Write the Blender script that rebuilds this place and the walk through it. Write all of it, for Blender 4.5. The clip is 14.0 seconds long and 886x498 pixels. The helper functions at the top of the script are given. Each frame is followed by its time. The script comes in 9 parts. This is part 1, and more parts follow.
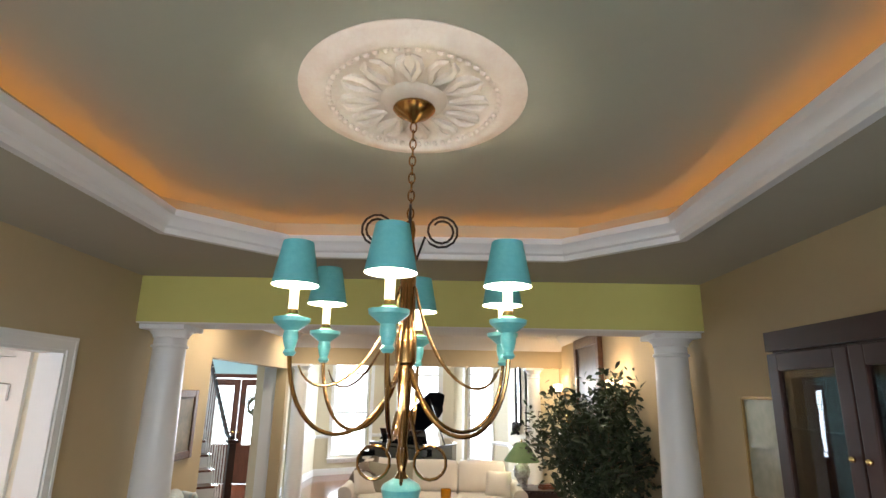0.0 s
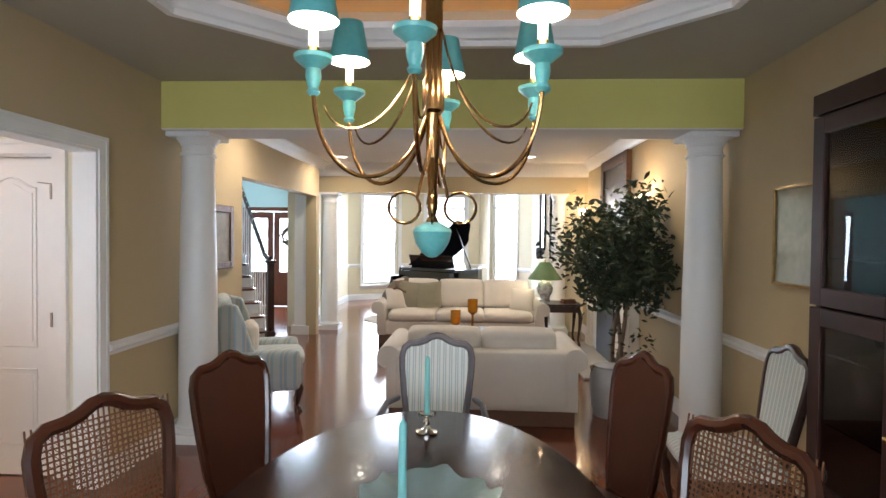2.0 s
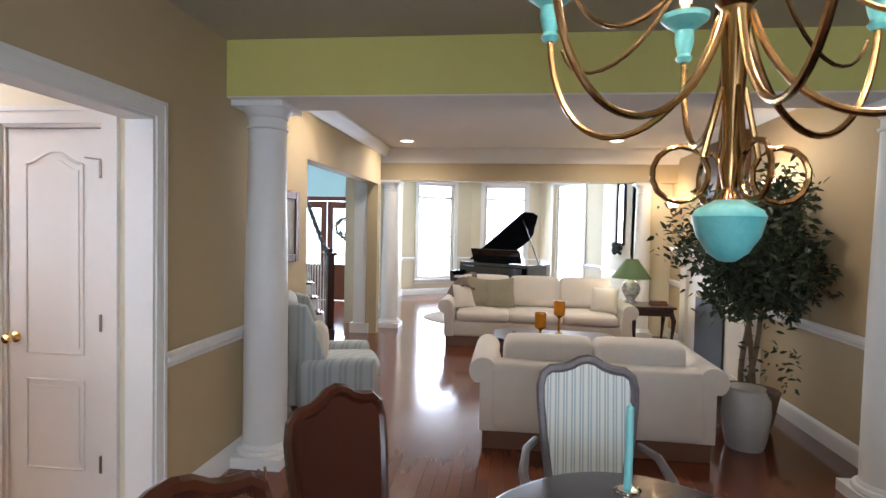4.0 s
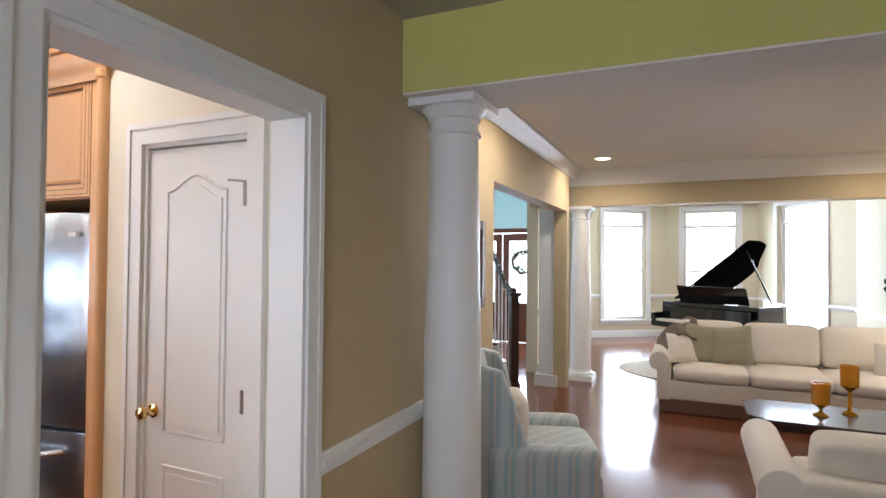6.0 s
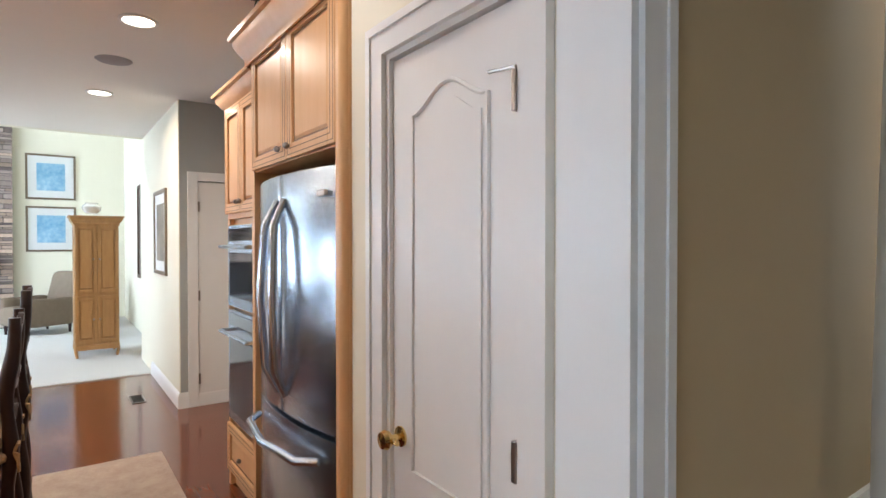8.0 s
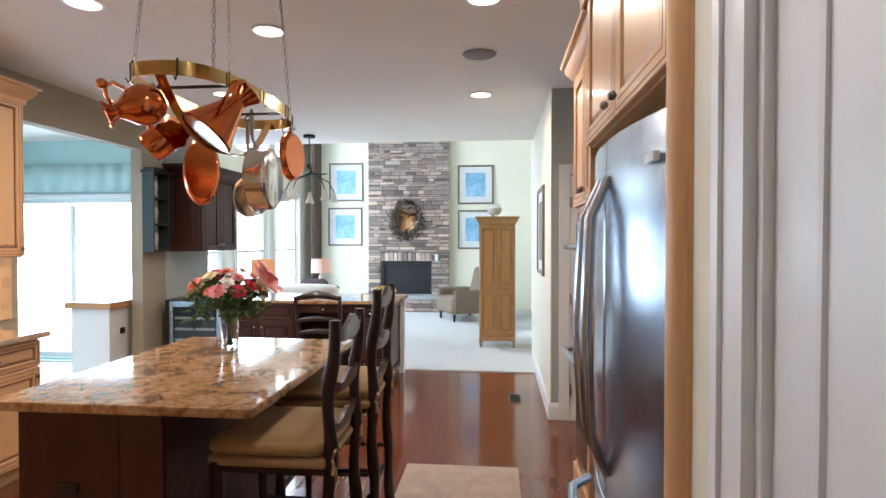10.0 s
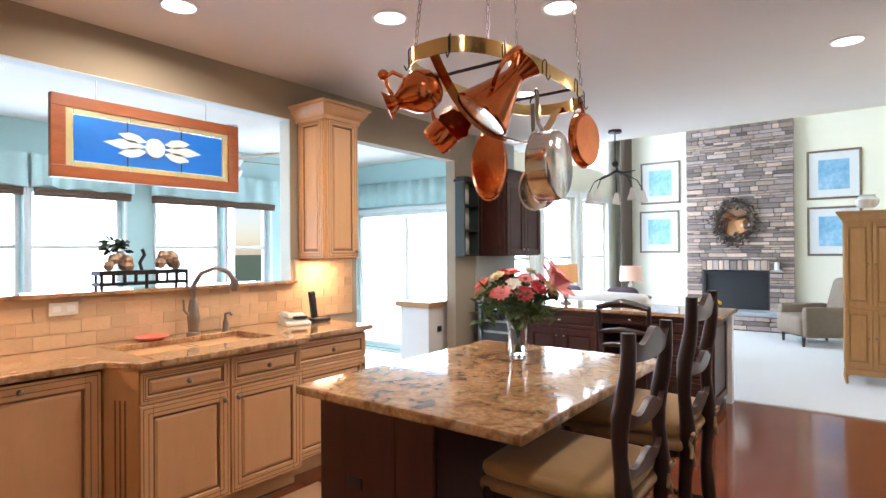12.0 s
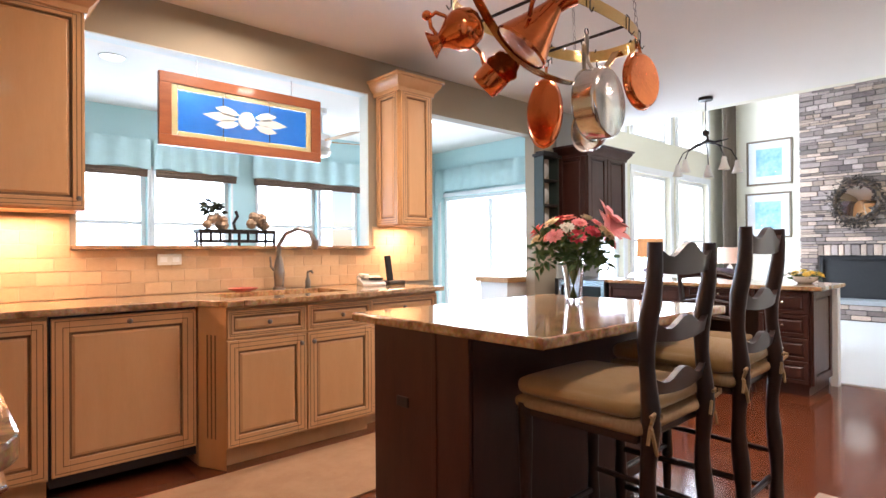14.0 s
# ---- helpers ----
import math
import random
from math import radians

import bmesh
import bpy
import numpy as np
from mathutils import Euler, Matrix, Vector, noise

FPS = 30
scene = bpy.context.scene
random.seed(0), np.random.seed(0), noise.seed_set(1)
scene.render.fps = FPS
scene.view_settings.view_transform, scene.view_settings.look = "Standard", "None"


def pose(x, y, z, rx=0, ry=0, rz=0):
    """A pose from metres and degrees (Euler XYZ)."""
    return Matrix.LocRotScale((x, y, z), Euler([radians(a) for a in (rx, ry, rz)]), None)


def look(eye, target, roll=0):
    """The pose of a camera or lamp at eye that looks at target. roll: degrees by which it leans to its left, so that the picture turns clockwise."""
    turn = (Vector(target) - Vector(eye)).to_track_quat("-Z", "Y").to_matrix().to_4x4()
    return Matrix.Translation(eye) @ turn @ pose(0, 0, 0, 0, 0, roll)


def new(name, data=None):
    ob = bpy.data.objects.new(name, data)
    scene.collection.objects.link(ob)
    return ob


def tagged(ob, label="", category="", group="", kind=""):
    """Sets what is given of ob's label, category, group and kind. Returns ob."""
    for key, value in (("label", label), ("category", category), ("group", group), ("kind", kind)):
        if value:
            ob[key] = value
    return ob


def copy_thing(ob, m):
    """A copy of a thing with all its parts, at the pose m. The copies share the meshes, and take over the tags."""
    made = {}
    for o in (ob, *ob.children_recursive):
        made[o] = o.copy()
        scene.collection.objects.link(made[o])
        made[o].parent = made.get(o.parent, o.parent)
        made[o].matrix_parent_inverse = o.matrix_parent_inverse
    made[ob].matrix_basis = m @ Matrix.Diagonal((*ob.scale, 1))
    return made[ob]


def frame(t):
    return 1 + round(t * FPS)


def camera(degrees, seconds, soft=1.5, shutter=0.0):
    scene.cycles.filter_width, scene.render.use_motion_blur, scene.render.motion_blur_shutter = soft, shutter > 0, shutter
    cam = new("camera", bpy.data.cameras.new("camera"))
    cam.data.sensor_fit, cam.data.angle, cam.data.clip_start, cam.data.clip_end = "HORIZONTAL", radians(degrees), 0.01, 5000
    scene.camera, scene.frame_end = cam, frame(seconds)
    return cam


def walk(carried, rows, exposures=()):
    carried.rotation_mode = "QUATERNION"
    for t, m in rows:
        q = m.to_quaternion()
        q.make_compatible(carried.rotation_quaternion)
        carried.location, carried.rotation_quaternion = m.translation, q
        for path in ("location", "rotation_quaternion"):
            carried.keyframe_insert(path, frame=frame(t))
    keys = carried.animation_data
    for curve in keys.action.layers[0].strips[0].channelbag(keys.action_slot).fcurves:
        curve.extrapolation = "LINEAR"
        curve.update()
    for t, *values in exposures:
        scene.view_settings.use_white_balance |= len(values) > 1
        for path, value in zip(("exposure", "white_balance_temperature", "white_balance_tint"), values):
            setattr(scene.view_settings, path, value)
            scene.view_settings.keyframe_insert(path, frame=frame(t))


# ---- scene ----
cam = camera(77.5, 14.0)
PATH = [
    (0, (0.705, 1.109, 1.858), (0.679, 3.045, 2.362), 1.1),
    (0.5, (0.733, 1.142, 1.77), (0.693, 3.109, 2.132), 1.1),
    (1, (0.742, 1.158, 1.677), (0.684, 3.146, 1.885), 0.9),
    (1.5, (0.722, 1.18, 1.603), (0.641, 3.178, 1.672), 0.7),
    (2, (0.694, 1.2, 1.554), (0.586, 3.198, 1.51), 0.6),
    (4.5, (0.027, 2.175, 1.537), (-0.314, 4.145, 1.464), 1.1),
    (5, (-0.101, 2.468, 1.553), (-0.581, 4.41, 1.54), 0.9),
    (5.5, (-0.223, 2.7, 1.562), (-0.866, 4.594, 1.583), 0.6),
    (6, (-0.369, 2.882, 1.563), (-1.185, 4.708, 1.6), 0.5),
    (6.5, (-0.514, 3.069, 1.554), (-1.52, 4.798, 1.583), 0.2),
    (7, (-0.674, 3.266, 1.52), (-1.876, 4.865, 1.526), -0.2),
    (9.5, (-1.626, 4.162, 1.473), (-3.62, 4.315, 1.432), 0.4),
    (10, (-1.763, 4.192, 1.487), (-3.753, 3.996, 1.456), 0.0),
    (10.5, (-1.898, 4.172, 1.496), (-3.827, 3.641, 1.472), -0.2),
    (11, (-2.049, 4.113, 1.498), (-3.876, 3.299, 1.476), -0.1),
    (11.5, (-2.155, 4.088, 1.47), (-3.865, 3.051, 1.46), -0.2),
    (12, (-2.208, 4.122, 1.424), (-3.799, 2.909, 1.433), -0.4),
    (12.5, (-2.234, 4.174, 1.351), (-3.72, 2.836, 1.383), -0.6),
    (13, (-2.255, 4.231, 1.285), (-3.663, 2.811, 1.323), -0.6),
    (13.5, (-2.265, 4.289, 1.219), (-3.63, 2.826, 1.244), -0.6),
    (14, (-2.282, 4.334, 1.165), (-3.633, 2.859, 1.173), -0.4),
]
walk(cam, [(t, look(eye, target, roll)) for t, eye, target, roll in PATH], [(0.0, 0.0, 6400, 12), (2.0, 0.0, 6100, 13), (4.5, -0.06, 5850, 15), (7.0, -0.08, 5950, 13), (9.5, -0.58, 5550, 10), (10.2, -0.32, 5550, 11), (12.0, -0.23, 5650, 14), (14.0, -0.10, 5850, 18)])

# ---- world and exposure ----
world = bpy.data.worlds.new("world")
scene.world = world
world.use_nodes = True
wn = world.node_tree
sky = wn.nodes.new("ShaderNodeTexSky")
sky.sky_type, sky.sun_disc = "NISHITA", False
sky.sun_elevation, sky.sun_rotation = radians(48), radians(200)
wn.nodes["Background"].inputs[1].default_value = 0.12
wn.links.new(sky.outputs[0], wn.nodes["Background"].inputs[0])
scene.view_settings.exposure = 0.0


def lamp(name, kind, m, power, color=(1, 1, 1), size=0.1, sy=None, spread=None, spot=None):
    d = bpy.data.lights.new(name, kind)
    d.energy, d.color = power, color
    if kind == "AREA":
        d.size = size
        if sy:
            d.shape, d.size_y = "RECTANGLE", sy
        else:
            d.shape = "DISK"
        if spread:
            d.spread = radians(spread)
    elif kind == "SUN":
        d.angle = radians(size)
    else:
        d.shadow_soft_size = size
        if spot:
            d.spot_size, d.spot_blend = radians(spot), 0.6
    ob = new(name, d)
    ob.matrix_world = m
    return ob


lamp("sun", "SUN", look((0, -20, 22), (0, 0, 0)), 3.0, (1, 0.95, 0.86), 0.5)


# ---- mesh helpers ----
class Mesh:
    """Gathers faces; make() turns them into one object."""

    def __init__(self):
        self.v, self.f, self.m = [], [], Matrix.Identity(4)

    def add(self, verts, faces):
        n = len(self.v)
        self.v += [self.m @ Vector(p) for p in verts]
        self.f += [tuple(n + i for i in f) for f in faces]
        return self

    def at(self, m):
        self.m = m
        return self

    def box(self, x0, x1, y0, y1, z0, z1):
        x0, x1, y0, y1, z0, z1 = min(x0, x1), max(x0, x1), min(y0, y1), max(y0, y1), min(z0, z1), max(z0, z1)
        return self.add([(x, y, z) for z in (z0, z1) for x, y in ((x0, y0), (x1, y0), (x1, y1), (x0, y1))],
                        [(3, 2, 1, 0), (4, 5, 6, 7), (0, 1, 5, 4), (1, 2, 6, 5), (2, 3, 7, 6), (3, 0, 4, 7)])

    def lathe(self, profile, n=24, x=0, y=0, cap=True, sx=1, sy=1):
        vs, fs = [], []
        for r, z in profile:
            vs += [(x + sx * r * math.cos(6.28318531 * i / n), y + sy * r * math.sin(6.28318531 * i / n), z) for i in range(n)]
        for k in range(len(profile) - 1):
            fs += [(k * n + i, k * n + (i + 1) % n, (k + 1) * n + (i + 1) % n, (k + 1) * n + i) for i in range(n)]
        if cap:
            if profile[0][0] > 1e-4:
                fs.append(tuple(reversed(range(n))))
            if profile[-1][0] > 1e-4:
                fs.append(tuple((len(profile) - 1) * n + i for i in range(n)))
        return self.add(vs, fs)

    def tube(self, points, r, n=8, closed=False):
        pts = [Vector(p) for p in points]
        rs = r if isinstance(r, (list, tuple)) else [r] * len(pts)
        vs, fs, side = [], [], None
        for i, p in enumerate(pts):
            a = pts[i - 1] if i or closed else p
            b = pts[(i + 1) % len(pts)] if i < len(pts) - 1 or closed else p
            d = (b - a).normalized()
            if side is None:
                side = d.orthogonal().normalized()
            side = (side - d * side.dot(d)).normalized()
            up = d.cross(side)
            vs += [p + rs[i] * (math.cos(6.28318531 * k / n) * side + math.sin(6.28318531 * k / n) * up) for k in range(n)]
        m = len(pts)
        for i in range(m if closed else m - 1):
            j = (i + 1) % m
            fs += [(i * n + k, i * n + (k + 1) % n, j * n + (k + 1) % n, j * n + k) for k in range(n)]
        if not closed:
            fs += [tuple(reversed(range(n))), tuple((m - 1) * n + k for k in range(n))]
        return self.add(vs, fs)

    def prism(self, poly, z0, z1):
        n = len(poly)
        return self.add([(x, y, z0) for x, y in poly] + [(x, y, z1) for x, y in poly],
                        [tuple(reversed(range(n))), tuple(range(n, 2 * n))] + [(i, (i + 1) % n, n + (i + 1) % n, n + i) for i in range(n)])

    def sweep(self, path, profile, closed=False):
        """A moulding: a profile of (out, up) carried along a level path of (x, y, z), out to the left of the way."""
        m, k, vs, fs = len(path), len(profile), [], []
        for i, p in enumerate(path):
            p = Vector(p)
            a = (p - Vector(path[i - 1])).normalized() if i or closed else None
            b = (Vector(path[(i + 1) % m]) - p).normalized() if i < m - 1 or closed else None
            a, b = a or b, b or a
            na, nb = Vector((-a.y, a.x, 0)), Vector((-b.y, b.x, 0))
            out = (na + nb) / max(0.3, 1 + na.dot(nb))
            vs += [p + out * o + Vector((0, 0, u)) for o, u in profile]
        for i in range(m if closed else m - 1):
            j = (i + 1) % m
            fs += [(i * k + q, i * k + (q + 1) % k, j * k + (q + 1) % k, j * k + q) for q in range(k)]
        if not closed:
            fs += [tuple(reversed(range(k))), tuple((m - 1) * k + q for q in range(k))]
        return self.add(vs, fs)

    def ball(self, c, r, n=12, sx=1, sy=1, sz=1):
        k = max(4, n // 2)
        return self.at(self.m @ Matrix.Translation(c)).lathe([(max(1e-5, r * math.sin(math.pi * i / k)), -sz * r * math.cos(math.pi * i / k)) for i in range(k + 1)], n, sx=sx, sy=sy, cap=False).at(self.m @ Matrix.Translation(-Vector(c)))

    soft = False

    def cushion(self, x0, x1, y0, y1, z0, z1, r=0.05, puff=0.02, n=8):
        """A padded block: rounded sides and swollen faces."""
        self.soft = True
        vs, fs = [], []
        c, h = Vector(((x0 + x1) / 2, (y0 + y1) / 2, (z0 + z1) / 2)), Vector(((x1 - x0) / 2, (y1 - y0) / 2, (z1 - z0) / 2))
        r = min(r, 0.98 * min(h))
        for ax in range(3):
            for s in (-1, 1):
                base = len(vs)
                for i in range(n + 1):
                    for j in range(n + 1):
                        p = [0, 0, 0]
                        u, w = -1 + 2 * i / n, -1 + 2 * j / n
                        u, w = math.sin(u * 1.5708), math.sin(w * 1.5708)
                        p[ax], p[(ax + 1) % 3], p[(ax + 2) % 3] = s, u, w
                        q = Vector((p[0] * h[0], p[1] * h[1], p[2] * h[2]))
                        core = Vector([max(-h[k] + r, min(h[k] - r, q[k])) for k in range(3)])
                        d = q - core
                        q = core + d.normalized() * r if d.length > 1e-6 else q
                        q[ax] += s * puff * (1 - u * u) * (1 - w * w)
                        vs.append(c + q)
                for i in range(n):
                    for j in range(n):
                        a = base + i * (n + 1) + j
                        q = (a, a + n + 1, a + n + 2, a + 1)
                        fs.append(q if s > 0 else tuple(reversed(q)))
        return self.add(vs, fs)

    def make(self, name, material, parent=None, label="", bevel=0.0, smooth=False, segs=2, weld=False):
        me = bpy.data.meshes.new(name)
        bm = bmesh.new()
        vs = [bm.verts.new(p) for p in self.v]
        for f in self.f:
            if len(set(f)) == len(f):
                try:
                    bm.faces.new([vs[i] for i in f])
                except ValueError:
                    pass
        if weld or self.soft:
            bmesh.ops.remove_doubles(bm, verts=bm.verts, dist=0.0004)
        bmesh.ops.recalc_face_normals(bm, faces=bm.faces)
        if bevel:
            es = [e for e in bm.edges if len(e.link_faces) == 2 and e.calc_face_angle(0) > 0.6]
            bmesh.ops.bevel(bm, geom=es, offset=bevel, segments=segs, profile=0.6, affect="EDGES", clamp_overlap=True)
        bm.to_mesh(me)
        bm.free()
        for p in me.polygons:
            p.use_smooth = smooth
        if smooth:
            me.set_sharp_from_angle(angle=radians(38))
        me.materials.append(material)
        ob = new(name, me)
        if parent is not None:
            ob.parent = parent
        if label:
            ob["label"] = label
        return ob


def thing(name, m, label, category, group=""):
    ob = new(name)
    ob.empty_display_size = 0.1
    ob.matrix_world = m
    return tagged(ob, label, category, group)


def arc(cx, cy, r, a0, a1, n):
    return [(cx + r * math.cos(radians(a0 + (a1 - a0) * i / n)), cy + r * math.sin(radians(a0 + (a1 - a0) * i / n))) for i in range(n + 1)]


def bez(p0, p1, p2, p3, n=12):
    p0, p1, p2, p3 = map(Vector, (p0, p1, p2, p3))
    return [(1 - t) ** 3 * p0 + 3 * t * (1 - t) ** 2 * p1 + 3 * t * t * (1 - t) * p2 + t ** 3 * p3 for t in (i / n for i in range(n + 1))]


# ---- materials ----
def mat(name, color, rough=0.5, metal=0.0, second=None, scale=6.0, amount=0.5, bump=0.0, bscale=60.0, stretch=(1, 1, 1), spec=0.5,
        coat=0.0, rvar=0.0, sheen=0.0, emit=None, power=0.0, alpha=1.0, trans=0.0, ior=1.45, detail=5.0, ob_random=0.0, sub=0.0):
    """A surface with large stains and fine grain."""
    m = bpy.data.materials.new(name)
    m.use_nodes = True
    t, b = m.node_tree, m.node_tree.nodes["Principled BSDF"]
    b.inputs["Base Color"].default_value = (*color, 1)
    b.inputs["Roughness"].default_value, b.inputs["Metallic"].default_value = rough, metal
    b.inputs["Specular IOR Level"].default_value = spec
    b.inputs["Coat Weight"].default_value, b.inputs["Coat Roughness"].default_value = coat, 0.06
    b.inputs["Sheen Weight"].default_value = sheen
    b.inputs["Transmission Weight"].default_value, b.inputs["IOR"].default_value = trans, ior
    b.inputs["Alpha"].default_value = alpha
    b.inputs["Subsurface Weight"].default_value = sub
    if emit:
        b.inputs["Emission Color"].default_value, b.inputs["Emission Strength"].default_value = (*emit, 1), power
    tc = t.nodes.new("ShaderNodeTexCoord")
    mp = t.nodes.new("ShaderNodeMapping")
    mp.inputs["Scale"].default_value = stretch
    t.links.new(tc.outputs["Object"], mp.inputs[0])
    if second is not None:
        n1 = t.nodes.new("ShaderNodeTexNoise")
        n1.inputs["Scale"].default_value, n1.inputs["Detail"].default_value, n1.inputs["Roughness"].default_value = scale, detail, 0.6
        t.links.new(mp.outputs[0], n1.inputs["Vector"])
        n2 = t.nodes.new("ShaderNodeTexNoise")
        n2.inputs["Scale"].default_value, n2.inputs["Detail"].default_value = scale * 7.3, 3
        t.links.new(mp.outputs[0], n2.inputs["Vector"])
        ad = t.nodes.new("ShaderNodeMath")
        ad.operation = "MULTIPLY_ADD"
        ad.inputs[1].default_value = 0.35
        t.links.new(n2.outputs["Fac"], ad.inputs[0])
        t.links.new(n1.outputs["Fac"], ad.inputs[2])
        rr = t.nodes.new("ShaderNodeMapRange")
        rr.inputs["From Min"].default_value, rr.inputs["From Max"].default_value, rr.inputs["To Max"].default_value = 0.45, 0.9, amount
        t.links.new(ad.outputs[0], rr.inputs["Value"])
        mx = t.nodes.new("ShaderNodeMix")
        mx.data_type = "RGBA"
        mx.inputs["A"].default_value, mx.inputs["B"].default_value = (*color, 1), (*second, 1)
        t.links.new(rr.outputs[0], mx.inputs["Factor"])
        out = mx.outputs["Result"]
        if ob_random:
            oi = t.nodes.new("ShaderNodeObjectInfo")
            hs = t.nodes.new("ShaderNodeHueSaturation")
            r2 = t.nodes.new("ShaderNodeMapRange")
            r2.inputs["To Min"].default_value, r2.inputs["To Max"].default_value = 1 - ob_random, 1 + ob_random
            t.links.new(oi.outputs["Random"], r2.inputs["Value"])
            t.links.new(r2.outputs[0], hs.inputs["Value"])
            t.links.new(out, hs.inputs["Color"])
            out = hs.outputs[0]
        t.links.new(out, b.inputs["Base Color"])
        if rvar:
            r3 = t.nodes.new("ShaderNodeMapRange")
            r3.inputs["To Min"].default_value, r3.inputs["To Max"].default_value = max(0.02, rough - rvar), rough + rvar
            t.links.new(n1.outputs["Fac"], r3.inputs["Value"])
            t.links.new(r3.outputs[0], b.inputs["Roughness"])
    if bump:
        n3 = t.nodes.new("ShaderNodeTexNoise")
        n3.inputs["Scale"].default_value, n3.inputs["Detail"].default_value = bscale, 4
        t.links.new(mp.outputs[0], n3.inputs["Vector"])
        bp = t.nodes.new("ShaderNodeBump")
        bp.inputs["Strength"].default_value, bp.inputs["Distance"].default_value = bump, 0.01
        t.links.new(n3.outputs["Fac"], bp.inputs["Height"])
        t.links.new(bp.outputs[0], b.inputs["Normal"])
    return m


def planks(name, c1, c2, width, length, rough, turn=0.0):
    """Narrow boards with dark joints and long grain."""
    m = mat(name, c1, rough, coat=0.25)
    t, b = m.node_tree, m.node_tree.nodes["Principled BSDF"]
    tc, mp = t.nodes["Texture Coordinate"], t.nodes["Mapping"]
    mp.inputs["Rotation"].default_value = (0, 0, radians(turn))
    br = t.nodes.new("ShaderNodeTexBrick")
    br.inputs["Scale"].default_value = 1.0
    br.inputs["Brick Width"].default_value, br.inputs["Row Height"].default_value = length, width
    br.inputs["Mortar Size"].default_value, br.inputs["Mortar Smooth"].default_value = 0.0014, 0.3
    br.inputs["Color1"].default_value, br.inputs["Color2"].default_value = (*c1, 1), (*c2, 1)
    br.inputs["Mortar"].default_value = (c1[0] * 0.62, c1[1] * 0.58, c1[2] * 0.58, 1)
    br.offset_frequency, br.offset = 2, 0.37
    t.links.new(mp.outputs[0], br.inputs["Vector"])
    g = t.nodes.new("ShaderNodeMapping")
    g.inputs["Scale"].default_value = (1.2, 22, 1)
    t.links.new(mp.outputs[0], g.inputs[0])
    n = t.nodes.new("ShaderNodeTexNoise")
    n.inputs["Scale"].default_value, n.inputs["Detail"].default_value, n.inputs["Distortion"].default_value = 3, 6, 0.6
    t.links.new(g.outputs[0], n.inputs["Vector"])
    mx = t.nodes.new("ShaderNodeMix")
    mx.data_type, mx.blend_type = "RGBA", "MULTIPLY"
    mx.inputs["Factor"].default_value = 0.16
    t.links.new(br.outputs["Color"], mx.inputs["A"])
    rm = t.nodes.new("ShaderNodeMapRange")
    rm.inputs["From Min"].default_value, rm.inputs["From Max"].default_value, rm.inputs["To Min"].default_value, rm.inputs["To Max"].default_value = 0.3, 0.7, 0.65, 1.25
    t.links.new(n.outputs["Fac"], rm.inputs["Value"])
    cb = t.nodes.new("ShaderNodeCombineColor")
    for i in range(3):
        t.links.new(rm.outputs[0], cb.inputs[i])
    t.links.new(cb.outputs[0], mx.inputs["B"])
    t.links.new(mx.outputs["Result"], b.inputs["Base Color"])
    rr = t.nodes.new("ShaderNodeMapRange")
    rr.inputs["To Min"].default_value, rr.inputs["To Max"].default_value = rough, rough + 0.03
    t.links.new(n.outputs["Fac"], rr.inputs["Value"])
    t.links.new(rr.outputs[0], b.inputs["Roughness"])
    return m


def stripes(name, c1, c2, c3, period, axis=0, rough=0.8):
    """Woven stripes along one way of the cloth."""
    m = mat(name, c1, rough, bump=0.15, bscale=400, sheen=0.2)
    t, b = m.node_tree, m.node_tree.nodes["Principled BSDF"]
    sp = t.nodes.new("ShaderNodeSeparateXYZ")
    t.links.new(t.nodes["Texture Coordinate"].outputs["Object"], sp.inputs[0])
    mu = t.nodes.new("ShaderNodeMath")
    mu.operation, mu.inputs[1].default_value = "MULTIPLY", 1 / period
    sm = t.nodes.new("ShaderNodeMath")
    t.links.new(sp.outputs[0], sm.inputs[0])
    if axis == 0:
        sm.inputs[1].default_value = 0
    else:
        t.links.new(sp.outputs[1], sm.inputs[1])
    t.links.new(sm.outputs[0], mu.inputs[0])
    fr = t.nodes.new("ShaderNodeMath")
    fr.operation = "FRACT"
    t.links.new(mu.outputs[0], fr.inputs[0])
    ra = t.nodes.new("ShaderNodeValToRGB")
    e = ra.color_ramp.elements
    e[0].position, e[0].color = 0.0, (*c1, 1)
    e[1].position, e[1].color = 0.40, (*c1, 1)
    for p, c in ((0.46, c2), (0.62, c2), (0.66, c3), (0.72, c3), (0.76, c2), (0.94, c2), (1.0, c1)):
        k = e.new(p)
        k.color = (*c, 1)
    t.links.new(fr.outputs[0], ra.inputs[0])
    t.links.new(ra.outputs[0], b.inputs["Base Color"])
    return m


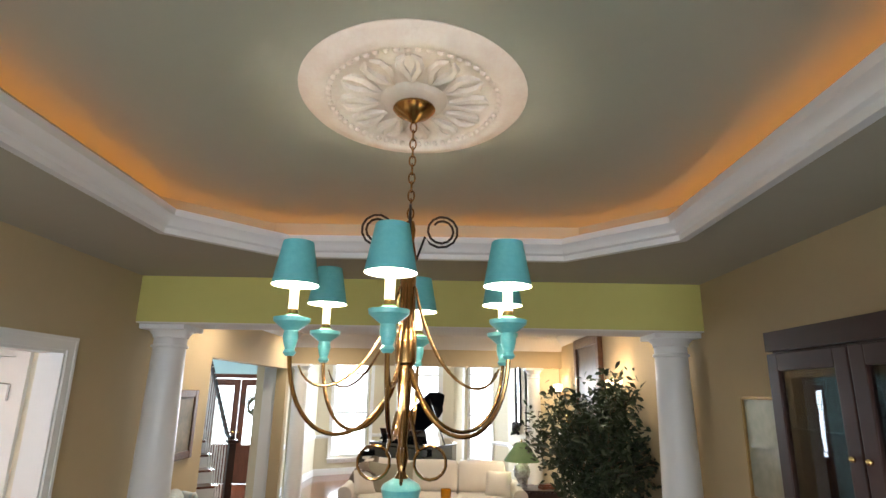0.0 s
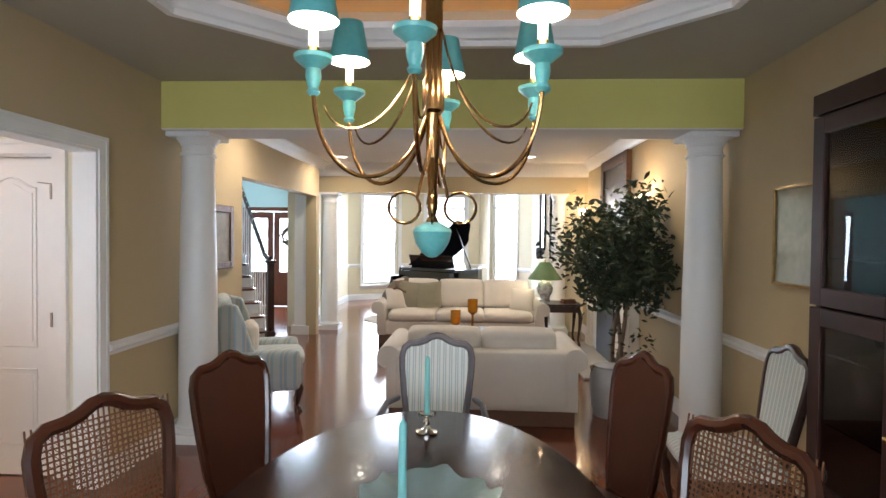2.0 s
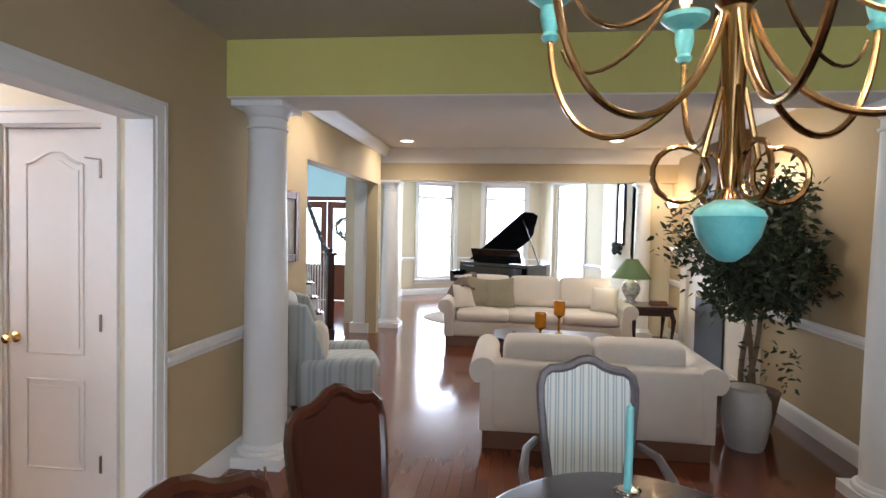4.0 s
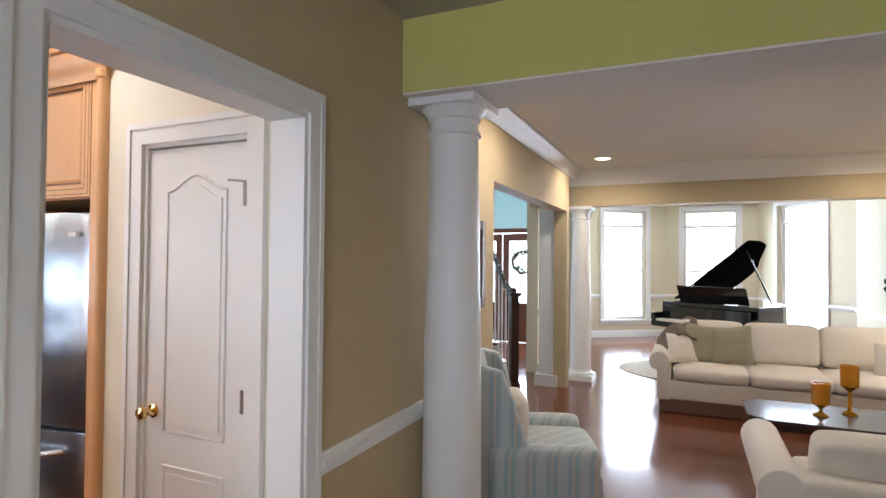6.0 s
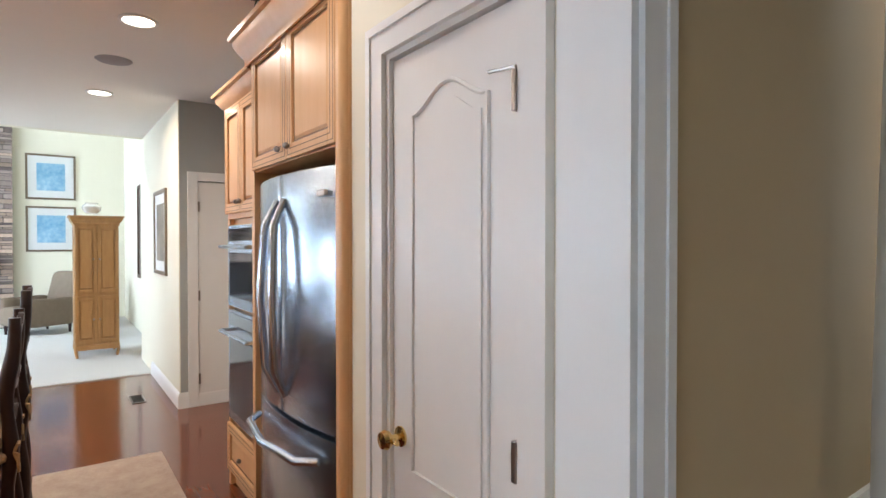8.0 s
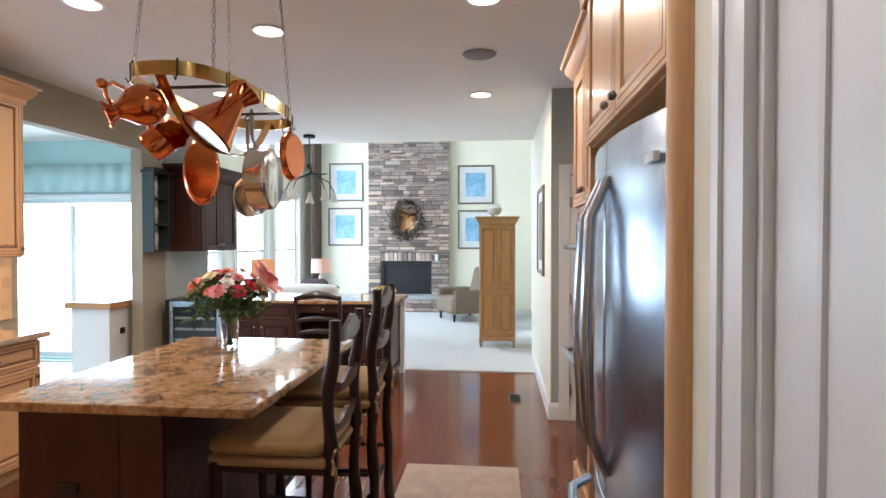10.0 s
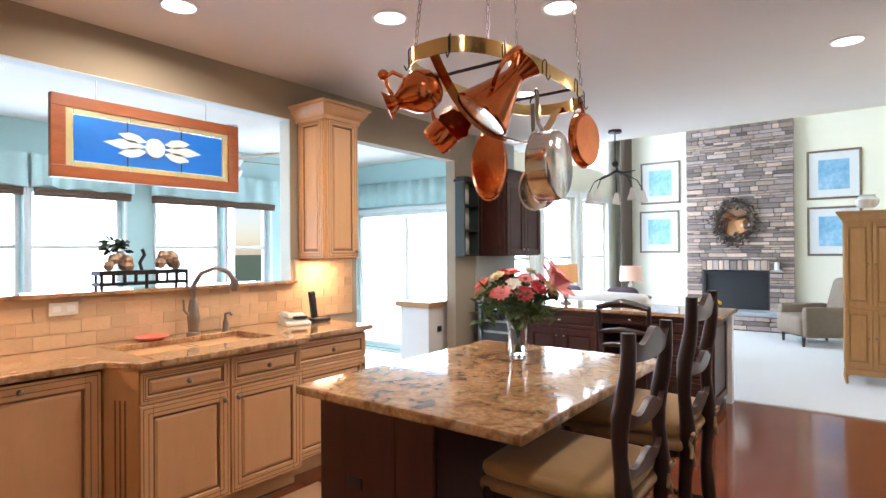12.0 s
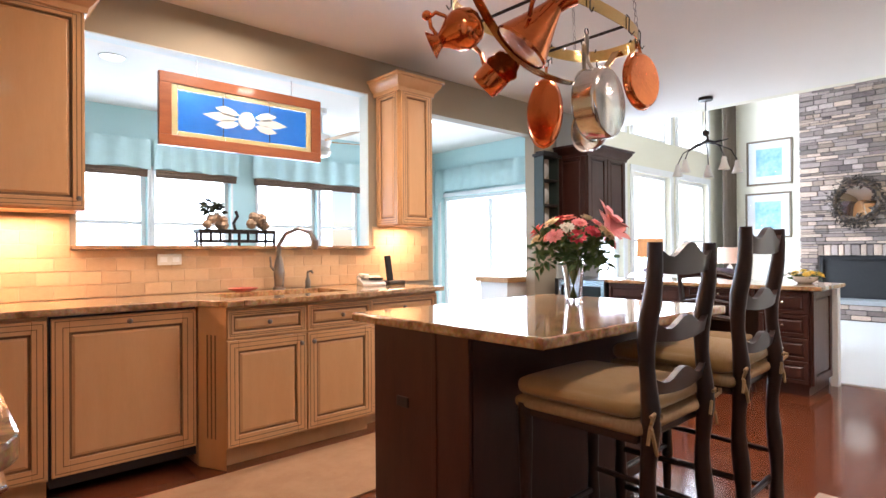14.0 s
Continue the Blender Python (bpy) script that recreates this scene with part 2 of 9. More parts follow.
def granite(name, base, dark, light, rough=0.08):
    m = mat(name, base, rough, coat=0.3)
    t, b = m.node_tree, m.node_tree.nodes["Principled BSDF"]
    tc = t.nodes["Texture Coordinate"]
    n1, n2, v = t.nodes.new("ShaderNodeTexNoise"), t.nodes.new("ShaderNodeTexNoise"), t.nodes.new("ShaderNodeTexVoronoi")
    n1.inputs["Scale"].default_value, n1.inputs["Detail"].default_value, n1.inputs["Distortion"].default_value = 10, 8, 0.8
    n2.inputs["Scale"].default_value, n2.inputs["Detail"].default_value = 45, 4
    v.inputs["Scale"].default_value = 110
    for n in (n1, n2, v):
        t.links.new(tc.outputs["Object"], n.inputs["Vector"])
    r1, r2 = t.nodes.new("ShaderNodeValToRGB"), t.nodes.new("ShaderNodeValToRGB")
    e = r1.color_ramp.elements
    e[0].position, e[0].color, e[1].position, e[1].color = 0.34, (*dark, 1), 0.66, (*light, 1)
    e.new(0.48).color = (*base, 1)
    e = r2.color_ramp.elements
    e[0].position, e[0].color, e[1].position, e[1].color = 0.40, (0.60, 0.50, 0.42, 1), 0.60, (1, 1, 1, 1)
    t.links.new(n1.outputs["Fac"], r1.inputs[0])
    t.links.new(n2.outputs["Fac"], r2.inputs[0])
    mx = t.nodes.new("ShaderNodeMix")
    mx.data_type, mx.blend_type, mx.inputs["Factor"].default_value = "RGBA", "MULTIPLY", 0.6
    t.links.new(r1.outputs[0], mx.inputs["A"])
    t.links.new(r2.outputs[0], mx.inputs["B"])
    m2 = t.nodes.new("ShaderNodeMix")
    m2.data_type, m2.blend_type, m2.inputs["Factor"].default_value = "RGBA", "OVERLAY", 0.16
    t.links.new(mx.outputs["Result"], m2.inputs["A"])
    t.links.new(v.outputs["Color"], m2.inputs["B"])
    t.links.new(m2.outputs["Result"], b.inputs["Base Color"])
    return m


def glow(name, color, power):
    return mat(name, color, 0.6, emit=color, power=power)


TAN = mat("tan_wall_paint", (0.52, 0.415, 0.245), 0.75, second=(0.48, 0.38, 0.225), scale=1.5, amount=0.6, bump=0.05, bscale=180)
BEAM = mat("yellow_green_paint", (0.60, 0.55, 0.17), 0.7, second=(0.56, 0.51, 0.15), scale=2, amount=0.6, bump=0.05, bscale=180)
CREAM = mat("cream_wall_paint", (0.68, 0.62, 0.45), 0.75, second=(0.64, 0.58, 0.42), scale=1.5, amount=0.6, bump=0.05, bscale=180)
PALE = mat("pale_cream_paint", (0.78, 0.74, 0.60), 0.75, second=(0.74, 0.70, 0.56), scale=1.5, amount=0.6, bump=0.05, bscale=180)
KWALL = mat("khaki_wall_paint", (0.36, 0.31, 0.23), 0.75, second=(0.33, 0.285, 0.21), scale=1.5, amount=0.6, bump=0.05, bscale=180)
GREY = mat("grey_green_paint", (0.40, 0.42, 0.41), 0.75, second=(0.39, 0.40, 0.36), scale=1.5, amount=0.6, bump=0.05, bscale=180)
AQUA = mat("aqua_wall_paint", (0.50, 0.70, 0.70), 0.75, second=(0.46, 0.66, 0.66), scale=1.5, amount=0.6, bump=0.05, bscale=180)
TRAY = mat("sage_ceiling_paint", (0.40, 0.42, 0.34), 0.55, second=(0.37, 0.39, 0.31), scale=1.5, amount=0.6, bump=0.04, bscale=150)
CEIL = mat("ceiling_paint", (0.78, 0.74, 0.68), 0.85, second=(0.75, 0.71, 0.65), scale=1.2, amount=0.6, bump=0.05, bscale=150)
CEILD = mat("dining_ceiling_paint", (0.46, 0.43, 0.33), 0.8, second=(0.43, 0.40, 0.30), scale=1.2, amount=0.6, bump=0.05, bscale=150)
WHITE = mat("white_trim_paint", (0.80, 0.80, 0.78), 0.35, second=(0.76, 0.76, 0.74), scale=4, amount=0.5, bump=0.03, bscale=90)
PLASTER = mat("plaster_ornament", (0.80, 0.74, 0.66), 0.7, second=(0.66, 0.52, 0.42), scale=9, amount=0.55, bump=0.25, bscale=70)
FLOORW = planks("cherry_floor_boards", (0.15, 0.041, 0.016), (0.125, 0.033, 0.013), 0.083, 1.2, 0.13)
FLOORD = planks("cherry_floor_boards_across", (0.15, 0.041, 0.016), (0.125, 0.033, 0.013), 0.083, 1.2, 0.13, 90)
CARPET = mat("pale_carpet", (0.62, 0.61, 0.58), 0.95, second=(0.54, 0.53, 0.50), scale=30, amount=0.5, bump=0.6, bscale=500, sheen=0.3)
GLASS = mat("window_glass", (1, 1, 1), 0.0, trans=1.0, ior=1.02, spec=0.3)
CLEAR = mat("clear_glass", (1, 1, 1), 0.02, trans=1.0, ior=1.45)
MIRROR = mat("mirror_glass", (0.85, 0.87, 0.87), 0.02, metal=1.0)
OUTSIDE = glow("bright_outdoors", (0.88, 0.95, 1.0), 5.0)


# ---- structure ----
FL, CE = 0.0, 2.74          # floor and ceiling
LX, RX = -1.565, 2.53       # dining room side walls
BY = 5.15                   # face of the dining beam
HY = 10.20                  # face of the far header
KY0, KY1 = 0.62, 4.53       # kitchen: sink wall and fridge wall
EX = -8.62                  # end of the kitchen ceiling
GX = -13.56                 # chimney wall


def wall(name, axis, face, thick, a0, a1, z0, z1, material, holes=()):
    """A wall along x or y: its face plane, its thickness (signed), and holes (a0, a1, z0, z1) right through it."""
    m = Mesh()
    cuts = sorted({a0, a1, *[h[0] for h in holes], *[h[1] for h in holes]})
    for u, w in zip(cuts, cuts[1:]):
        zs = z0
        for h in sorted((h for h in holes if h[0] <= u + 1e-6 and h[1] >= w - 1e-6), key=lambda h: h[2]):
            if h[2] > zs:
                seg(m, axis, face, thick, u, w, zs, h[2])
            zs = h[3]
        if zs < z1:
            seg(m, axis, face, thick, u, w, zs, z1)
    return tagged(m.make(name, material), kind="structure")


def seg(m, axis, face, thick, u, w, z0, z1):
    if axis == "x":
        m.box(u, w, face, face + thick, z0, z1)
    else:
        m.box(face, face + thick, u, w, z0, z1)


def setting(ob):
    return tagged(ob, kind="structure")


CASING = [(0, 0), (0, 0.022), (0.018, 0.028), (0.03, 0.02), (0.06, 0.02), (0.075, 0.03), (0.09, 0.03), (0.095, 0)]
CROWN = [(0, 0), (0, -0.13), (0.012, -0.13), (0.02, -0.11), (0.045, -0.08), (0.075, -0.05), (0.105, -0.03), (0.115, -0.012), (0.115, 0)]
RAIL = [(0, -0.035), (0.012, -0.035), (0.016, -0.012), (0.032, 0.0), (0.032, 0.022), (0.018, 0.032), (0.012, 0.045), (0, 0.045)]
BASE = [(0, 0), (0.018, 0), (0.018, 0.1), (0.012, 0.125), (0, 0.14)]


def trim(name, path, profile, closed=False, material=None):
    return setting(Mesh().sweep(path, profile, closed).make(name, material or WHITE, smooth=True))


def casing(name, axis, face, out, a0, a1, z0, z1, width=0.1, deep=0.024, bottom=False, depth=0.0, material=None):
    """Mouldings round an opening, standing out of the face, and a lining through the wall."""
    m = Mesh()

    def b(u, w, p, q, d0, d1):
        if axis == "x":
            m.box(u, w, face + d0 * out, face + d1 * out, p, q)
        else:
            m.box(face + d0 * out, face + d1 * out, u, w, p, q)
    for k, (o0, o1, d) in enumerate(((0, 0.72, deep * 0.8), (0.72, 1.0, deep * 1.1))):
        o0, o1 = o0 * width, o1 * width
        b(a0 - o1, a0 - o0, z0 - (o1 if bottom else 0), z1 + o1, 0.0005, d)
        b(a1 + o0, a1 + o1, z0 - (o1 if bottom else 0), z1 + o1, 0.0005, d)
        b(a0 - o0, a1 + o0, z1 + o0, z1 + o1, 0.0005, d)
        if bottom:
            b(a0 - o0, a1 + o0, z0 - o1, z0 - o0, 0.0005, d)
    if depth:
        b(a0 - 0.001, a0 + 0.018, z0, z1, -depth, 0.002)
        b(a1 - 0.018, a1 + 0.001, z0, z1, -depth, 0.002)
        b(a0 + 0.018, a1 - 0.018, z1 - 0.018, z1 + 0.001, -depth, 0.002)
    return setting(m.make(name, material or WHITE))


# floors
setting(Mesh().box(LX - 0.14, RX + 0.14, -0.9, 18, -0.1, 0).make("floor_dining_living", FLOORD))
setting(Mesh().box(-6.6, LX - 0.14, 4.67, 18, -0.1, 0).make("floor_foyer", FLOORD))
setting(Mesh().box(-8.0, LX - 0.14, KY0 - 0.12, 4.67, -0.1, 0).make("floor_kitchen", FLOORW))
setting(Mesh().box(-14.2, -8.0, -4.2, 7.2, -0.1, 0.012).make("floor_carpet", CARPET))
SUNFLOOR = mat("pale_tile_floor", (0.62, 0.60, 0.55), 0.3, second=(0.55, 0.53, 0.48), scale=5, amount=0.5)
setting(Mesh().box(-8.0, LX - 0.14, -4.2, KY0 - 0.12, -0.1, 0).make("floor_sunroom", SUNFLOOR))
GROUND = mat("lawn_ground", (0.10, 0.14, 0.05), 0.95, second=(0.07, 0.10, 0.035), scale=2, amount=0.8, bump=0.5, bscale=60)
tagged(Mesh().box(-400, 400, -400, 400, -0.5, -0.35).make("ground", GROUND), kind="structure")

# dining room shell
wall("wall_dining_west", "y", LX, -0.14, -0.9, BY + 0.32, 0, CE, TAN, [(3.556, 4.413, 0, 2.06)])
wall("wall_dining_east", "y", RX, 0.14, -0.9, 18, 0, CE, TAN)
wall("wall_dining_south", "x", -0.9, -0.14, LX - 0.14, RX + 0.14, 0, 3.2, TAN, [(-0.75, 0.35, 0.55, 2.25), (0.65, 1.75, 0.55, 2.25)])
casing("trim_kitchen_doorway", "y", LX, 1, 3.556, 4.413, 0, 2.06, 0.078, 0.016, depth=0.145)
casing("trim_kitchen_doorway_back", "y", LX - 0.14, -1, 3.556, 4.413, 0, 2.06, 0.093)
setting(Mesh().box(LX, RX, BY - 0.06, BY + 0.32, 2.318, CE).make("beam_dining", BEAM))
setting(Mesh().box(LX + 0.002, RX - 0.002, BY - 0.059, BY + 0.319, 2.309, 2.3175).make("beam_soffit", CEIL))
trim("trim_rail_west", [(LX, BY + 0.32, 0.83), (LX, 4.493, 0.83)], RAIL)
trim("trim_rail_west_back", [(LX, 3.472, 0.83), (LX, -0.9, 0.83)], RAIL)
trim("trim_rail_east", [(RX, -0.9, 0.83), (RX, 7.25, 0.83)], RAIL)
trim("trim_rail_east_far", [(RX, 9.45, 0.83), (RX, 10.45, 0.83)], RAIL)
trim("baseboard_west", [(LX, BY + 0.32, 0), (LX, 4.493, 0)], BASE)
trim("baseboard_west_back", [(LX, 3.472, 0), (LX, -0.9, 0)], BASE)
trim("baseboard_east", [(RX, -0.9, 0), (RX, 7.25, 0)], BASE)
trim("baseboard_east_far", [(RX, 9.45, 0), (RX, 10.45, 0)], BASE)

# tray ceiling
CD = 2.655                   # lower dining ceiling
OX0, OX1, OY0, OY1, OC = -0.805, 1.90, 1.36, 4.39, 0.50
octo = [(OX0, OY0 + OC), (OX0 + OC, OY0), (OX1 - OC, OY0), (OX1, OY0 + OC), (OX1, OY1 - OC), (OX1 - OC, OY1), (OX0 + OC, OY1), (OX0, OY1 - OC)]
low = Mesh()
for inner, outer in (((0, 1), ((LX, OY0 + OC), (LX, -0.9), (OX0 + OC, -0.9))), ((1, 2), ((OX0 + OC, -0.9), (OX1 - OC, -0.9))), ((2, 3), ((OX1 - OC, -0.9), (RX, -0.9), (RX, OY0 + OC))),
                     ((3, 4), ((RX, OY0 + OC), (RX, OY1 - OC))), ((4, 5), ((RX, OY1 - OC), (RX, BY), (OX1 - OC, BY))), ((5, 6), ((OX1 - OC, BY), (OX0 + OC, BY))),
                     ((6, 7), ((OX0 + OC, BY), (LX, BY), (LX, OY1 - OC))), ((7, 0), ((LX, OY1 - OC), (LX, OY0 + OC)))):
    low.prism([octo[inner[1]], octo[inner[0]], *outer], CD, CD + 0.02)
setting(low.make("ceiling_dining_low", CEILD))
big = [(x + 0.13 * (1 if x > 0.5 else -1), y + 0.13 * (1 if y > 3 else -1)) for x, y in octo]
setting(Mesh().prism([(x + 0.05 * (1 if x > 0.5 else -1), y + 0.05 * (1 if y > 3 else -1)) for x, y in big], 2.90, 2.93).make("ceiling_tray", TRAY))
side = Mesh()
for (ax, ay), (bx, by) in zip(big, big[1:] + big[:1]):
    d = (Vector((bx, by)) - Vector((ax, ay))).normalized()
    o = Vector((d.y, -d.x)) * 0.03
    side.prism([(ax, ay), (bx, by), (bx + o.x, by + o.y), (ax + o.x, ay + o.y)], CD + 0.02, 2.90)
setting(side.make("wall_tray_side", TRAY))
LIP = [(-0.04, 0.0), (0.0, 0.0), (0.004, 0.03), (0.02, 0.04), (0.03, 0.07), (0.055, 0.09), (0.06, 0.125), (0.045, 0.128), (0.0, 0.06), (-0.04, 0.05)]
trim("trim_tray", [(x, y, CD - 0.008) for x, y in octo], LIP, True)
ROPE = glow("amber_rope_light", (1.0, 0.36, 0.07), 5.5)
rope = Mesh().tube([(x + 0.10 * (1 if x > 0.5 else -1), y + 0.10 * (1 if y > 3 else -1), CD + 0.135) for x, y in octo], 0.012, 6, True).make("rope_light", ROPE)
tagged(rope, "amber glowing rope light hidden in the ceiling cove", "cove light")
setting(Mesh().box(LX - 0.2, RX + 0.2, -1.1, BY + 0.4, 3.10, 3.2).make("ceiling_dining_top", CEIL))

# living room
LVX = -1.75
wall("wall_living_west", "y", LVX, -0.16, BY + 0.32, 9.85, 0, CE, TAN, [(6.93, 9.70, 0, 2.17)])
setting(Mesh().box(LX - 0.14, LX - 0.001, BY + 0.3, BY + 0.32, 0, CE).make("wall_living_return", TAN))
setting(Mesh().box(-7.0, RX + 0.14, BY + 0.32, HY, CE, CE + 0.1).make("ceiling_living", CEIL))
setting(Mesh().box(-2.35, RX, HY, HY + 0.25, 2.27, CE).make("header_living", TAN))
trim("trim_crown_east", [(RX, BY + 0.32, CE), (RX, HY, CE)], CROWN)
trim("trim_crown_west", [(LVX, HY, CE), (LVX, BY + 0.32, CE)], CROWN)
trim("trim_crown_header", [(RX, HY, CE), (-2.35, HY, CE)], [(o * 1.6, u * 1.6) for o, u in CROWN], material=CEIL)
trim("trim_rail_living_west", [(LVX, 6.9, 0.83), (LVX, BY + 0.32, 0.83)], RAIL)
trim("baseboard_living_west", [(LVX, 6.9, 0), (LVX, BY + 0.32, 0)], BASE)
setting(Mesh().box(-2.10, -1.90, 9.72, 9.90, 0, 2.2).box(-2.14, -1.86, 9.68, 9.94, 0, 0.14).make("post_foyer", WHITE))

# bay with its windows
bay = [(1.97, 10.45), (1.97, 13.2), (0.85, 15.2), (-0.80, 15.35), (-2.30, 14.3), (-2.30, 10.45)]
setting(Mesh().box(-2.6, 2.7, HY + 0.25, 15.7, CE - 0.02, CE + 0.1).make("ceiling_bay", CEIL))


def bay_window(name, p, q, hole):
    """A straight wall from p to q with one tall window in it: hole is (start, end, sill, head) along it."""
    p, q = Vector((*p, 0)), Vector((*q, 0))
    d = (q - p).normalized()
    m = Matrix.Translation(p) @ Matrix(((d.x, -d.y, 0, 0), (d.y, d.x, 0, 0), (0, 0, 1, 0), (0, 0, 0, 1)))
    n = (q - p).length
    w = wall("wall_" + name, "x", 0, -0.16, 0, n, 0, CE, CREAM, [hole] if hole else [])
    w.matrix_world = m
    for nm, prof, z in (("trim_rail_" + name, RAIL, 0.83), ("baseboard_" + name, BASE, 0)):
        spans = [(0, n)] if not hole or z == 0 else [(0, hole[0] - 0.09), (hole[1] + 0.09, n)]
        mm = Mesh()
        for a, b in spans:
            mm.sweep([(a, 0, z), (b, 0, z)], prof)
        setting(mm.make(nm, WHITE, smooth=True)).matrix_world = m
    if hole:
        window("window_" + name, m, hole)


def window(name, m, hole, rows=2, cols=1, transom=0.3, case=0.09, sill=True):
    a, b, z0, z1 = hole
    w = tagged(thing(name, m, "white framed tall window with bright daylight behind", "window"), kind="structure")
    c = Mesh()
    c.box(a - case, a, 0.001, 0.022, z0, z1 + case).box(b, b + case, 0.001, 0.022, z0, z1 + case).box(a, b, 0.001, 0.022, z1, z1 + case)
    c.make("casing", WHITE, w, bevel=0.004)
    f = Mesh()
    for u0, u1, v0, v1 in ((a, a + 0.045, z0, z1), (b - 0.045, b, z0, z1), (a + 0.045, b - 0.045, z0, z0 + 0.06), (a + 0.045, b - 0.045, z1 - 0.05, z1)):
        f.box(u0, u1, -0.13, -0.07, v0, v1)
    zt = z1 - transom if transom else z1 - 0.05
    if transom:
        f.box(a + 0.045, b - 0.045, -0.13, -0.06, zt - 0.05, zt)
    for i in range(1, rows):
        z = z0 + 0.06 + (zt - z0 - 0.06) * i / rows
        f.box(a + 0.045, b - 0.045, -0.125, -0.075, z - 0.02, z + 0.02)
    for i in range(1, cols):
        u = a + (b - a) * i / cols
        f.box(u - 0.02, u + 0.02, -0.124, -0.076, z0 + 0.06, zt - 0.02)
    f.make("window_frame", WHITE, w)
    g = Mesh().box(a + 0.02, b - 0.02, -0.102, -0.098, z0 + 0.02, z1 - 0.02).make("pane", GLASS, w)
    g.visible_shadow = False
    if sill:
        Mesh().box(a - case - 0.02, b + case + 0.02, 0.0015, 0.06, z0 - 0.035, z0).box(a - case, b + case, 0.0015, 0.02, z0 - 0.11, z0 - 0.035).make("window_sill", WHITE, w, bevel=0.004)
    return w


bay_window("bay_east", bay[0], bay[1], None)
bay_window("bay_north_east", bay[1], bay[2], (0.62, 1.75, 0.36, 2.6))
bay_window("bay_north", bay[2], bay[3], (0.36, 1.34, 0.36, 2.6))
bay_window("bay_north_west", bay[3], bay[4], (0.48, 1.42, 0.36, 2.6))
bay_window("bay_west", bay[4], bay[5], None)
setting(Mesh().box(1.97, RX, HY + 0.25, HY + 0.33, 0, CE).make("wall_bay_return", CREAM))
setting(Mesh().box(-1.9, -1.75, HY + 0.30, HY + 0.5, 0, CE).make("wall_bay_stub", CREAM))

# foyer
wall("wall_foyer_north", "x", 13.0, 0.16, -6.6, -2.46, 0, 5.4, AQUA, [(-4.32, -2.98, 0, 2.12)])
# The two west openings are unseen, added to let light into the foyer.
wall("wall_foyer_west", "y", -6.6, -0.16, 4.67, 13.16, 0, 5.4, AQUA, [(9.2, 11.2, 0.9, 2.3), (9.2, 11.2, 3.0, 4.8)])
wall("wall_foyer_south", "x", 5.62, -0.16, -6.6, LVX - 0.16, 0, 5.4, AQUA)
wall("wall_foyer_upper", "y", LVX - 0.161, -0.16, 4.84, 13.0, CE + 0.1, 5.4, AQUA)
setting(Mesh().box(-6.8, -1.9, 4.67, 13.2, 5.4, 5.5).make("ceiling_foyer", CEIL))

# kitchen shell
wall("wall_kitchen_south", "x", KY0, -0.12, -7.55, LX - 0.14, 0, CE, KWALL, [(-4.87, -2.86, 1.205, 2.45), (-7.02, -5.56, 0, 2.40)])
wall("wall_kitchen_pantry", "x", KY1, 0.14, -2.80, LX - 0.14, 0, CE, PALE, [(-2.52, -1.93, 0, 2.045)])
setting(Mesh().box(-2.8, LX - 0.14, KY1 + 0.75, KY1 + 0.8, 0, CE).make("wall_pantry_back", PALE))
setting(Mesh().box(-6.40, -2.80, 5.20, 5.34, 0, CE).make("wall_kitchen_north", GREY))
setting(Mesh().box(-2.80, -2.66, KY1 + 0.14, 5.34, 0, CE).make("wall_fridge_side", PALE))
setting(Mesh().box(-8.9, -6.40, 4.64, 5.34, 0, CE).make("wall_kitchen_north_west", GREY))
setting(Mesh().box(EX, LX - 0.14, KY0 - 0.12, 5.3, CE, CE + 0.2).make("ceiling_kitchen", CEIL))
setting(Mesh().box(EX - 0.12, EX, -2.0, 5.34, CE, 6.0).make("wall_great_room_east_upper", PALE))
casing("trim_pantry_door", "x", KY1, -1, -2.52, -1.93, 0, 2.045, 0.09, depth=0.14)
# Pale skin over the grey wall: the light on this side, put into its colour.
setting(Mesh().box(-8.9, -6.402, 4.632, 4.64, 0, CE).make("wall_hall_lit_face", PALE))
trim("baseboard_hall", [(-8.0, 4.632, 0), (-6.40, 4.632, 0), (-6.40, 5.2, 0)][::-1], BASE)

# sunroom behind the pass-through
wall("wall_sunroom_south", "x", -2.2, -0.16, -8.2, LX, 0, CE, AQUA, [(-3.95, -2.6, 0.9, 2.08), (-4.85, -4.0, 0.9, 2.08), (-6.0, -5.18, 0.9, 2.08), (-6.68, -6.06, 0.9, 2.08)])
wall("wall_sunroom_east", "y", LX - 0.14, 0.14, -3.3, KY0 - 0.12, 0, CE, AQUA)
wall("wall_sunroom_west", "y", -8.1, -0.16, -2.3, KY0 - 0.12, 0, CE, AQUA, [(-2.05, -0.15, 0.03, 2.0)])
setting(Mesh().box(-8.3, LX, -3.4, KY0 - 0.12, CE - 0.03, CE + 0.1).make("ceiling_sunroom", CEIL))

# great room
wall("wall_great_west", "y", GX, -0.2, -4.2, 5.2, 0, 6.0, PALE)
wall("wall_great_north", "x", 4.90, 0.16, GX, -8.9, 0, 6.0, PALE)
wall("wall_great_south", "x", 0.15, -0.16, GX, -8.26, 0, 6.0, PALE, [(-12.7, -11.5, 0.25, 2.35), (-11.2, -10.0, 0.25, 2.35), (-9.7, -8.5, 0.25, 2.35), (-12.7, -11.5, 2.9, 4.4), (-11.2, -10.0, 2.9, 4.4), (-9.7, -8.5, 2.9, 4.4)])
setting(Mesh().box(GX - 0.2, EX, -0.1, 5.2, 6.0, 6.1).make("ceiling_great_room", CEIL))
setting(Mesh().box(-8.26, -8.1, KY0 - 0.12, KY0, 0, CE).make("wall_great_stub", PALE))

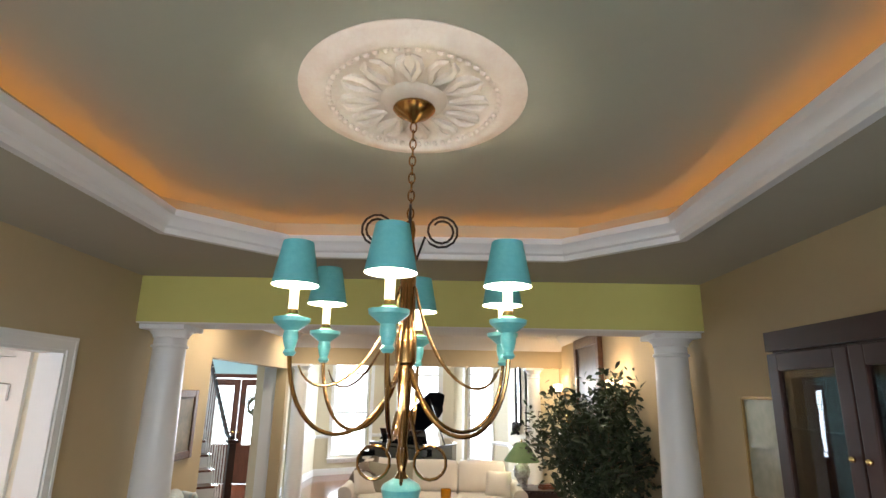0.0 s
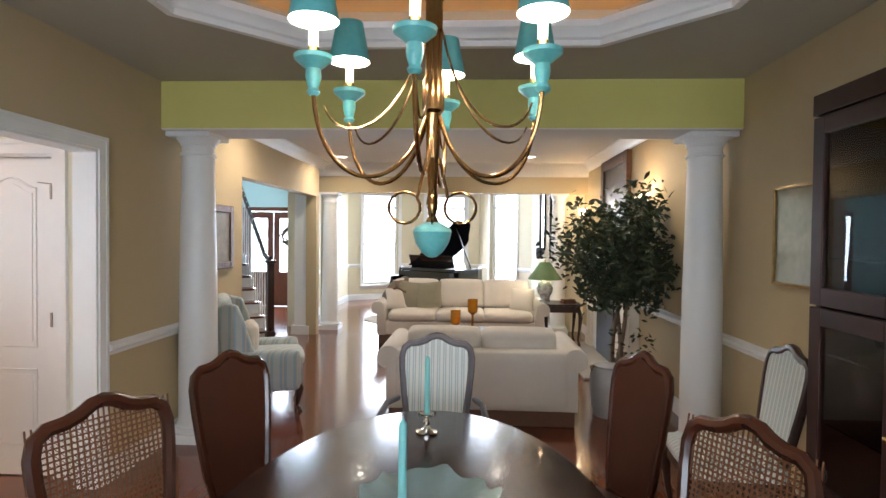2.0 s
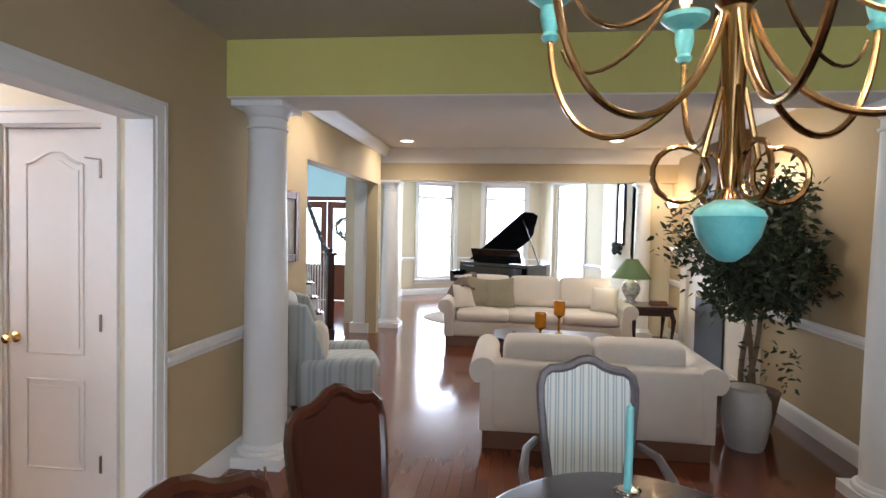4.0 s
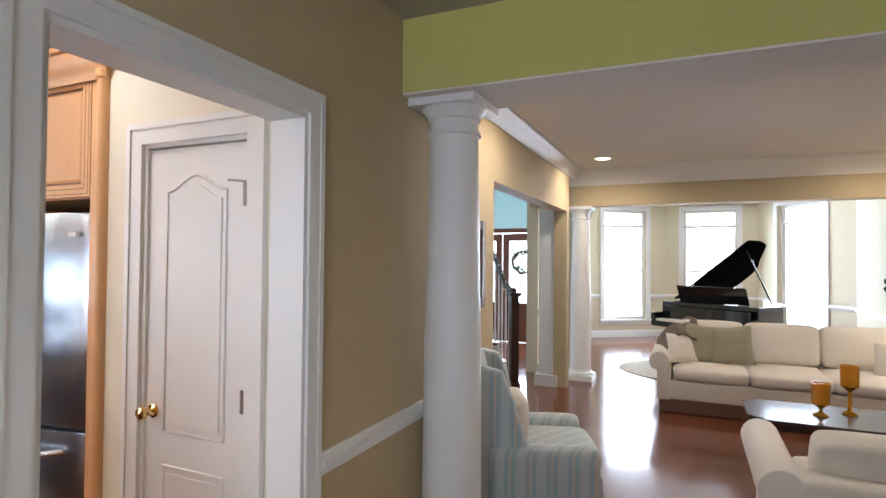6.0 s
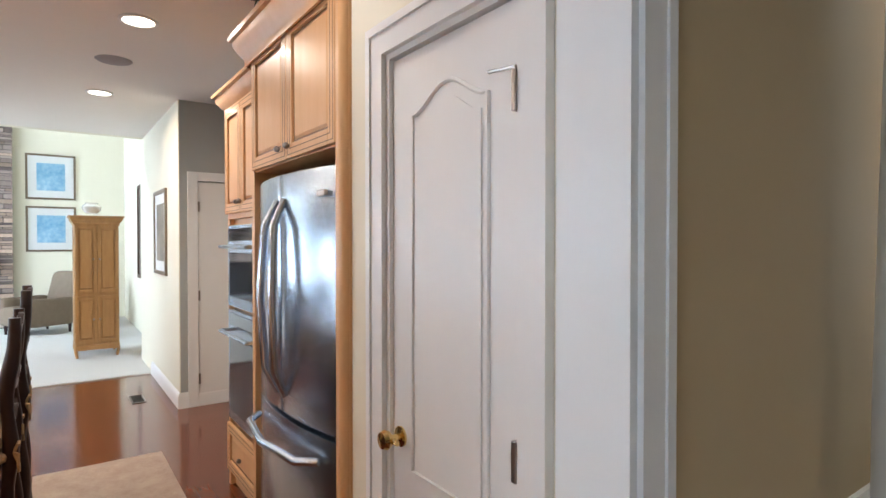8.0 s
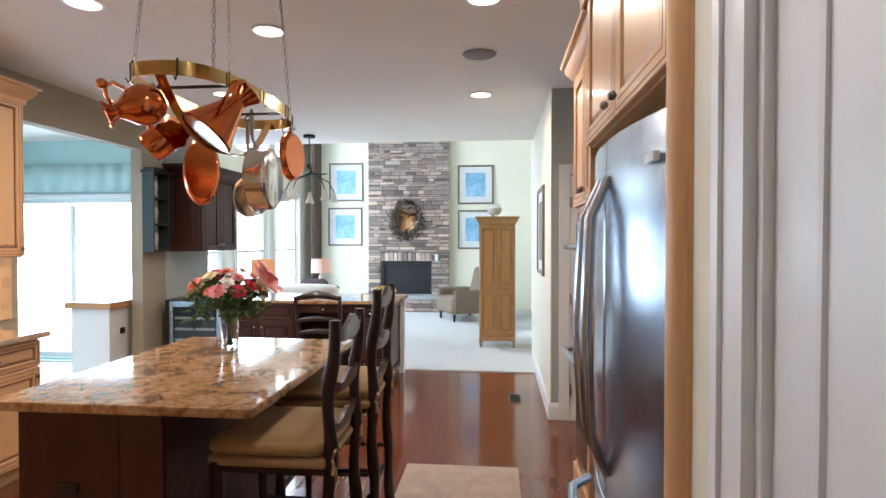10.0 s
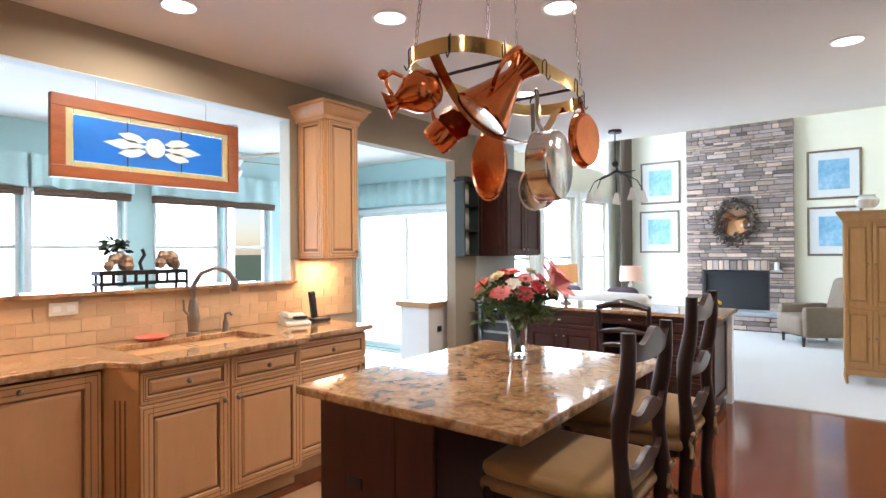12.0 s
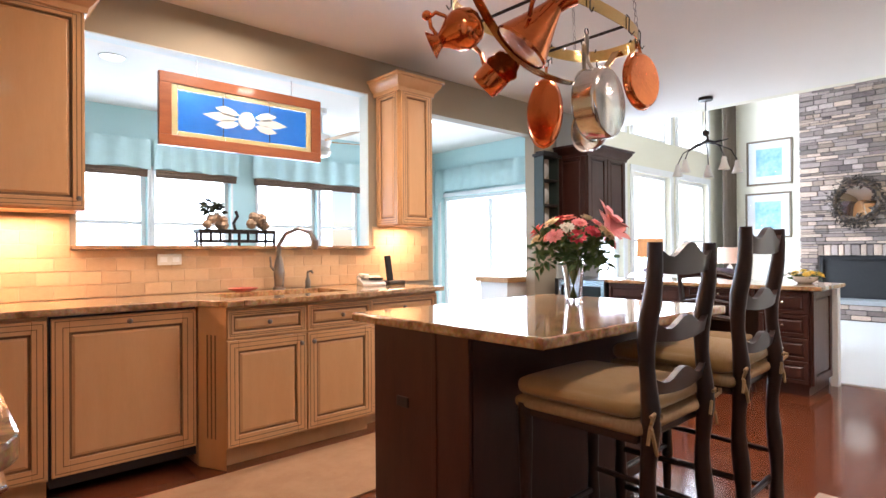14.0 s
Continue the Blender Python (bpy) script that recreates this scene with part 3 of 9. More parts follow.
# daylight outside the windows
for i, (x0, x1, y0, y1, z0, z1) in enumerate(((-5.5, 5.5, 18.2, 18.25, -0.3, 7), (-8.5, -1.0, -6.0, -5.95, -0.3, 6), (-14, -8.3, -3.0, -2.95, -0.3, 8), (-11.5, -11.45, -5.8, 0.0, -0.3, 6))):
    tagged(Mesh().box(x0, x1, y0, y1, z0, z1).make("backdrop", OUTSIDE), kind="structure")

tagged(Mesh().box(-3.5, 4.5, -3.6, -3.55, -0.3, 6).make("backdrop", OUTSIDE), kind="structure")
window("window_dining_south", pose(0, -0.9, 0), (-0.75, 0.35, 0.55, 2.25), transom=0)
window("window_dining_south_east", pose(0, -0.9, 0), (0.65, 1.75, 0.55, 2.25), transom=0)
# sky light in the window openings
DAY = (0.78, 0.89, 1.0)
for x in (-0.2, 1.2):
    lamp("sky_dining", "AREA", look((x, -0.86, 1.4), (x, 3, 1.2)), 31, DAY, 1.05, 1.65)
lamp("sky_bay_north", "AREA", look((0.05, 15.1, 1.5), (0.1, 8, 0.9)), 60, DAY, 0.9, 2.1)
lamp("sky_bay_north_east", "AREA", look((1.28, 14.1, 1.5), (0.2, 9, 0.9)), 60, DAY, 0.9, 2.1)
lamp("sky_bay_north_west", "AREA", look((-1.45, 14.65, 1.5), (-0.2, 9, 0.9)), 60, DAY, 0.9, 2.1)
lamp("sky_front_door", "AREA", look((-3.65, 12.9, 1.4), (-3.2, 8, 1.0)), 110, DAY, 1.1, 1.3)
# Added fill lamps at the unseen west openings, to brighten the foyer walls.
for z, h in ((1.6, 1.4), (3.9, 1.8)):
    lamp("fill_foyer", "AREA", look((-6.55, 10.2, z), (-2, 11.5, 1.5)), 70, DAY, 1.9, h)
for x in (-12.1, -10.6, -9.1):
    lamp("sky_great_room", "AREA", look((x, 0.2, 1.3), (x, 4, 1.0)), 45, DAY, 1.1, 2.0)
    lamp("sky_great_room_high", "AREA", look((x, 0.2, 3.65), (x, 4, 1.5)), 45, DAY, 1.1, 1.4)
lamp("sky_slider", "AREA", look((-8.02, -1.1, 1.1), (-4, -0.6, 0.8)), 45, DAY, 1.8, 1.8)
for x in (-3.3, -4.4, -5.9):
    lamp("sky_sunroom", "AREA", look((x, -2.12, 1.5), (x, 2, 1.5)), 26, DAY, 1.0, 1.1)


# ---- materials of the dining and living rooms ----
MAHOG = mat("mahogany", (0.030, 0.009, 0.006), 0.24, second=(0.022, 0.007, 0.005), scale=3, amount=0.8, stretch=(1, 8, 8), coat=0.12, rvar=0.06)
CHAIRW = mat("walnut_chair_wood", (0.048, 0.015, 0.008), 0.25, second=(0.06, 0.018, 0.009), scale=5, amount=0.8, coat=0.35, rvar=0.06)
DARKW = mat("dark_stained_wood", (0.028, 0.012, 0.009), 0.3, second=(0.05, 0.02, 0.014), scale=6, amount=0.7, coat=0.2, rvar=0.08)
GREYW = mat("grey_washed_wood", (0.16, 0.15, 0.16), 0.4, second=(0.08, 0.07, 0.08), scale=8, amount=0.8)
CANE = mat("woven_cane", (0.17, 0.075, 0.032), 0.55, second=(0.11, 0.045, 0.02), scale=30, amount=0.7)
CANEBACK = mat("close_cane_panel", (0.058, 0.017, 0.008), 0.28, second=(0.05, 0.014, 0.007), scale=60, amount=0.7, bump=0.3, bscale=500)
STRIPE = stripes("striped_chair_cloth", (0.66, 0.67, 0.63), (0.36, 0.44, 0.48), (0.78, 0.76, 0.62), 0.036)
WINGC = stripes("striped_wing_chair_cloth", (0.46, 0.50, 0.49), (0.33, 0.41, 0.45), (0.54, 0.47, 0.38), 0.12, 1)
SOFAC = mat("cream_sofa_cloth", (0.72, 0.66, 0.58), 0.9, second=(0.66, 0.60, 0.52), scale=10, amount=0.6, bump=0.35, bscale=350, sheen=0.3)
OLIVE = mat("sage_cushion_cloth", (0.30, 0.27, 0.19), 0.9, second=(0.24, 0.21, 0.14), scale=14, amount=0.6, bump=0.3, bscale=300, sheen=0.3)
TURQ = mat("turquoise_glaze", (0.10, 0.42, 0.42), 0.32, second=(0.22, 0.55, 0.50), scale=14, amount=0.9, bump=0.08, bscale=40, coat=0.3)
SHADE = mat("turquoise_lamp_shade", (0.09, 0.36, 0.37), 0.6, second=(0.16, 0.45, 0.45), scale=10, amount=0.8, bump=0.1, bscale=60)
# Emission stands in for the bulb's light on the lining.
SHADEIN = mat("lit_shade_lining", (0.95, 0.88, 0.74), 0.8, emit=(1.0, 0.86, 0.62), power=2.2)
BRASS = mat("antique_brass", (0.46, 0.28, 0.11), 0.24, metal=1.0, second=(0.30, 0.16, 0.06), scale=9, amount=0.9, rvar=0.08)
BRIGHTBRASS = mat("polished_brass", (0.85, 0.62, 0.25), 0.14, metal=1.0, second=(0.7, 0.48, 0.18), scale=20, amount=0.5)
IRON = mat("wrought_iron", (0.025, 0.022, 0.02), 0.45, metal=0.6, second=(0.05, 0.04, 0.035), scale=30, amount=0.7)
SILVER = mat("silver", (0.80, 0.78, 0.74), 0.15, metal=1.0, second=(0.6, 0.57, 0.52), scale=20, amount=0.4)
# The sleeve is no lamp: light from the bulb above is put in as emission.
CANDLE = mat("candle_sleeve", (0.95, 0.90, 0.78), 0.5, emit=(1.0, 0.88, 0.66), power=1.6)
BULB = glow("warm_bulb", (1.0, 0.82, 0.55), 12.0)
WAX = mat("turquoise_candle_wax", (0.22, 0.58, 0.56), 0.4, second=(0.27, 0.62, 0.6), scale=20, amount=0.5, sub=0.1)
BOWLG = mat("sea_glass", (0.52, 0.68, 0.66), 0.15, second=(0.62, 0.76, 0.73), scale=9, amount=0.7, trans=0.45, bump=0.15, bscale=30)
PIANO = mat("piano_black", (0.006, 0.006, 0.007), 0.08, second=(0.012, 0.012, 0.013), scale=3, amount=0.5, coat=0.6)
IVORY = mat("ivory_keys", (0.82, 0.80, 0.74), 0.3, second=(0.74, 0.72, 0.66), scale=30, amount=0.4)
GREENSH = mat("green_lamp_shade", (0.10, 0.17, 0.07), 0.7, second=(0.14, 0.21, 0.09), scale=20, amount=0.6, bump=0.15, bscale=200)
CERAMIC = mat("white_ceramic", (0.74, 0.72, 0.66), 0.15, second=(0.62, 0.60, 0.55), scale=8, amount=0.5, coat=0.4)
BLUEWHITE = mat("painted_porcelain", (0.70, 0.72, 0.70), 0.12, second=(0.16, 0.12, 0.10), scale=16, amount=1.0, coat=0.4)
AMBER = mat("amber_glass", (0.85, 0.42, 0.03), 0.08, trans=0.6, second=(0.7, 0.32, 0.02), scale=10, amount=0.6)
LEAF = mat("ficus_leaf", (0.020, 0.032, 0.012), 0.5, second=(0.036, 0.052, 0.020), scale=9, amount=0.9)
BARK = mat("ficus_bark", (0.20, 0.14, 0.09), 0.85, second=(0.12, 0.08, 0.05), scale=20, amount=0.8, bump=0.4, bscale=60)
SOIL = mat("moss_and_soil", (0.06, 0.04, 0.025), 0.95, second=(0.10, 0.09, 0.04), scale=40, amount=0.8, bump=0.6, bscale=80)
WICKER = mat("woven_basket", (0.16, 0.10, 0.06), 0.8, second=(0.09, 0.05, 0.03), scale=40, amount=0.8, bump=0.5, bscale=90)
BLACK = mat("black_metal", (0.012, 0.012, 0.013), 0.5, second=(0.02, 0.02, 0.02), scale=20, amount=0.6)
GILT = mat("gilt_frame", (0.42, 0.28, 0.10), 0.35, metal=0.7, second=(0.25, 0.15, 0.06), scale=20, amount=0.8, bump=0.3, bscale=60)
FRAMEW = mat("carved_dark_frame", (0.07, 0.028, 0.014), 0.4, second=(0.16, 0.08, 0.035), scale=14, amount=0.8, bump=0.4, bscale=50)
ART1 = mat("muted_painting", (0.12, 0.12, 0.10), 0.5, second=(0.32, 0.26, 0.18), scale=3, amount=1.0)
ART2 = mat("dark_painting", (0.03, 0.025, 0.022), 0.35, second=(0.12, 0.08, 0.05), scale=2.5, amount=1.0)
MARBLE = mat("cream_mantel_paint", (0.76, 0.70, 0.60), 0.4, second=(0.70, 0.64, 0.54), scale=5, amount=0.6)
DOWN = glow("recessed_lamp_face", (1.0, 0.86, 0.66), 9.0)
DOORW = mat("red_brown_door_wood", (0.16, 0.055, 0.028), 0.3, second=(0.09, 0.03, 0.015), scale=4, amount=0.8, stretch=(8, 8, 1), coat=0.2)
CHINAGLASS = mat("cabinet_glass", (0.9, 0.92, 0.92), 0.0, trans=1.0, ior=1.3)


# ---- columns and ceiling ornament ----
def column(name, x, y, h, r):
    c = tagged(thing(name, pose(x, y, 0), "white painted round wooden column with a square capital", "column"), kind="structure")
    Mesh().lathe([(r, 0.13), (r * 1.0, 0.5), (r * 0.97, h * 0.5), (r * 0.83, h - 0.19), (r * 0.83, h - 0.165), (r * 0.93, h - 0.16), (r * 0.93, h - 0.145), (r * 0.83, h - 0.14), (r * 0.83, h - 0.09)], 32).make("shaft", WHITE, c, smooth=True)
    Mesh().lathe([(r * 0.83, h - 0.09), (r * 0.9, h - 0.085), (r * 0.92, h - 0.07), (r * 1.05, h - 0.05), (r * 1.12, h - 0.035)], 32).box(-r * 1.18, r * 1.18, -r * 1.18, r * 1.18, h - 0.035, h).make("capital", WHITE, c, smooth=True)
    Mesh().box(-r * 1.28, r * 1.28, -r * 1.28, r * 1.28, 0, 0.07).lathe([(r * 1.22, 0.07), (r * 1.28, 0.085), (r * 1.22, 0.105), (r * 1.08, 0.11), (r * 1.08, 0.12), (r, 0.135)], 32).make("base", WHITE, c, smooth=True)
    return c


column("column_1", -1.40, BY + 0.16, 2.308, 0.14)
column("column_2", 2.365, BY + 0.16, 2.308, 0.14)
column("column_3", -1.69, HY + 0.13, 2.27, 0.135)
column("column_4", 2.09, HY + 0.13, 2.27, 0.12)

MX, MY, MZ = 0.565, 2.94, 2.90
med = thing("ceiling_medallion", pose(MX, MY - 0.02, MZ) @ Matrix.Diagonal((1, 1.1, 1, 1)), "round white plaster ceiling medallion with leaf relief and pink wash", "ceiling medallion")
Mesh().lathe([(0.40, 0.0), (0.41, -0.012), (0.40, -0.022), (0.375, -0.026), (0.36, -0.036), (0.335, -0.040), (0.315, -0.032), (0.30, -0.02), (0.20, -0.014), (0.12, -0.016), (0.11, -0.026), (0.09, -0.03), (0.0001, -0.03)], 64).make("disc", PLASTER, med, smooth=True)
bead = Mesh().ball((0, 0, 0), 0.012, 8).make("bead", PLASTER, med, smooth=True)
for i in range(56):
    a = i * 6.28318531 / 56
    ob = new("bead", bead.data) if i else bead
    ob.parent = med
    ob.matrix_local = pose(0.305 * math.cos(a), 0.305 * math.sin(a), -0.028)
rel = Mesh()
for i in range(12):
    a = i * 6.28318531 / 12
    for s in (-1, 1):
        rel.tube([(r * math.cos(a + s * w), r * math.sin(a + s * w), -0.022) for r, w in ((0.13, 0.02), (0.17, 0.10), (0.21, 0.16), (0.25, 0.12), (0.27, 0.03))], [0.006, 0.016, 0.018, 0.014, 0.005], 6)
rel.make("leaf_relief", PLASTER, med, smooth=True)


# ---- chandelier ----
def chandelier():
    c = thing("chandelier", pose(MX, MY, 0), "six-armed antique brass chandelier with turquoise shades and cups, lit", "chandelier")
    Mesh().lathe([(0.075, 2.868), (0.078, 2.86), (0.06, 2.84), (0.03, 2.825), (0.012, 2.81), (0.0001, 2.805)], 32).make("canopy", BRASS, c, smooth=True)
    ch = Mesh()
    for i in range(12):
        z, t = 2.81 - i * 0.033, i % 2 * 90
        ch.at(pose(0, 0, z - 0.02, 90, 0, t)).tube([(0.011 * math.cos(a), 0.021 * math.sin(a), 0) for a in (k * 0.628318531 for k in range(10))], 0.0032, 6, True)
    ch.at(Matrix.Identity(4)).make("chain", BRASS, c, smooth=True)
    Mesh().lathe([(0.0001, 2.44), (0.014, 2.43), (0.02, 2.40), (0.016, 2.36), (0.027, 2.30), (0.027, 2.06), (0.035, 2.04), (0.035, 1.95), (0.025, 1.94), (0.020, 1.80), (0.014, 1.70), (0.02, 1.66), (0.012, 1.62), (0.03, 1.585)], 24).make("stem", BRASS, c, smooth=True)
    Mesh().lathe([(0.024, 1.60), (0.056, 1.582), (0.062, 1.57), (0.053, 1.535), (0.034, 1.505), (0.014, 1.490), (0.0001, 1.488)], 28).make("bowl", TURQ, c, "turquoise glazed bowl finial", smooth=True)
    for s in range(4):
        a = radians(4 + 90 * s)
        d = Vector((math.cos(a), math.sin(a), 0))
        pts = [d * 0.02 + Vector((0, 0, 1.80))] + [d * (0.088 + 0.050 * math.sin(t)) + Vector((0, 0, 1.645 + 0.050 * math.cos(t))) for t in (k * 0.45 - 0.9 for k in range(15))]
        Mesh().tube(pts, 0.0055, 6).make("lower_scroll", BRASS, c, smooth=True)
        pts = [d * 0.02 + Vector((0, 0, 2.28))] + [d * (0.11 + r * math.sin(t)) + Vector((0, 0, 2.40 - r * math.cos(t))) for t, r in ((k * 0.5 - 1.2, 0.062 - 0.0012 * k) for k in range(24))]
        Mesh().tube(pts, 0.0045, 6).make("upper_scroll", IRON, c, smooth=True)
    for k in range(6):
        a = radians(-93 + 60 * k)
        d = Vector((math.cos(a), math.sin(a), 0))
        R = 0.374
        p = bez(d * 0.025 + Vector((0, 0, 1.93)), d * 0.10 + Vector((0, 0, 1.66)), d * 0.36 + Vector((0, 0, 1.66)), d * R + Vector((0, 0, 1.965)), 20)
        arm = Mesh().tube(p, 0.0068, 8).make("arm", BRASS, c, smooth=True)
        q = bez(d * (R - 0.03) + Vector((0, 0, 1.93)), d * 0.3 + Vector((0, 0, 1.80)), d * 0.1 + Vector((0, 0, 1.88)), d * 0.03 + Vector((0, 0, 2.20)), 14)
        Mesh().tube(q, [0.003 + 0.0015 * math.sin(i * 0.22) for i in range(15)], 6).make("tendril", BRASS, c, smooth=True)
        X, Y = d.x * R, d.y * R
        Mesh().lathe([(0.012, 1.955), (0.02, 1.965), (0.014, 1.975), (0.019, 1.99), (0.023, 2.01), (0.021, 2.03), (0.034, 2.040), (0.054, 2.056), (0.056, 2.068), (0.03, 2.073), (0.018, 2.078)], 22, X, Y).make("cup", TURQ, c, "turquoise glazed candle cup", smooth=True)
        Mesh().lathe([(0.016, 2.073), (0.02, 2.08), (0.014, 2.095)], 16, X, Y).make("collar", BRIGHTBRASS, c, smooth=True)
        Mesh().lathe([(0.014, 2.095), (0.014, 2.20)], 16, X, Y).make("candle_sleeve", CANDLE, c, "glowing ivory candle sleeve", smooth=True)
        sh = Mesh().lathe([(0.047, 2.305), (0.0725, 2.168)], 28, X, Y, cap=False).make("shade", SHADE, c, "turquoise tapered lamp shade", smooth=True)
        Mesh().lathe([(0.0455, 2.305), (0.071, 2.169)], 28, X, Y, cap=False).make("lining", SHADEIN, sh, "glowing white shade lining", smooth=True)
        Mesh().ball((X, Y, 2.225), 0.022, 10).make("bulb", BULB, sh, smooth=True)
        lamp("chandelier_lamp", "POINT", pose(MX + X, MY + Y, 2.19), 13, (1, 0.88, 0.72), 0.03)
    return c


chandelier()


# ---- dining furniture ----
def cabriole(m, x, y, h, fx, fy, r=0.022):
    m.tube([(x, y, h), (x + fx * 0.035, y + fy * 0.035, h * 0.82), (x + fx * 0.02, y + fy * 0.02, h * 0.5), (x - fx * 0.005, y - fy * 0.005, h * 0.2), (x + fx * 0.02, y + fy * 0.02, 0.03), (x + fx * 0.035, y + fy * 0.035, 0.0)],
           [r * 1.25, r * 1.3, r * 0.85, r * 0.6, r * 0.75, r * 0.8], 10)


def dining_chair(label, wood, back, arms=False, web=False):
    c = thing("dining_chair", pose(0, 0, 0), label, "chair", "chairs round the dining table")
    lean = lambda z: -0.215 - max(0, z - 0.46) * 0.17
    half = [(0.165, 0.47), (0.19, 0.56), (0.215, 0.70), (0.232, 0.83), (0.235, 0.90), (0.222, 0.945), (0.185, 0.968), (0.13, 0.972), (0.08, 0.985), (0.04, 1.005), (0.0, 1.012)]
    half = [(x * 0.87, z) for x, z in half]
    out = half + [(-x, z) for x, z in reversed(half[:-1])]
    Mesh().tube([(x, lean(z), z) for x, z in out], 0.0225, 8, True).make("back_frame", wood, c, smooth=True)
    inner = [(x * 0.93, 0.47 + (z - 0.47) * 0.985) for x, z in half]
    mid = Mesh()
    if web:
        for i in range(-13, 14):
            x = i * 0.0165
            top = next(z for q, z in reversed([(q, z) for q, z in inner if q >= abs(x) - 1e-6] or [(0, 0.98)]))
            mid.box(x - 0.0022, x + 0.0022, lean(0.75) - 0.002, lean(0.75) + 0.002, 0.50, top)
        vs = list(mid.v)
        mid.v = [Vector((p.x, lean(p.z) + (p.y - lean(0.75)), p.z)) for p in vs]
        for i in range(29):
            z = 0.50 + i * 0.0165
            w = max(q for q, zz in inner if abs(zz - z) < 0.09)
            w = min(w, 0.195 if z < 0.94 else 0.13)
            mid.box(-w, w, lean(z) - 0.0035, lean(z) + 0.0005, z - 0.0022, z + 0.0022)
        for s in (-1, 1):
            for i in range(-24, 25):
                pts = [(i * 0.019 + s * t * 0.46, 0.5 + t * 0.46) for t in (k / 12 for k in range(13))]
                pts = [(x, z) for x, z in pts if abs(x) < 0.18]
                if len(pts) > 1:
                    mid.tube([(x, lean(z) + 0.002, z) for x, z in pts], 0.0012, 4)
        tagged(mid.make("cane_web", back, c, "open woven cane panel"), kind="stuff")
    else:
        vs, fs = [], []
        for x, z in inner:
            vs += [(x, lean(z) + 0.014, z), (-x, lean(z) + 0.014, z)]
        for i in range(len(inner) - 1):
            fs.append((2 * i, 2 * i + 1, 2 * i + 3, 2 * i + 2))
        mid.add(vs, fs)
        mid.add([(x, y - 0.028, z) for x, y, z in vs], [tuple(reversed(f)) for f in fs])
        mid.make("backrest", back, c)
    Mesh().cushion(-0.235, 0.235, -0.20, 0.24, 0.40, 0.485, 0.03, 0.018).make("seat", back if back is STRIPE else CANEBACK, c, smooth=True)
    Mesh().box(-0.23, 0.23, -0.21, 0.235, 0.345, 0.405).make("seat_frame", wood, c, bevel=0.012)
    for x, y, fx, fy in ((-0.205, 0.21, -0.7, 0.7), (0.205, 0.21, 0.7, 0.7), (-0.18, -0.20, -0.3, -0.9), (0.18, -0.20, 0.3, -0.9)):
        l = Mesh()
        cabriole(l, x, y, 0.40, fx, fy)
        l.make("leg", wood, c, smooth=True)
    if arms:
        for s in (-1, 1):
            Mesh().tube([(s * 0.225, lean(0.68), 0.68), (s * 0.27, -0.12, 0.69), (s * 0.285, 0.03, 0.665), (s * 0.275, 0.10, 0.64), (s * 0.255, 0.11, 0.55), (s * 0.24, 0.13, 0.42)], [0.016, 0.017, 0.02, 0.021, 0.017, 0.019], 8).make("armrest", wood, c, smooth=True)
    return c


TALL = Matrix.Diagonal((0.80, 1, 1.03, 1))
cane = dining_chair("walnut dining chair with an open cane back panel", CHAIRW, CANE, web=True)
cane.matrix_world = pose(-0.16, 2.70, 0, 0, 0, -115) @ Matrix.Diagonal((1, 1, 1.03, 1))
solid = dining_chair("carved walnut dining chair with a close cane back", CHAIRW, CANEBACK)
solid.matrix_world = pose(-0.09, 3.31, 0, 0, 0, -126) @ TALL
copy_thing(solid, pose(1.155, 3.32, 0, 0, 0, 126) @ TALL)
copy_thing(cane, pose(1.20, 2.64, 0, 0, 0, 117) @ Matrix.Diagonal((0.95, 1, 1.0, 1)))
head = dining_chair("grey-framed dining armchair with blue striped upholstery", GREYW, STRIPE, arms=True)
head.matrix_world = pose(0.505, 3.92, 0, 0, 0, 180) @ Matrix.Diagonal((0.92, 1, 0.995, 1))
side_chair = dining_chair("dark wooden side chair with striped upholstery beside the cabinet", DARKW, STRIPE)
side_chair.matrix_world = pose(2.0, 4.08, 0, 0, 0, 86)

table = thing("dining_table", pose(0.53, 2.66, 0), "oval polished mahogany dining table on a pedestal", "table")
Mesh().lathe([(0.0001, 0.715), (0.93, 0.715), (0.965, 0.722), (0.985, 0.735), (0.99, 0.748), (0.975, 0.752), (0.0001, 0.752)], 72, sx=0.61, sy=1.09).make("tabletop", MAHOG, table, smooth=True)
Mesh().lathe([(0.88, 0.66), (0.88, 0.715)], 60, sx=0.6, sy=1.08).make("apron", MAHOG, table, smooth=True)
for s in (-0.5, 0.5):
    Mesh().lathe([(0.10, 0.66), (0.06, 0.6), (0.05, 0.5), (0.085, 0.38), (0.06, 0.30), (0.075, 0.22), (0.05, 0.18)], 20, 0, s).make("pedestal", MAHOG, table, smooth=True)
    for k in range(3):
        a = radians(30 + 120 * k)
        Mesh().tube([(0.04 * math.cos(a), s + 0.04 * math.sin(a), 0.26), (0.2 * math.cos(a), s + 0.2 * math.sin(a), 0.16), (0.36 * math.cos(a), s + 0.36 * math.sin(a), 0.025)], [0.035, 0.03, 0.024], 8).make("foot", MAHOG, table, smooth=True)


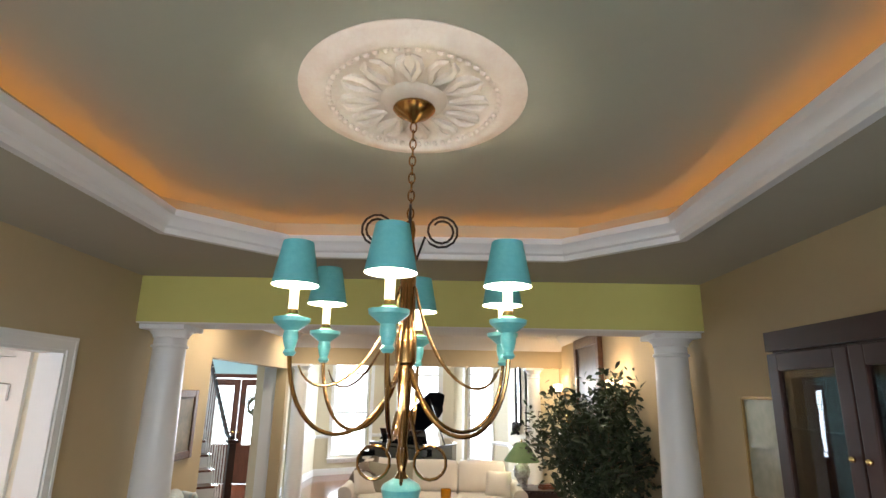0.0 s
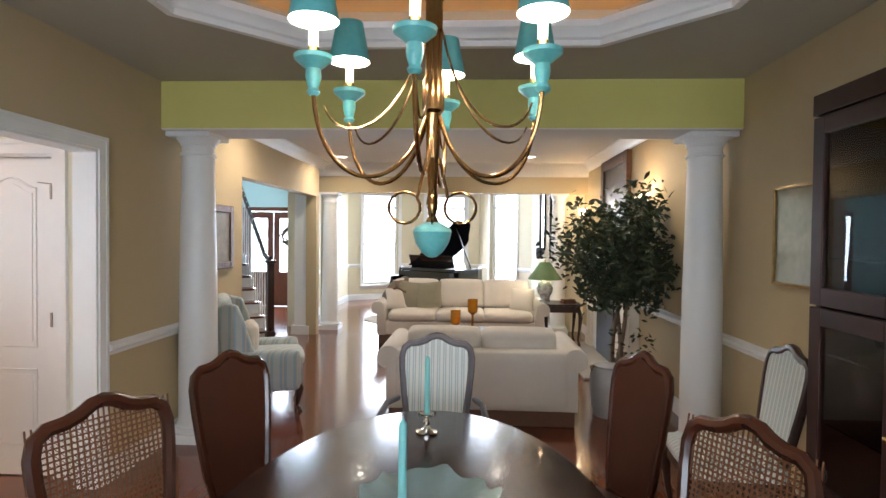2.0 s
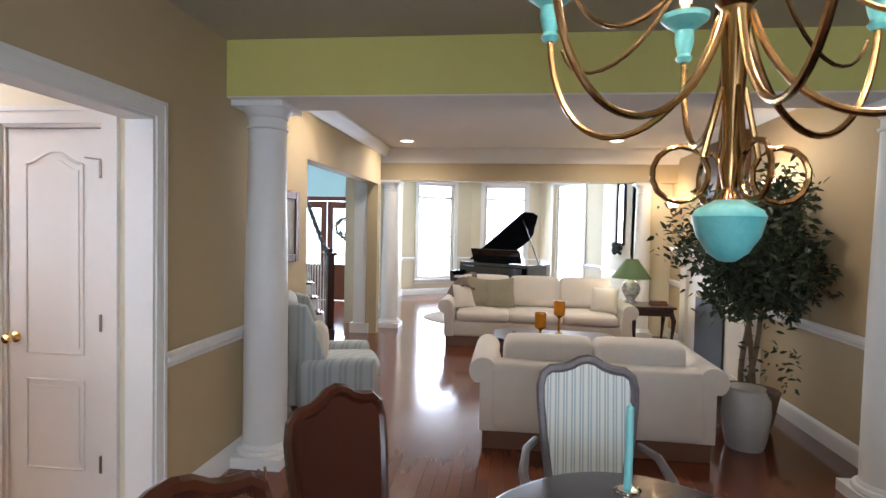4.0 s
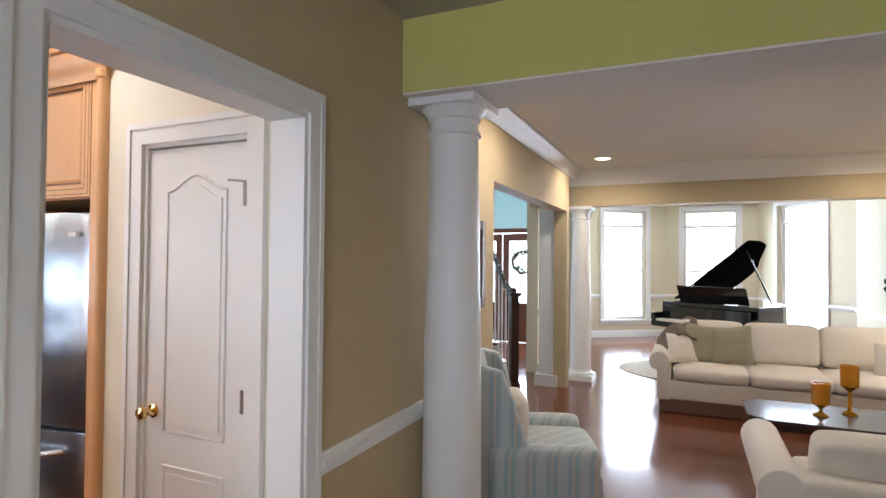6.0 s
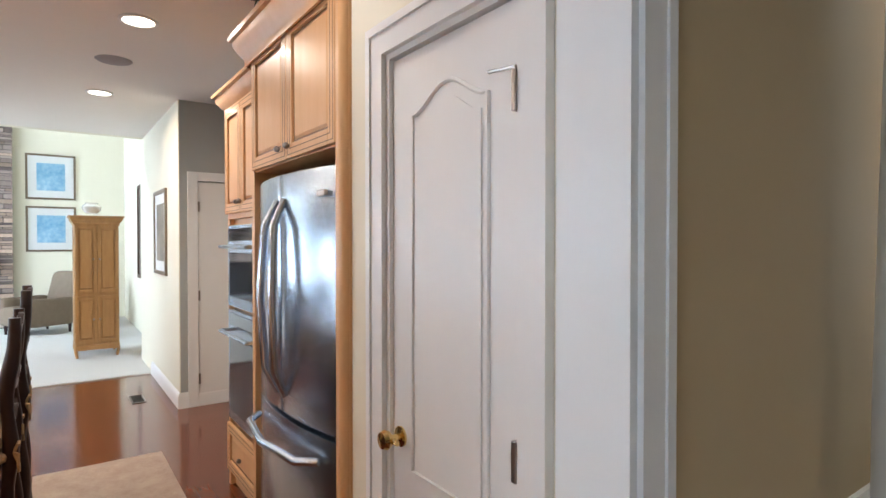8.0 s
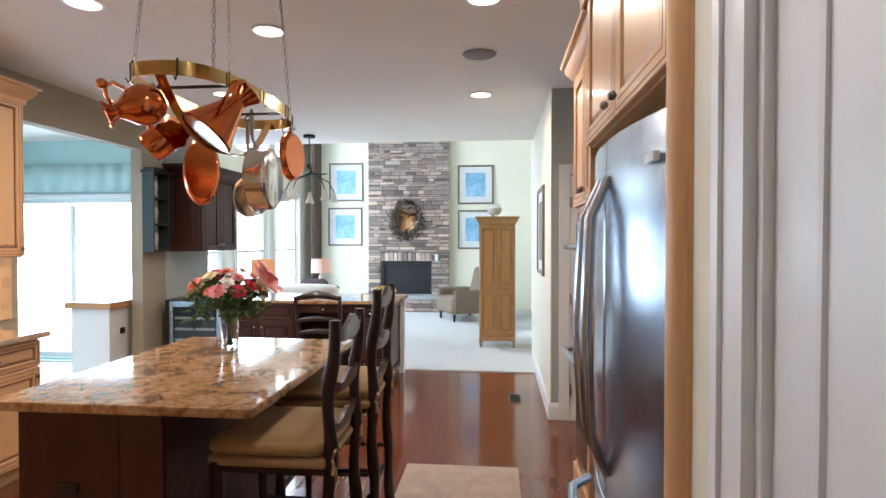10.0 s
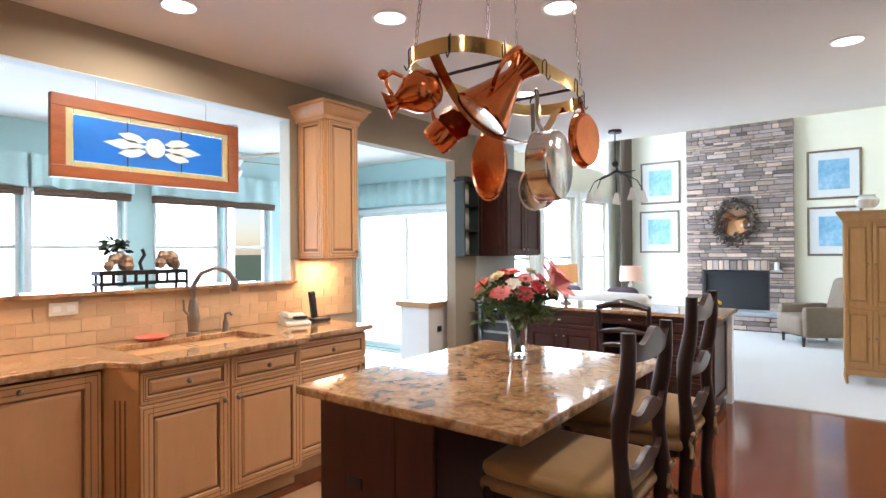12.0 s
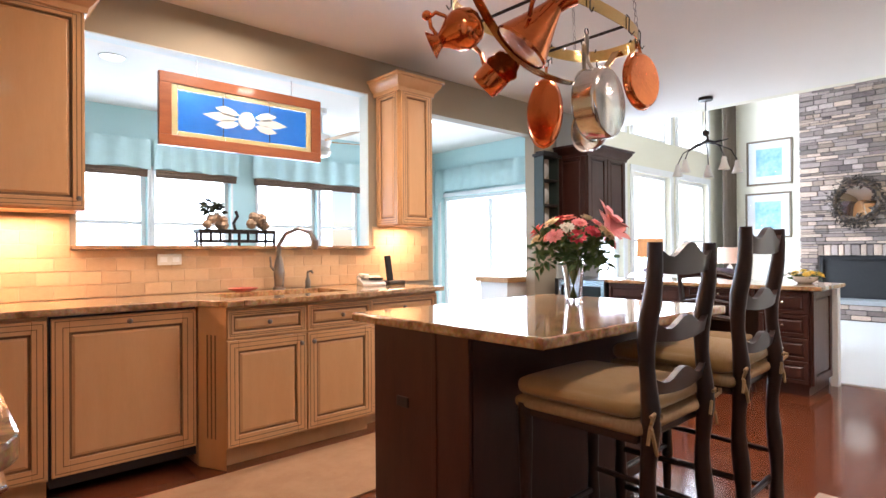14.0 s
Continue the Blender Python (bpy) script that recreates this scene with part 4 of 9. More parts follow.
def candlestick(x, y, h, z=0.752):
    c = thing("candlestick", pose(x, y, z), "silver candlestick with a tall turquoise candle", "candlestick", "candlesticks on the dining table")
    Mesh().lathe([(0.045, 0), (0.045, 0.006), (0.02, 0.015), (0.009, 0.03), (0.014, 0.045), (0.008, 0.06), (0.026, 0.075), (0.028, 0.08), (0.013, 0.083)], 24).make("holder", SILVER, c, smooth=True)
    Mesh().lathe([(0.0115, 0.082), (0.0105, 0.082 + h), (0.004, 0.088 + h), (0.001, 0.095 + h)], 16).make("candle", WAX, c, smooth=True)
    for s in (-1, 1):
        Mesh().tube([(s * 0.012, 0, 0.07), (s * 0.03, 0, 0.066), (s * 0.036, 0, 0.078), (s * 0.028, 0, 0.086)], 0.003, 6).make("scroll", SILVER, c, smooth=True)


candlestick(0.514, 3.44, 0.225)
candlestick(0.52, 2.60, 0.24)
bowl = Mesh()
vs, n = [], 72
for k, (r, z) in enumerate(((0.05, 0.0), (0.11, 0.012), (0.18, 0.043), (0.24, 0.07), (0.247, 0.07), (0.19, 0.038), (0.115, 0.006), (0.05, 0.004))):
    for i in range(n):
        a = i * 6.28318531 / n
        w = 1 + 0.06 * math.sin(9 * a + 0.7) * (r > 0.15) + 0.05 * math.sin(4 * a) * (r > 0.2)
        vs.append((r * w * math.cos(a), r * w * math.sin(a), z + (0.014 * math.sin(5 * a + 1) + 0.012 * math.sin(11 * a)) * (z > 0.06)))
bowl.add(vs, [(k * n + i, k * n + (i + 1) % n, (k + 1) * n + (i + 1) % n, (k + 1) * n + i) for k in range(7) for i in range(n)])
ob = bowl.make("glass_bowl", BOWLG, smooth=True)
ob.matrix_world = pose(0.57, 2.76, 0.753) @ Matrix.Diagonal((0.82, 0.82, 0.8, 1))
tagged(ob, "scalloped sea-green glass bowl on the dining table", "bowl")


CHINAW = mat("old_mahogany", (0.022, 0.007, 0.005), 0.38, second=(0.034, 0.011, 0.007), scale=3, amount=0.8, stretch=(8, 8, 1), spec=0.25, rvar=0.06)


def china_cabinet():
    c = thing("china_cabinet", pose(0, 0, 0), "tall dark mahogany china cabinet with glazed doors", "cabinet")
    x0, x1, y0, y1, zt = 2.05, 2.515, 1.55, 3.50, 2.07
    Mesh().box(x1 - 0.02, x1, y0, y1, 0, zt).box(x0 + 0.03, x1 - 0.02, y0, y0 + 0.03, 0, zt).box(x0 + 0.03, x1 - 0.02, y1 - 0.03, y1, 0, zt).box(x0 + 0.03, x1 - 0.02, y0 + 0.03, y1 - 0.03, zt - 0.03, zt).box(x0 + 0.03, x1 - 0.02, y0 + 0.03, y1 - 0.03, 0, 0.1).make("body", CHINAW, c)
    cr = [(x1, y1, zt), (x0 - 0.0, y1, zt), (x0 - 0.0, y0, zt), (x1, y0, zt)]
    Mesh().sweep([(x, y, z) for x, y, z in reversed(cr)], [(0, -0.02), (-0.015, -0.02), (-0.02, 0.0), (-0.045, 0.025), (-0.05, 0.04), (-0.065, 0.045), (-0.07, 0.06), (0, 0.06)]).make("crown", CHINAW, c, smooth=True)
    w = (y1 - y0) / 4
    for i in range(4):
        a, b = y0 + i * w + 0.004, y0 + (i + 1) * w - 0.004
        for z0, z1, low in ((0.12, 0.52, True), (0.53, 1.29, False), (1.30, zt - 0.03, False)):
            d = Mesh()
            s = 0.07
            d.box(x0, x0 + 0.028, a, a + s, z0, z1).box(x0, x0 + 0.028, b - s, b, z0, z1).box(x0, x0 + 0.028, a + s, b - s, z0, z0 + s).box(x0, x0 + 0.028, a + s, b - s, z1 - s, z1)
            if low:
                d.box(x0 + 0.008, x0 + 0.022, a + s, b - s, z0 + s, z1 - s)
            door = d.make("door", CHINAW, c, bevel=0.004)
            if not low:
                Mesh().box(x0 + 0.012, x0 + 0.016, a + s - 0.005, b - s + 0.005, z0 + s - 0.005, z1 - s + 0.005).make("pane", CHINAGLASS, door)
            Mesh().ball((x0 - 0.012, b - 0.035 if i % 2 == 0 else a + 0.035, (z0 + z1) / 2), 0.011, 10).make("knob", BRIGHTBRASS, door, smooth=True)
    for z in (0.82, 1.10, 1.48, 1.74):
        Mesh().box(x0 + 0.06, x1 - 0.02, y0 + 0.03, y1 - 0.03, z, z + 0.008).make("shelf", CHINAGLASS, c)
    return c


china_cabinet()
for i in range(9):
    for z, h in ((0.828, 0.13), (1.108, 0.13), (1.488, 0.15)):
        g = thing("stemmed_glass", pose(2.24 + 0.12 * (i % 2), 1.72 + i * 0.19, z), "clear stemmed wine glass on a cabinet shelf", "glass", "glasses in the china cabinet")
        Mesh().lathe([(0.032, 0), (0.032, 0.003), (0.004, 0.008), (0.004, h * 0.5), (0.02, h * 0.58), (0.034, h * 0.78), (0.032, h), (0.031, h), (0.032, h * 0.78), (0.018, h * 0.6), (0.0005, h * 0.56)], 14).make("glass_body", CERAMIC if (i + int(z * 10)) % 4 == 0 else CLEAR, g, smooth=True)


def picture(name, m, w, h, frame_mat, art, label, fw=0.05, mount=0.0, mount_mat=None, glass=False, deep=0.03):
    """A framed picture whose middle is at m, facing along -y of m."""
    p = thing(name, m, label, "picture")
    f = Mesh()
    for a, b, z0, z1 in ((-w / 2, -w / 2 + fw, -h / 2, h / 2), (w / 2 - fw, w / 2, -h / 2, h / 2), (-w / 2 + fw, w / 2 - fw, -h / 2, -h / 2 + fw), (-w / 2 + fw, w / 2 - fw, h / 2 - fw, h / 2)):
        f.box(a, b, -deep, 0, z0, z1)
    f.make("frame", frame_mat, p, bevel=min(0.008, fw * 0.3))
    iw, ih = w / 2 - fw, h / 2 - fw
    if mount:
        Mesh().box(-iw, iw, -deep * 0.5, -0.004, -ih, ih).make("mount", mount_mat, p)
        Mesh().box(-iw + mount, iw - mount, -deep * 0.5 - 0.002, -deep * 0.5 + 0.001, -ih + mount, ih - mount).make("art", art, p)
    else:
        Mesh().box(-iw, iw, -deep * 0.5, -0.004, -ih, ih).make("art", art, p)
    if glass:
        Mesh().box(-iw, iw, -deep * 0.75, -deep * 0.7, -ih, ih).make("pane", GLASS, p)
    return p


picture("framed_print", pose(RX - 0.001, 4.33, 1.58, 0, 0, -90), 0.62, 0.58, GILT, mat("glazed_print", (0.22, 0.25, 0.22), 0.04, second=(0.40, 0.40, 0.34), scale=3, amount=0.8, coat=0.5), "gilt-framed glazed print on the tan wall", 0.018)
picture("framed_picture", pose(LVX + 0.001, 6.38, 1.53, 0, 0, 90), 0.56, 0.62, FRAMEW, ART1, "dark-framed painting on the tan living room wall", 0.07)


# ---- living room ----
PLINTH = mat("brown_plinth_wood", (0.16, 0.085, 0.055), 0.5, second=(0.12, 0.06, 0.04), scale=5, amount=0.7)


def sofa(label, w, d, h, seats, m, arm=0.52):
    s = thing("sofa", m, label, "sofa")
    aw = 0.2
    Mesh().cushion(-w / 2 + 0.02, w / 2 - 0.02, -d / 2 + 0.02, d / 2 - 0.04, 0.13, 0.34, 0.03, 0.0).make("seat_base", SOFAC, s, smooth=True)
    Mesh().box(-w / 2 + 0.03, w / 2 - 0.03, -d / 2 + 0.03, d / 2 - 0.05, 0.0, 0.15).make("plinth", PLINTH, s, "brown wooden plinth", bevel=0.01)
    Mesh().cushion(-w / 2 + 0.06, w / 2 - 0.06, -d / 2, -d / 2 + 0.2, 0.12, h - 0.12, 0.06, 0.0).make("backrest", SOFAC, s, smooth=True)
    for k in (-1, 1):
        prof = [(0.0, 0.13), (0.13, 0.13), (0.13, arm - 0.08)] + arc(0.11, arm, 0.10, -60, 200, 14) + [(0.0, arm - 0.08)]
        a = Mesh()
        n = len(prof)
        front, rear = d / 2 - 0.02, -d / 2 + 0.01
        a.add([(k * (w / 2 - 0.14 + x), y, z) for y in (rear, front) for x, z in prof], [tuple(range(n)), tuple(reversed(range(n, 2 * n)))] + [(i, (i + 1) % n, n + (i + 1) % n, n + i) for i in range(n)])
        a.make("armrest", SOFAC, s, bevel=0.012, smooth=True)
    cw = (w - 2 * aw + 0.06) / seats
    for i in range(seats):
        x0 = -w / 2 + aw - 0.03 + i * cw
        Mesh().cushion(x0 + 0.004, x0 + cw - 0.004, -d / 2 + 0.17, d / 2 - 0.01, 0.33, 0.47, 0.05, 0.02).make("seat_cushion", SOFAC, s, smooth=True)
        b = Mesh().at(pose(0, -d / 2 + 0.19, 0.46, 12)).cushion(x0 + 0.006, x0 + cw - 0.006, -0.02, 0.17, 0.0, h - 0.44, 0.05, 0.014)
        b.at(Matrix.Identity(4)).make("back_cushion", SOFAC, s, smooth=True)
    return s


sofa("cream upholstered two-seat sofa seen from behind", 1.60, 0.92, 0.745, 2, pose(0.775, 6.17, 0), 0.55)
sofa("cream upholstered three-seat sofa with rolled arms", 2.42, 0.95, 0.86, 3, pose(0.52, 9.52, 0, 0, 0, 180))


def throw_pillow(m, size, material, label):
    p = Mesh()
    n = 12
    for s in (-1, 1):
        vs = []
        for i in range(n + 1):
            for j in range(n + 1):
                u, v = -1 + 2 * i / n, -1 + 2 * j / n
                t = 0.065 * ((1 - u * u) * (1 - v * v)) ** 0.45
                k = size / 2 * (1 - 0.06 * (1 - abs(u)) * abs(v) - 0.06 * (1 - abs(v)) * abs(u))
                vs.append((u * k, s * t, v * k))
        p.add(vs, [(i * (n + 1) + j, (i + 1) * (n + 1) + j, (i + 1) * (n + 1) + j + 1, i * (n + 1) + j + 1) for i in range(n) for j in range(n)])
    ob = p.make("cushion", material, smooth=True, weld=True)
    ob.matrix_world = m
    tagged(ob, label, "cushion", "cushions on the far sofa")


throw_pillow(pose(-0.22, 9.52, 0.67, -22, 8, 12), 0.42, OLIVE, "sage green square throw cushion on the sofa")
throw_pillow(pose(0.03, 9.50, 0.67, -22, -6, -4), 0.42, OLIVE, "sage green square throw cushion on the sofa")
throw_pillow(pose(-0.44, 9.42, 0.62, -25, 4, 25), 0.33, SOFAC, "small cream throw cushion at the sofa arm")
throw_pillow(pose(1.43, 9.44, 0.63, -22, 0, -16), 0.36, SOFAC, "cream throw cushion at the sofa arm")
blanket = Mesh()
vs, n = [], 14
for i in range(n + 1):
    for j in range(n + 1):
        u, v = i / n, j / n
        x, y = -0.30 - 0.42 * u, 9.85 - 0.42 * v
        z = 0.90 - 0.28 * max(0, u - 0.45) ** 1.2 * 2 - 0.15 * v * v + 0.03 * math.sin(9 * u + 5 * v)
        vs.append((x, y + 0.02 * math.sin(11 * u), z))
blanket.add(vs, [(i * (n + 1) + j, (i + 1) * (n + 1) + j, (i + 1) * (n + 1) + j + 1, i * (n + 1) + j + 1) for i in range(n) for j in range(n)])
bl = blanket.make("throw_blanket", mat("brown_knit_throw", (0.20, 0.15, 0.11), 0.95, second=(0.12, 0.09, 0.07), scale=20, amount=0.8, bump=0.5, bscale=160), smooth=True)
so = bl.modifiers.new("thick", "SOLIDIFY")
so.thickness = 0.02
tagged(bl, "brown knitted throw over the sofa corner", "blanket")


def wing_chair(m):
    c = thing("wing_chair", m, "wing armchair in pale blue and tan stripes with dark legs", "armchair")
    Mesh().cushion(-0.34, 0.34, -0.34, 0.36, 0.24, 0.42, 0.04, 0.0).make("seat_base", WINGC, c, smooth=True)
    Mesh().cushion(-0.28, 0.28, -0.26, 0.37, 0.40, 0.52, 0.05, 0.02).make("seat_cushion", WINGC, c, smooth=True)
    b = Mesh().at(pose(0, -0.30, 0.40, 10))
    b.cushion(-0.31, 0.31, -0.07, 0.08, 0, 0.66, 0.07, 0.02, 10)
    b.at(Matrix.Identity(4)).make("backrest", WINGC, c, smooth=True)
    for k in (-1, 1):
        poly = [(-0.37, 0.22), (-0.36, 0.45), (-0.40, 0.98), (-0.34, 1.03), (-0.22, 1.0), (-0.16, 0.85), (-0.10, 0.64), (-0.05, 0.55), (-0.05, 0.22)]
        w = Mesh()
        n = len(poly)
        w.add([(k * x, y, z) for x in (0.27, 0.35) for y, z in poly], [tuple(range(n)), tuple(reversed(range(n, 2 * n)))] + [(i, (i + 1) % n, n + (i + 1) % n, n + i) for i in range(n)])
        w.make("wing", WINGC, c, bevel=0.025, smooth=True, segs=3)
        Mesh().cushion(k * 0.32 - 0.065, k * 0.32 + 0.065, -0.31, 0.34, 0.20, 0.585, 0.06, 0.0).make("armrest", WINGC, c, smooth=True)
    for x, y, fx, fy in ((-0.29, 0.31, -0.7, 0.7), (0.29, 0.31, 0.7, 0.7), (-0.28, -0.28, -0.3, -0.9), (0.28, -0.28, 0.3, -0.9)):
        l = Mesh()
        cabriole(l, x, y, 0.26, fx, fy, 0.028)
        l.make("leg", DARKW, c, smooth=True)
    throw = Mesh().cushion(-0.16, 0.16, -0.2, -0.06, 0.5, 0.8, 0.06, 0.02).make("lumbar_cushion", SOFAC, c, "cream lumbar cushion", smooth=True)
    return c


wing_chair(pose(-1.22, 6.17, 0, 0, 0, -70) @ Matrix.Diagonal((1, 0.94, 0.95, 1)))


def end_table(m):
    t = thing("end_table", m, "dark mahogany end table with curved legs", "side table")
    Mesh().box(-0.27, 0.27, -0.27, 0.27, 0.585, 0.61).make("tabletop", DARKW, t, bevel=0.008)
    Mesh().box(-0.24, 0.24, -0.24, 0.24, 0.49, 0.585).make("apron", DARKW, t, bevel=0.004)
    for sx in (-1, 1):
        for sy in (-1, 1):
            l = Mesh()
            cabriole(l, sx * 0.22, sy * 0.22, 0.53, sx * 0.7, sy * 0.7, 0.024)
            l.make("leg", DARKW, t, smooth=True)


end_table(pose(1.99, 9.36, 0))


def table_lamp(m):
    l = thing("table_lamp", m, "painted porcelain table lamp with a green shade, lit", "lamp")
    Mesh().lathe([(0.075, 0), (0.075, 0.03), (0.05, 0.04), (0.06, 0.07), (0.105, 0.14), (0.12, 0.20), (0.10, 0.27), (0.05, 0.31), (0.035, 0.33), (0.03, 0.34), (0.0001, 0.34)], 28).make("base", BLUEWHITE, l, smooth=True)
    Mesh().lathe([(0.008, 0.33), (0.008, 0.60), (0.015, 0.61), (0.0001, 0.63)], 12).make("stem", BRIGHTBRASS, l, smooth=True)
    Mesh().lathe([(0.075, 0.585), (0.255, 0.335), (0.252, 0.335), (0.073, 0.583)], 32, cap=False).make("shade", GREENSH, l, "dark green tapered shade", smooth=True)
    Mesh().ball((0, 0, 0.42), 0.03, 10).make("bulb", BULB, l, smooth=True)


table_lamp(pose(1.76, 9.40, 0.61))
lamp("table_lamp_light", "POINT", pose(1.76, 9.40, 1.0), 14, (1, 0.80, 0.55), 0.04)
box2 = Mesh().box(-0.1, 0.1, -0.06, 0.06, 0, 0.035).box(-0.09, 0.09, -0.055, 0.055, 0.035, 0.06).make("book_stack", DOORW, bevel=0.003)
box2.matrix_world = pose(2.08, 9.28, 0.61, 0, 0, 20)
tagged(box2, "two small brown books on the end table", "book")

ct = thing("coffee_table", pose(0.64, 7.72, 0), "low dark coffee table with a glossy tray top", "coffee table")
Mesh().prism([(-0.62, -0.22), (-0.5, -0.33), (0.5, -0.33), (0.62, -0.22), (0.62, 0.22), (0.5, 0.33), (-0.5, 0.33), (-0.62, 0.22)], 0.42, 0.45).make("tabletop", DARKW, ct, bevel=0.006)
Mesh().box(-0.5, 0.5, -0.26, 0.26, 0.36, 0.42).make("apron", DARKW, ct)
for sx in (-1, 1):
    for sy in (-1, 1):
        l = Mesh()
        cabriole(l, sx * 0.48, sy * 0.24, 0.40, sx * 0.7, sy * 0.7, 0.026)
        l.make("leg", DARKW, ct, smooth=True)
for x, y, h in ((0.50, 7.68, 0.24), (0.70, 7.80, 0.36)):
    g = thing("hurricane_candle_holder", pose(x, y, 0.45), "amber glass hurricane candle holder on the coffee table", "candle holder", "amber candle holders")
    Mesh().lathe([(0.05, 0), (0.05, 0.01), (0.014, 0.03), (0.012, h - 0.19), (0.03, h - 0.17)], 18).make("foot", AMBER, g, smooth=True)
    Mesh().lathe([(0.03, h - 0.17), (0.058, h - 0.15), (0.06, h), (0.056, h), (0.054, h - 0.145), (0.0005, h - 0.16)], 22).make("cup", AMBER, g, smooth=True)


def piano(m):
    p = thing("grand_piano", m, "glossy black grand piano with its lid raised", "piano")
    rim = [(0, 0.0), (1.45, 0.0), (1.45, 0.62), (1.38, 0.86), (1.20, 1.05), (1.02, 1.22), (0.86, 1.42), (0.66, 1.54), (0.40, 1.58), (0.14, 1.54), (0.0, 1.40)]
    Mesh().prism([(x, y + 0.27) for x, y in rim], 0.62, 0.96).make("case", PIANO, p, bevel=0.012)
    Mesh().box(0, 1.45, 0.0, 0.30, 0.60, 0.68).box(0, 0.06, 0.0, 0.30, 0.68, 0.80).box(1.39, 1.45, 0.0, 0.30, 0.68, 0.80).make("key_bed", PIANO, p, bevel=0.01)
    for i in range(52):
        Mesh().box(0.075 + i * 0.025, 0.0985 + i * 0.025, 0.02, 0.17, 0.68, 0.712).make("white_key", IVORY, p)
    Mesh().box(0.06, 1.39, 0.19, 0.215, 0.68, 0.90).make("fallboard", PIANO, p, bevel=0.006)
    Mesh().at(pose(0.2, 0.42, 0.96, 22)).box(0, 1.05, 0, 0.015, 0, 0.26).at(Matrix.Identity(4)).make("music_desk", PIANO, p, bevel=0.01)
    lid = Mesh().at(Matrix.Translation((0, 0, 0.975)) @ Matrix.Rotation(radians(-37), 4, "Y"))
    lid.prism([(x, y + 0.27) for x, y in [(0, 0.30), (1.45, 0.30), (1.45, 0.62), (1.38, 0.86), (1.20, 1.05), (1.02, 1.22), (0.86, 1.42), (0.66, 1.54), (0.40, 1.58), (0.14, 1.54), (0.0, 1.40)]], 0, 0.022)
    lid.at(Matrix.Identity(4)).make("lid", mat("satin_black", (0.006, 0.006, 0.007), 0.85, second=(0.01, 0.01, 0.011), scale=3, amount=0.5, spec=0.0), p, bevel=0.006)
    Mesh().tube([(1.40, 0.72, 0.96), (1.02, 0.75, 1.73)], 0.012, 8).make("prop_stick", PIANO, p, smooth=True)
    for x, y in ((0.15, 0.35), (1.30, 0.35), (0.5, 1.60)):
        Mesh().lathe([(0.05, 0.62), (0.06, 0.5), (0.045, 0.42), (0.035, 0.12), (0.045, 0.08), (0.02, 0.05), (0.025, 0.0)], 16, x, y).make("leg", PIANO, p, smooth=True)
    Mesh().box(0.68, 0.78, 0.5, 0.55, 0.08, 0.62).box(0.62, 0.84, 0.42, 0.56, 0.05, 0.10).make("pedal_lyre", PIANO, p, bevel=0.01)


piano(pose(-0.90, 11.74, 0, 0, 0, -34))
rug = Mesh().lathe([(0.0001, 0.002), (1.0, 0.002), (1.02, 0.008), (0.98, 0.014), (0.0001, 0.014)], 60, sx=1.5, sy=1.0).make("area_rug", mat("cream_rug", (0.66, 0.62, 0.54), 0.95, second=(0.5, 0.44, 0.38), scale=12, amount=0.6, bump=0.5, bscale=300), smooth=True)
rug.matrix_world = pose(0.2, 11.5, 0)
tagged(rug, "round-ended cream rug under the piano", "rug")


def tall_mirror(m):
    p = thing("tall_wall_mirror", m, "tall wall mirror in a black ornate frame", "mirror")
    Mesh().box(-0.27, 0.27, -0.02, 0, 0.0, 1.15).make("mirror_glass", MIRROR, p)
    Mesh().tube([(-0.29, -0.02, 0.02), (-0.30, -0.02, 0.6), (-0.28, -0.02, 1.05), (-0.15, -0.02, 1.2), (0, -0.02, 1.24), (0.15, -0.02, 1.2), (0.28, -0.02, 1.05), (0.30, -0.02, 0.6), (0.29, -0.02, 0.02)], 0.022, 8).make("frame", BLACK, p, smooth=True)
    o = Mesh()
    rnd = random.Random(4)
    for i in range(26):
        o.ball((rnd.uniform(-0.26, 0.26), -0.05 - 0.04 * rnd.random(), -0.12 + 0.14 * rnd.random()), rnd.uniform(0.025, 0.05), 8)
    o.make("carved_apron", BLACK, p, "black carved ornament", smooth=True)


tall_mirror(pose(1.968, 11.25, 1.32, 0, 0, -90))


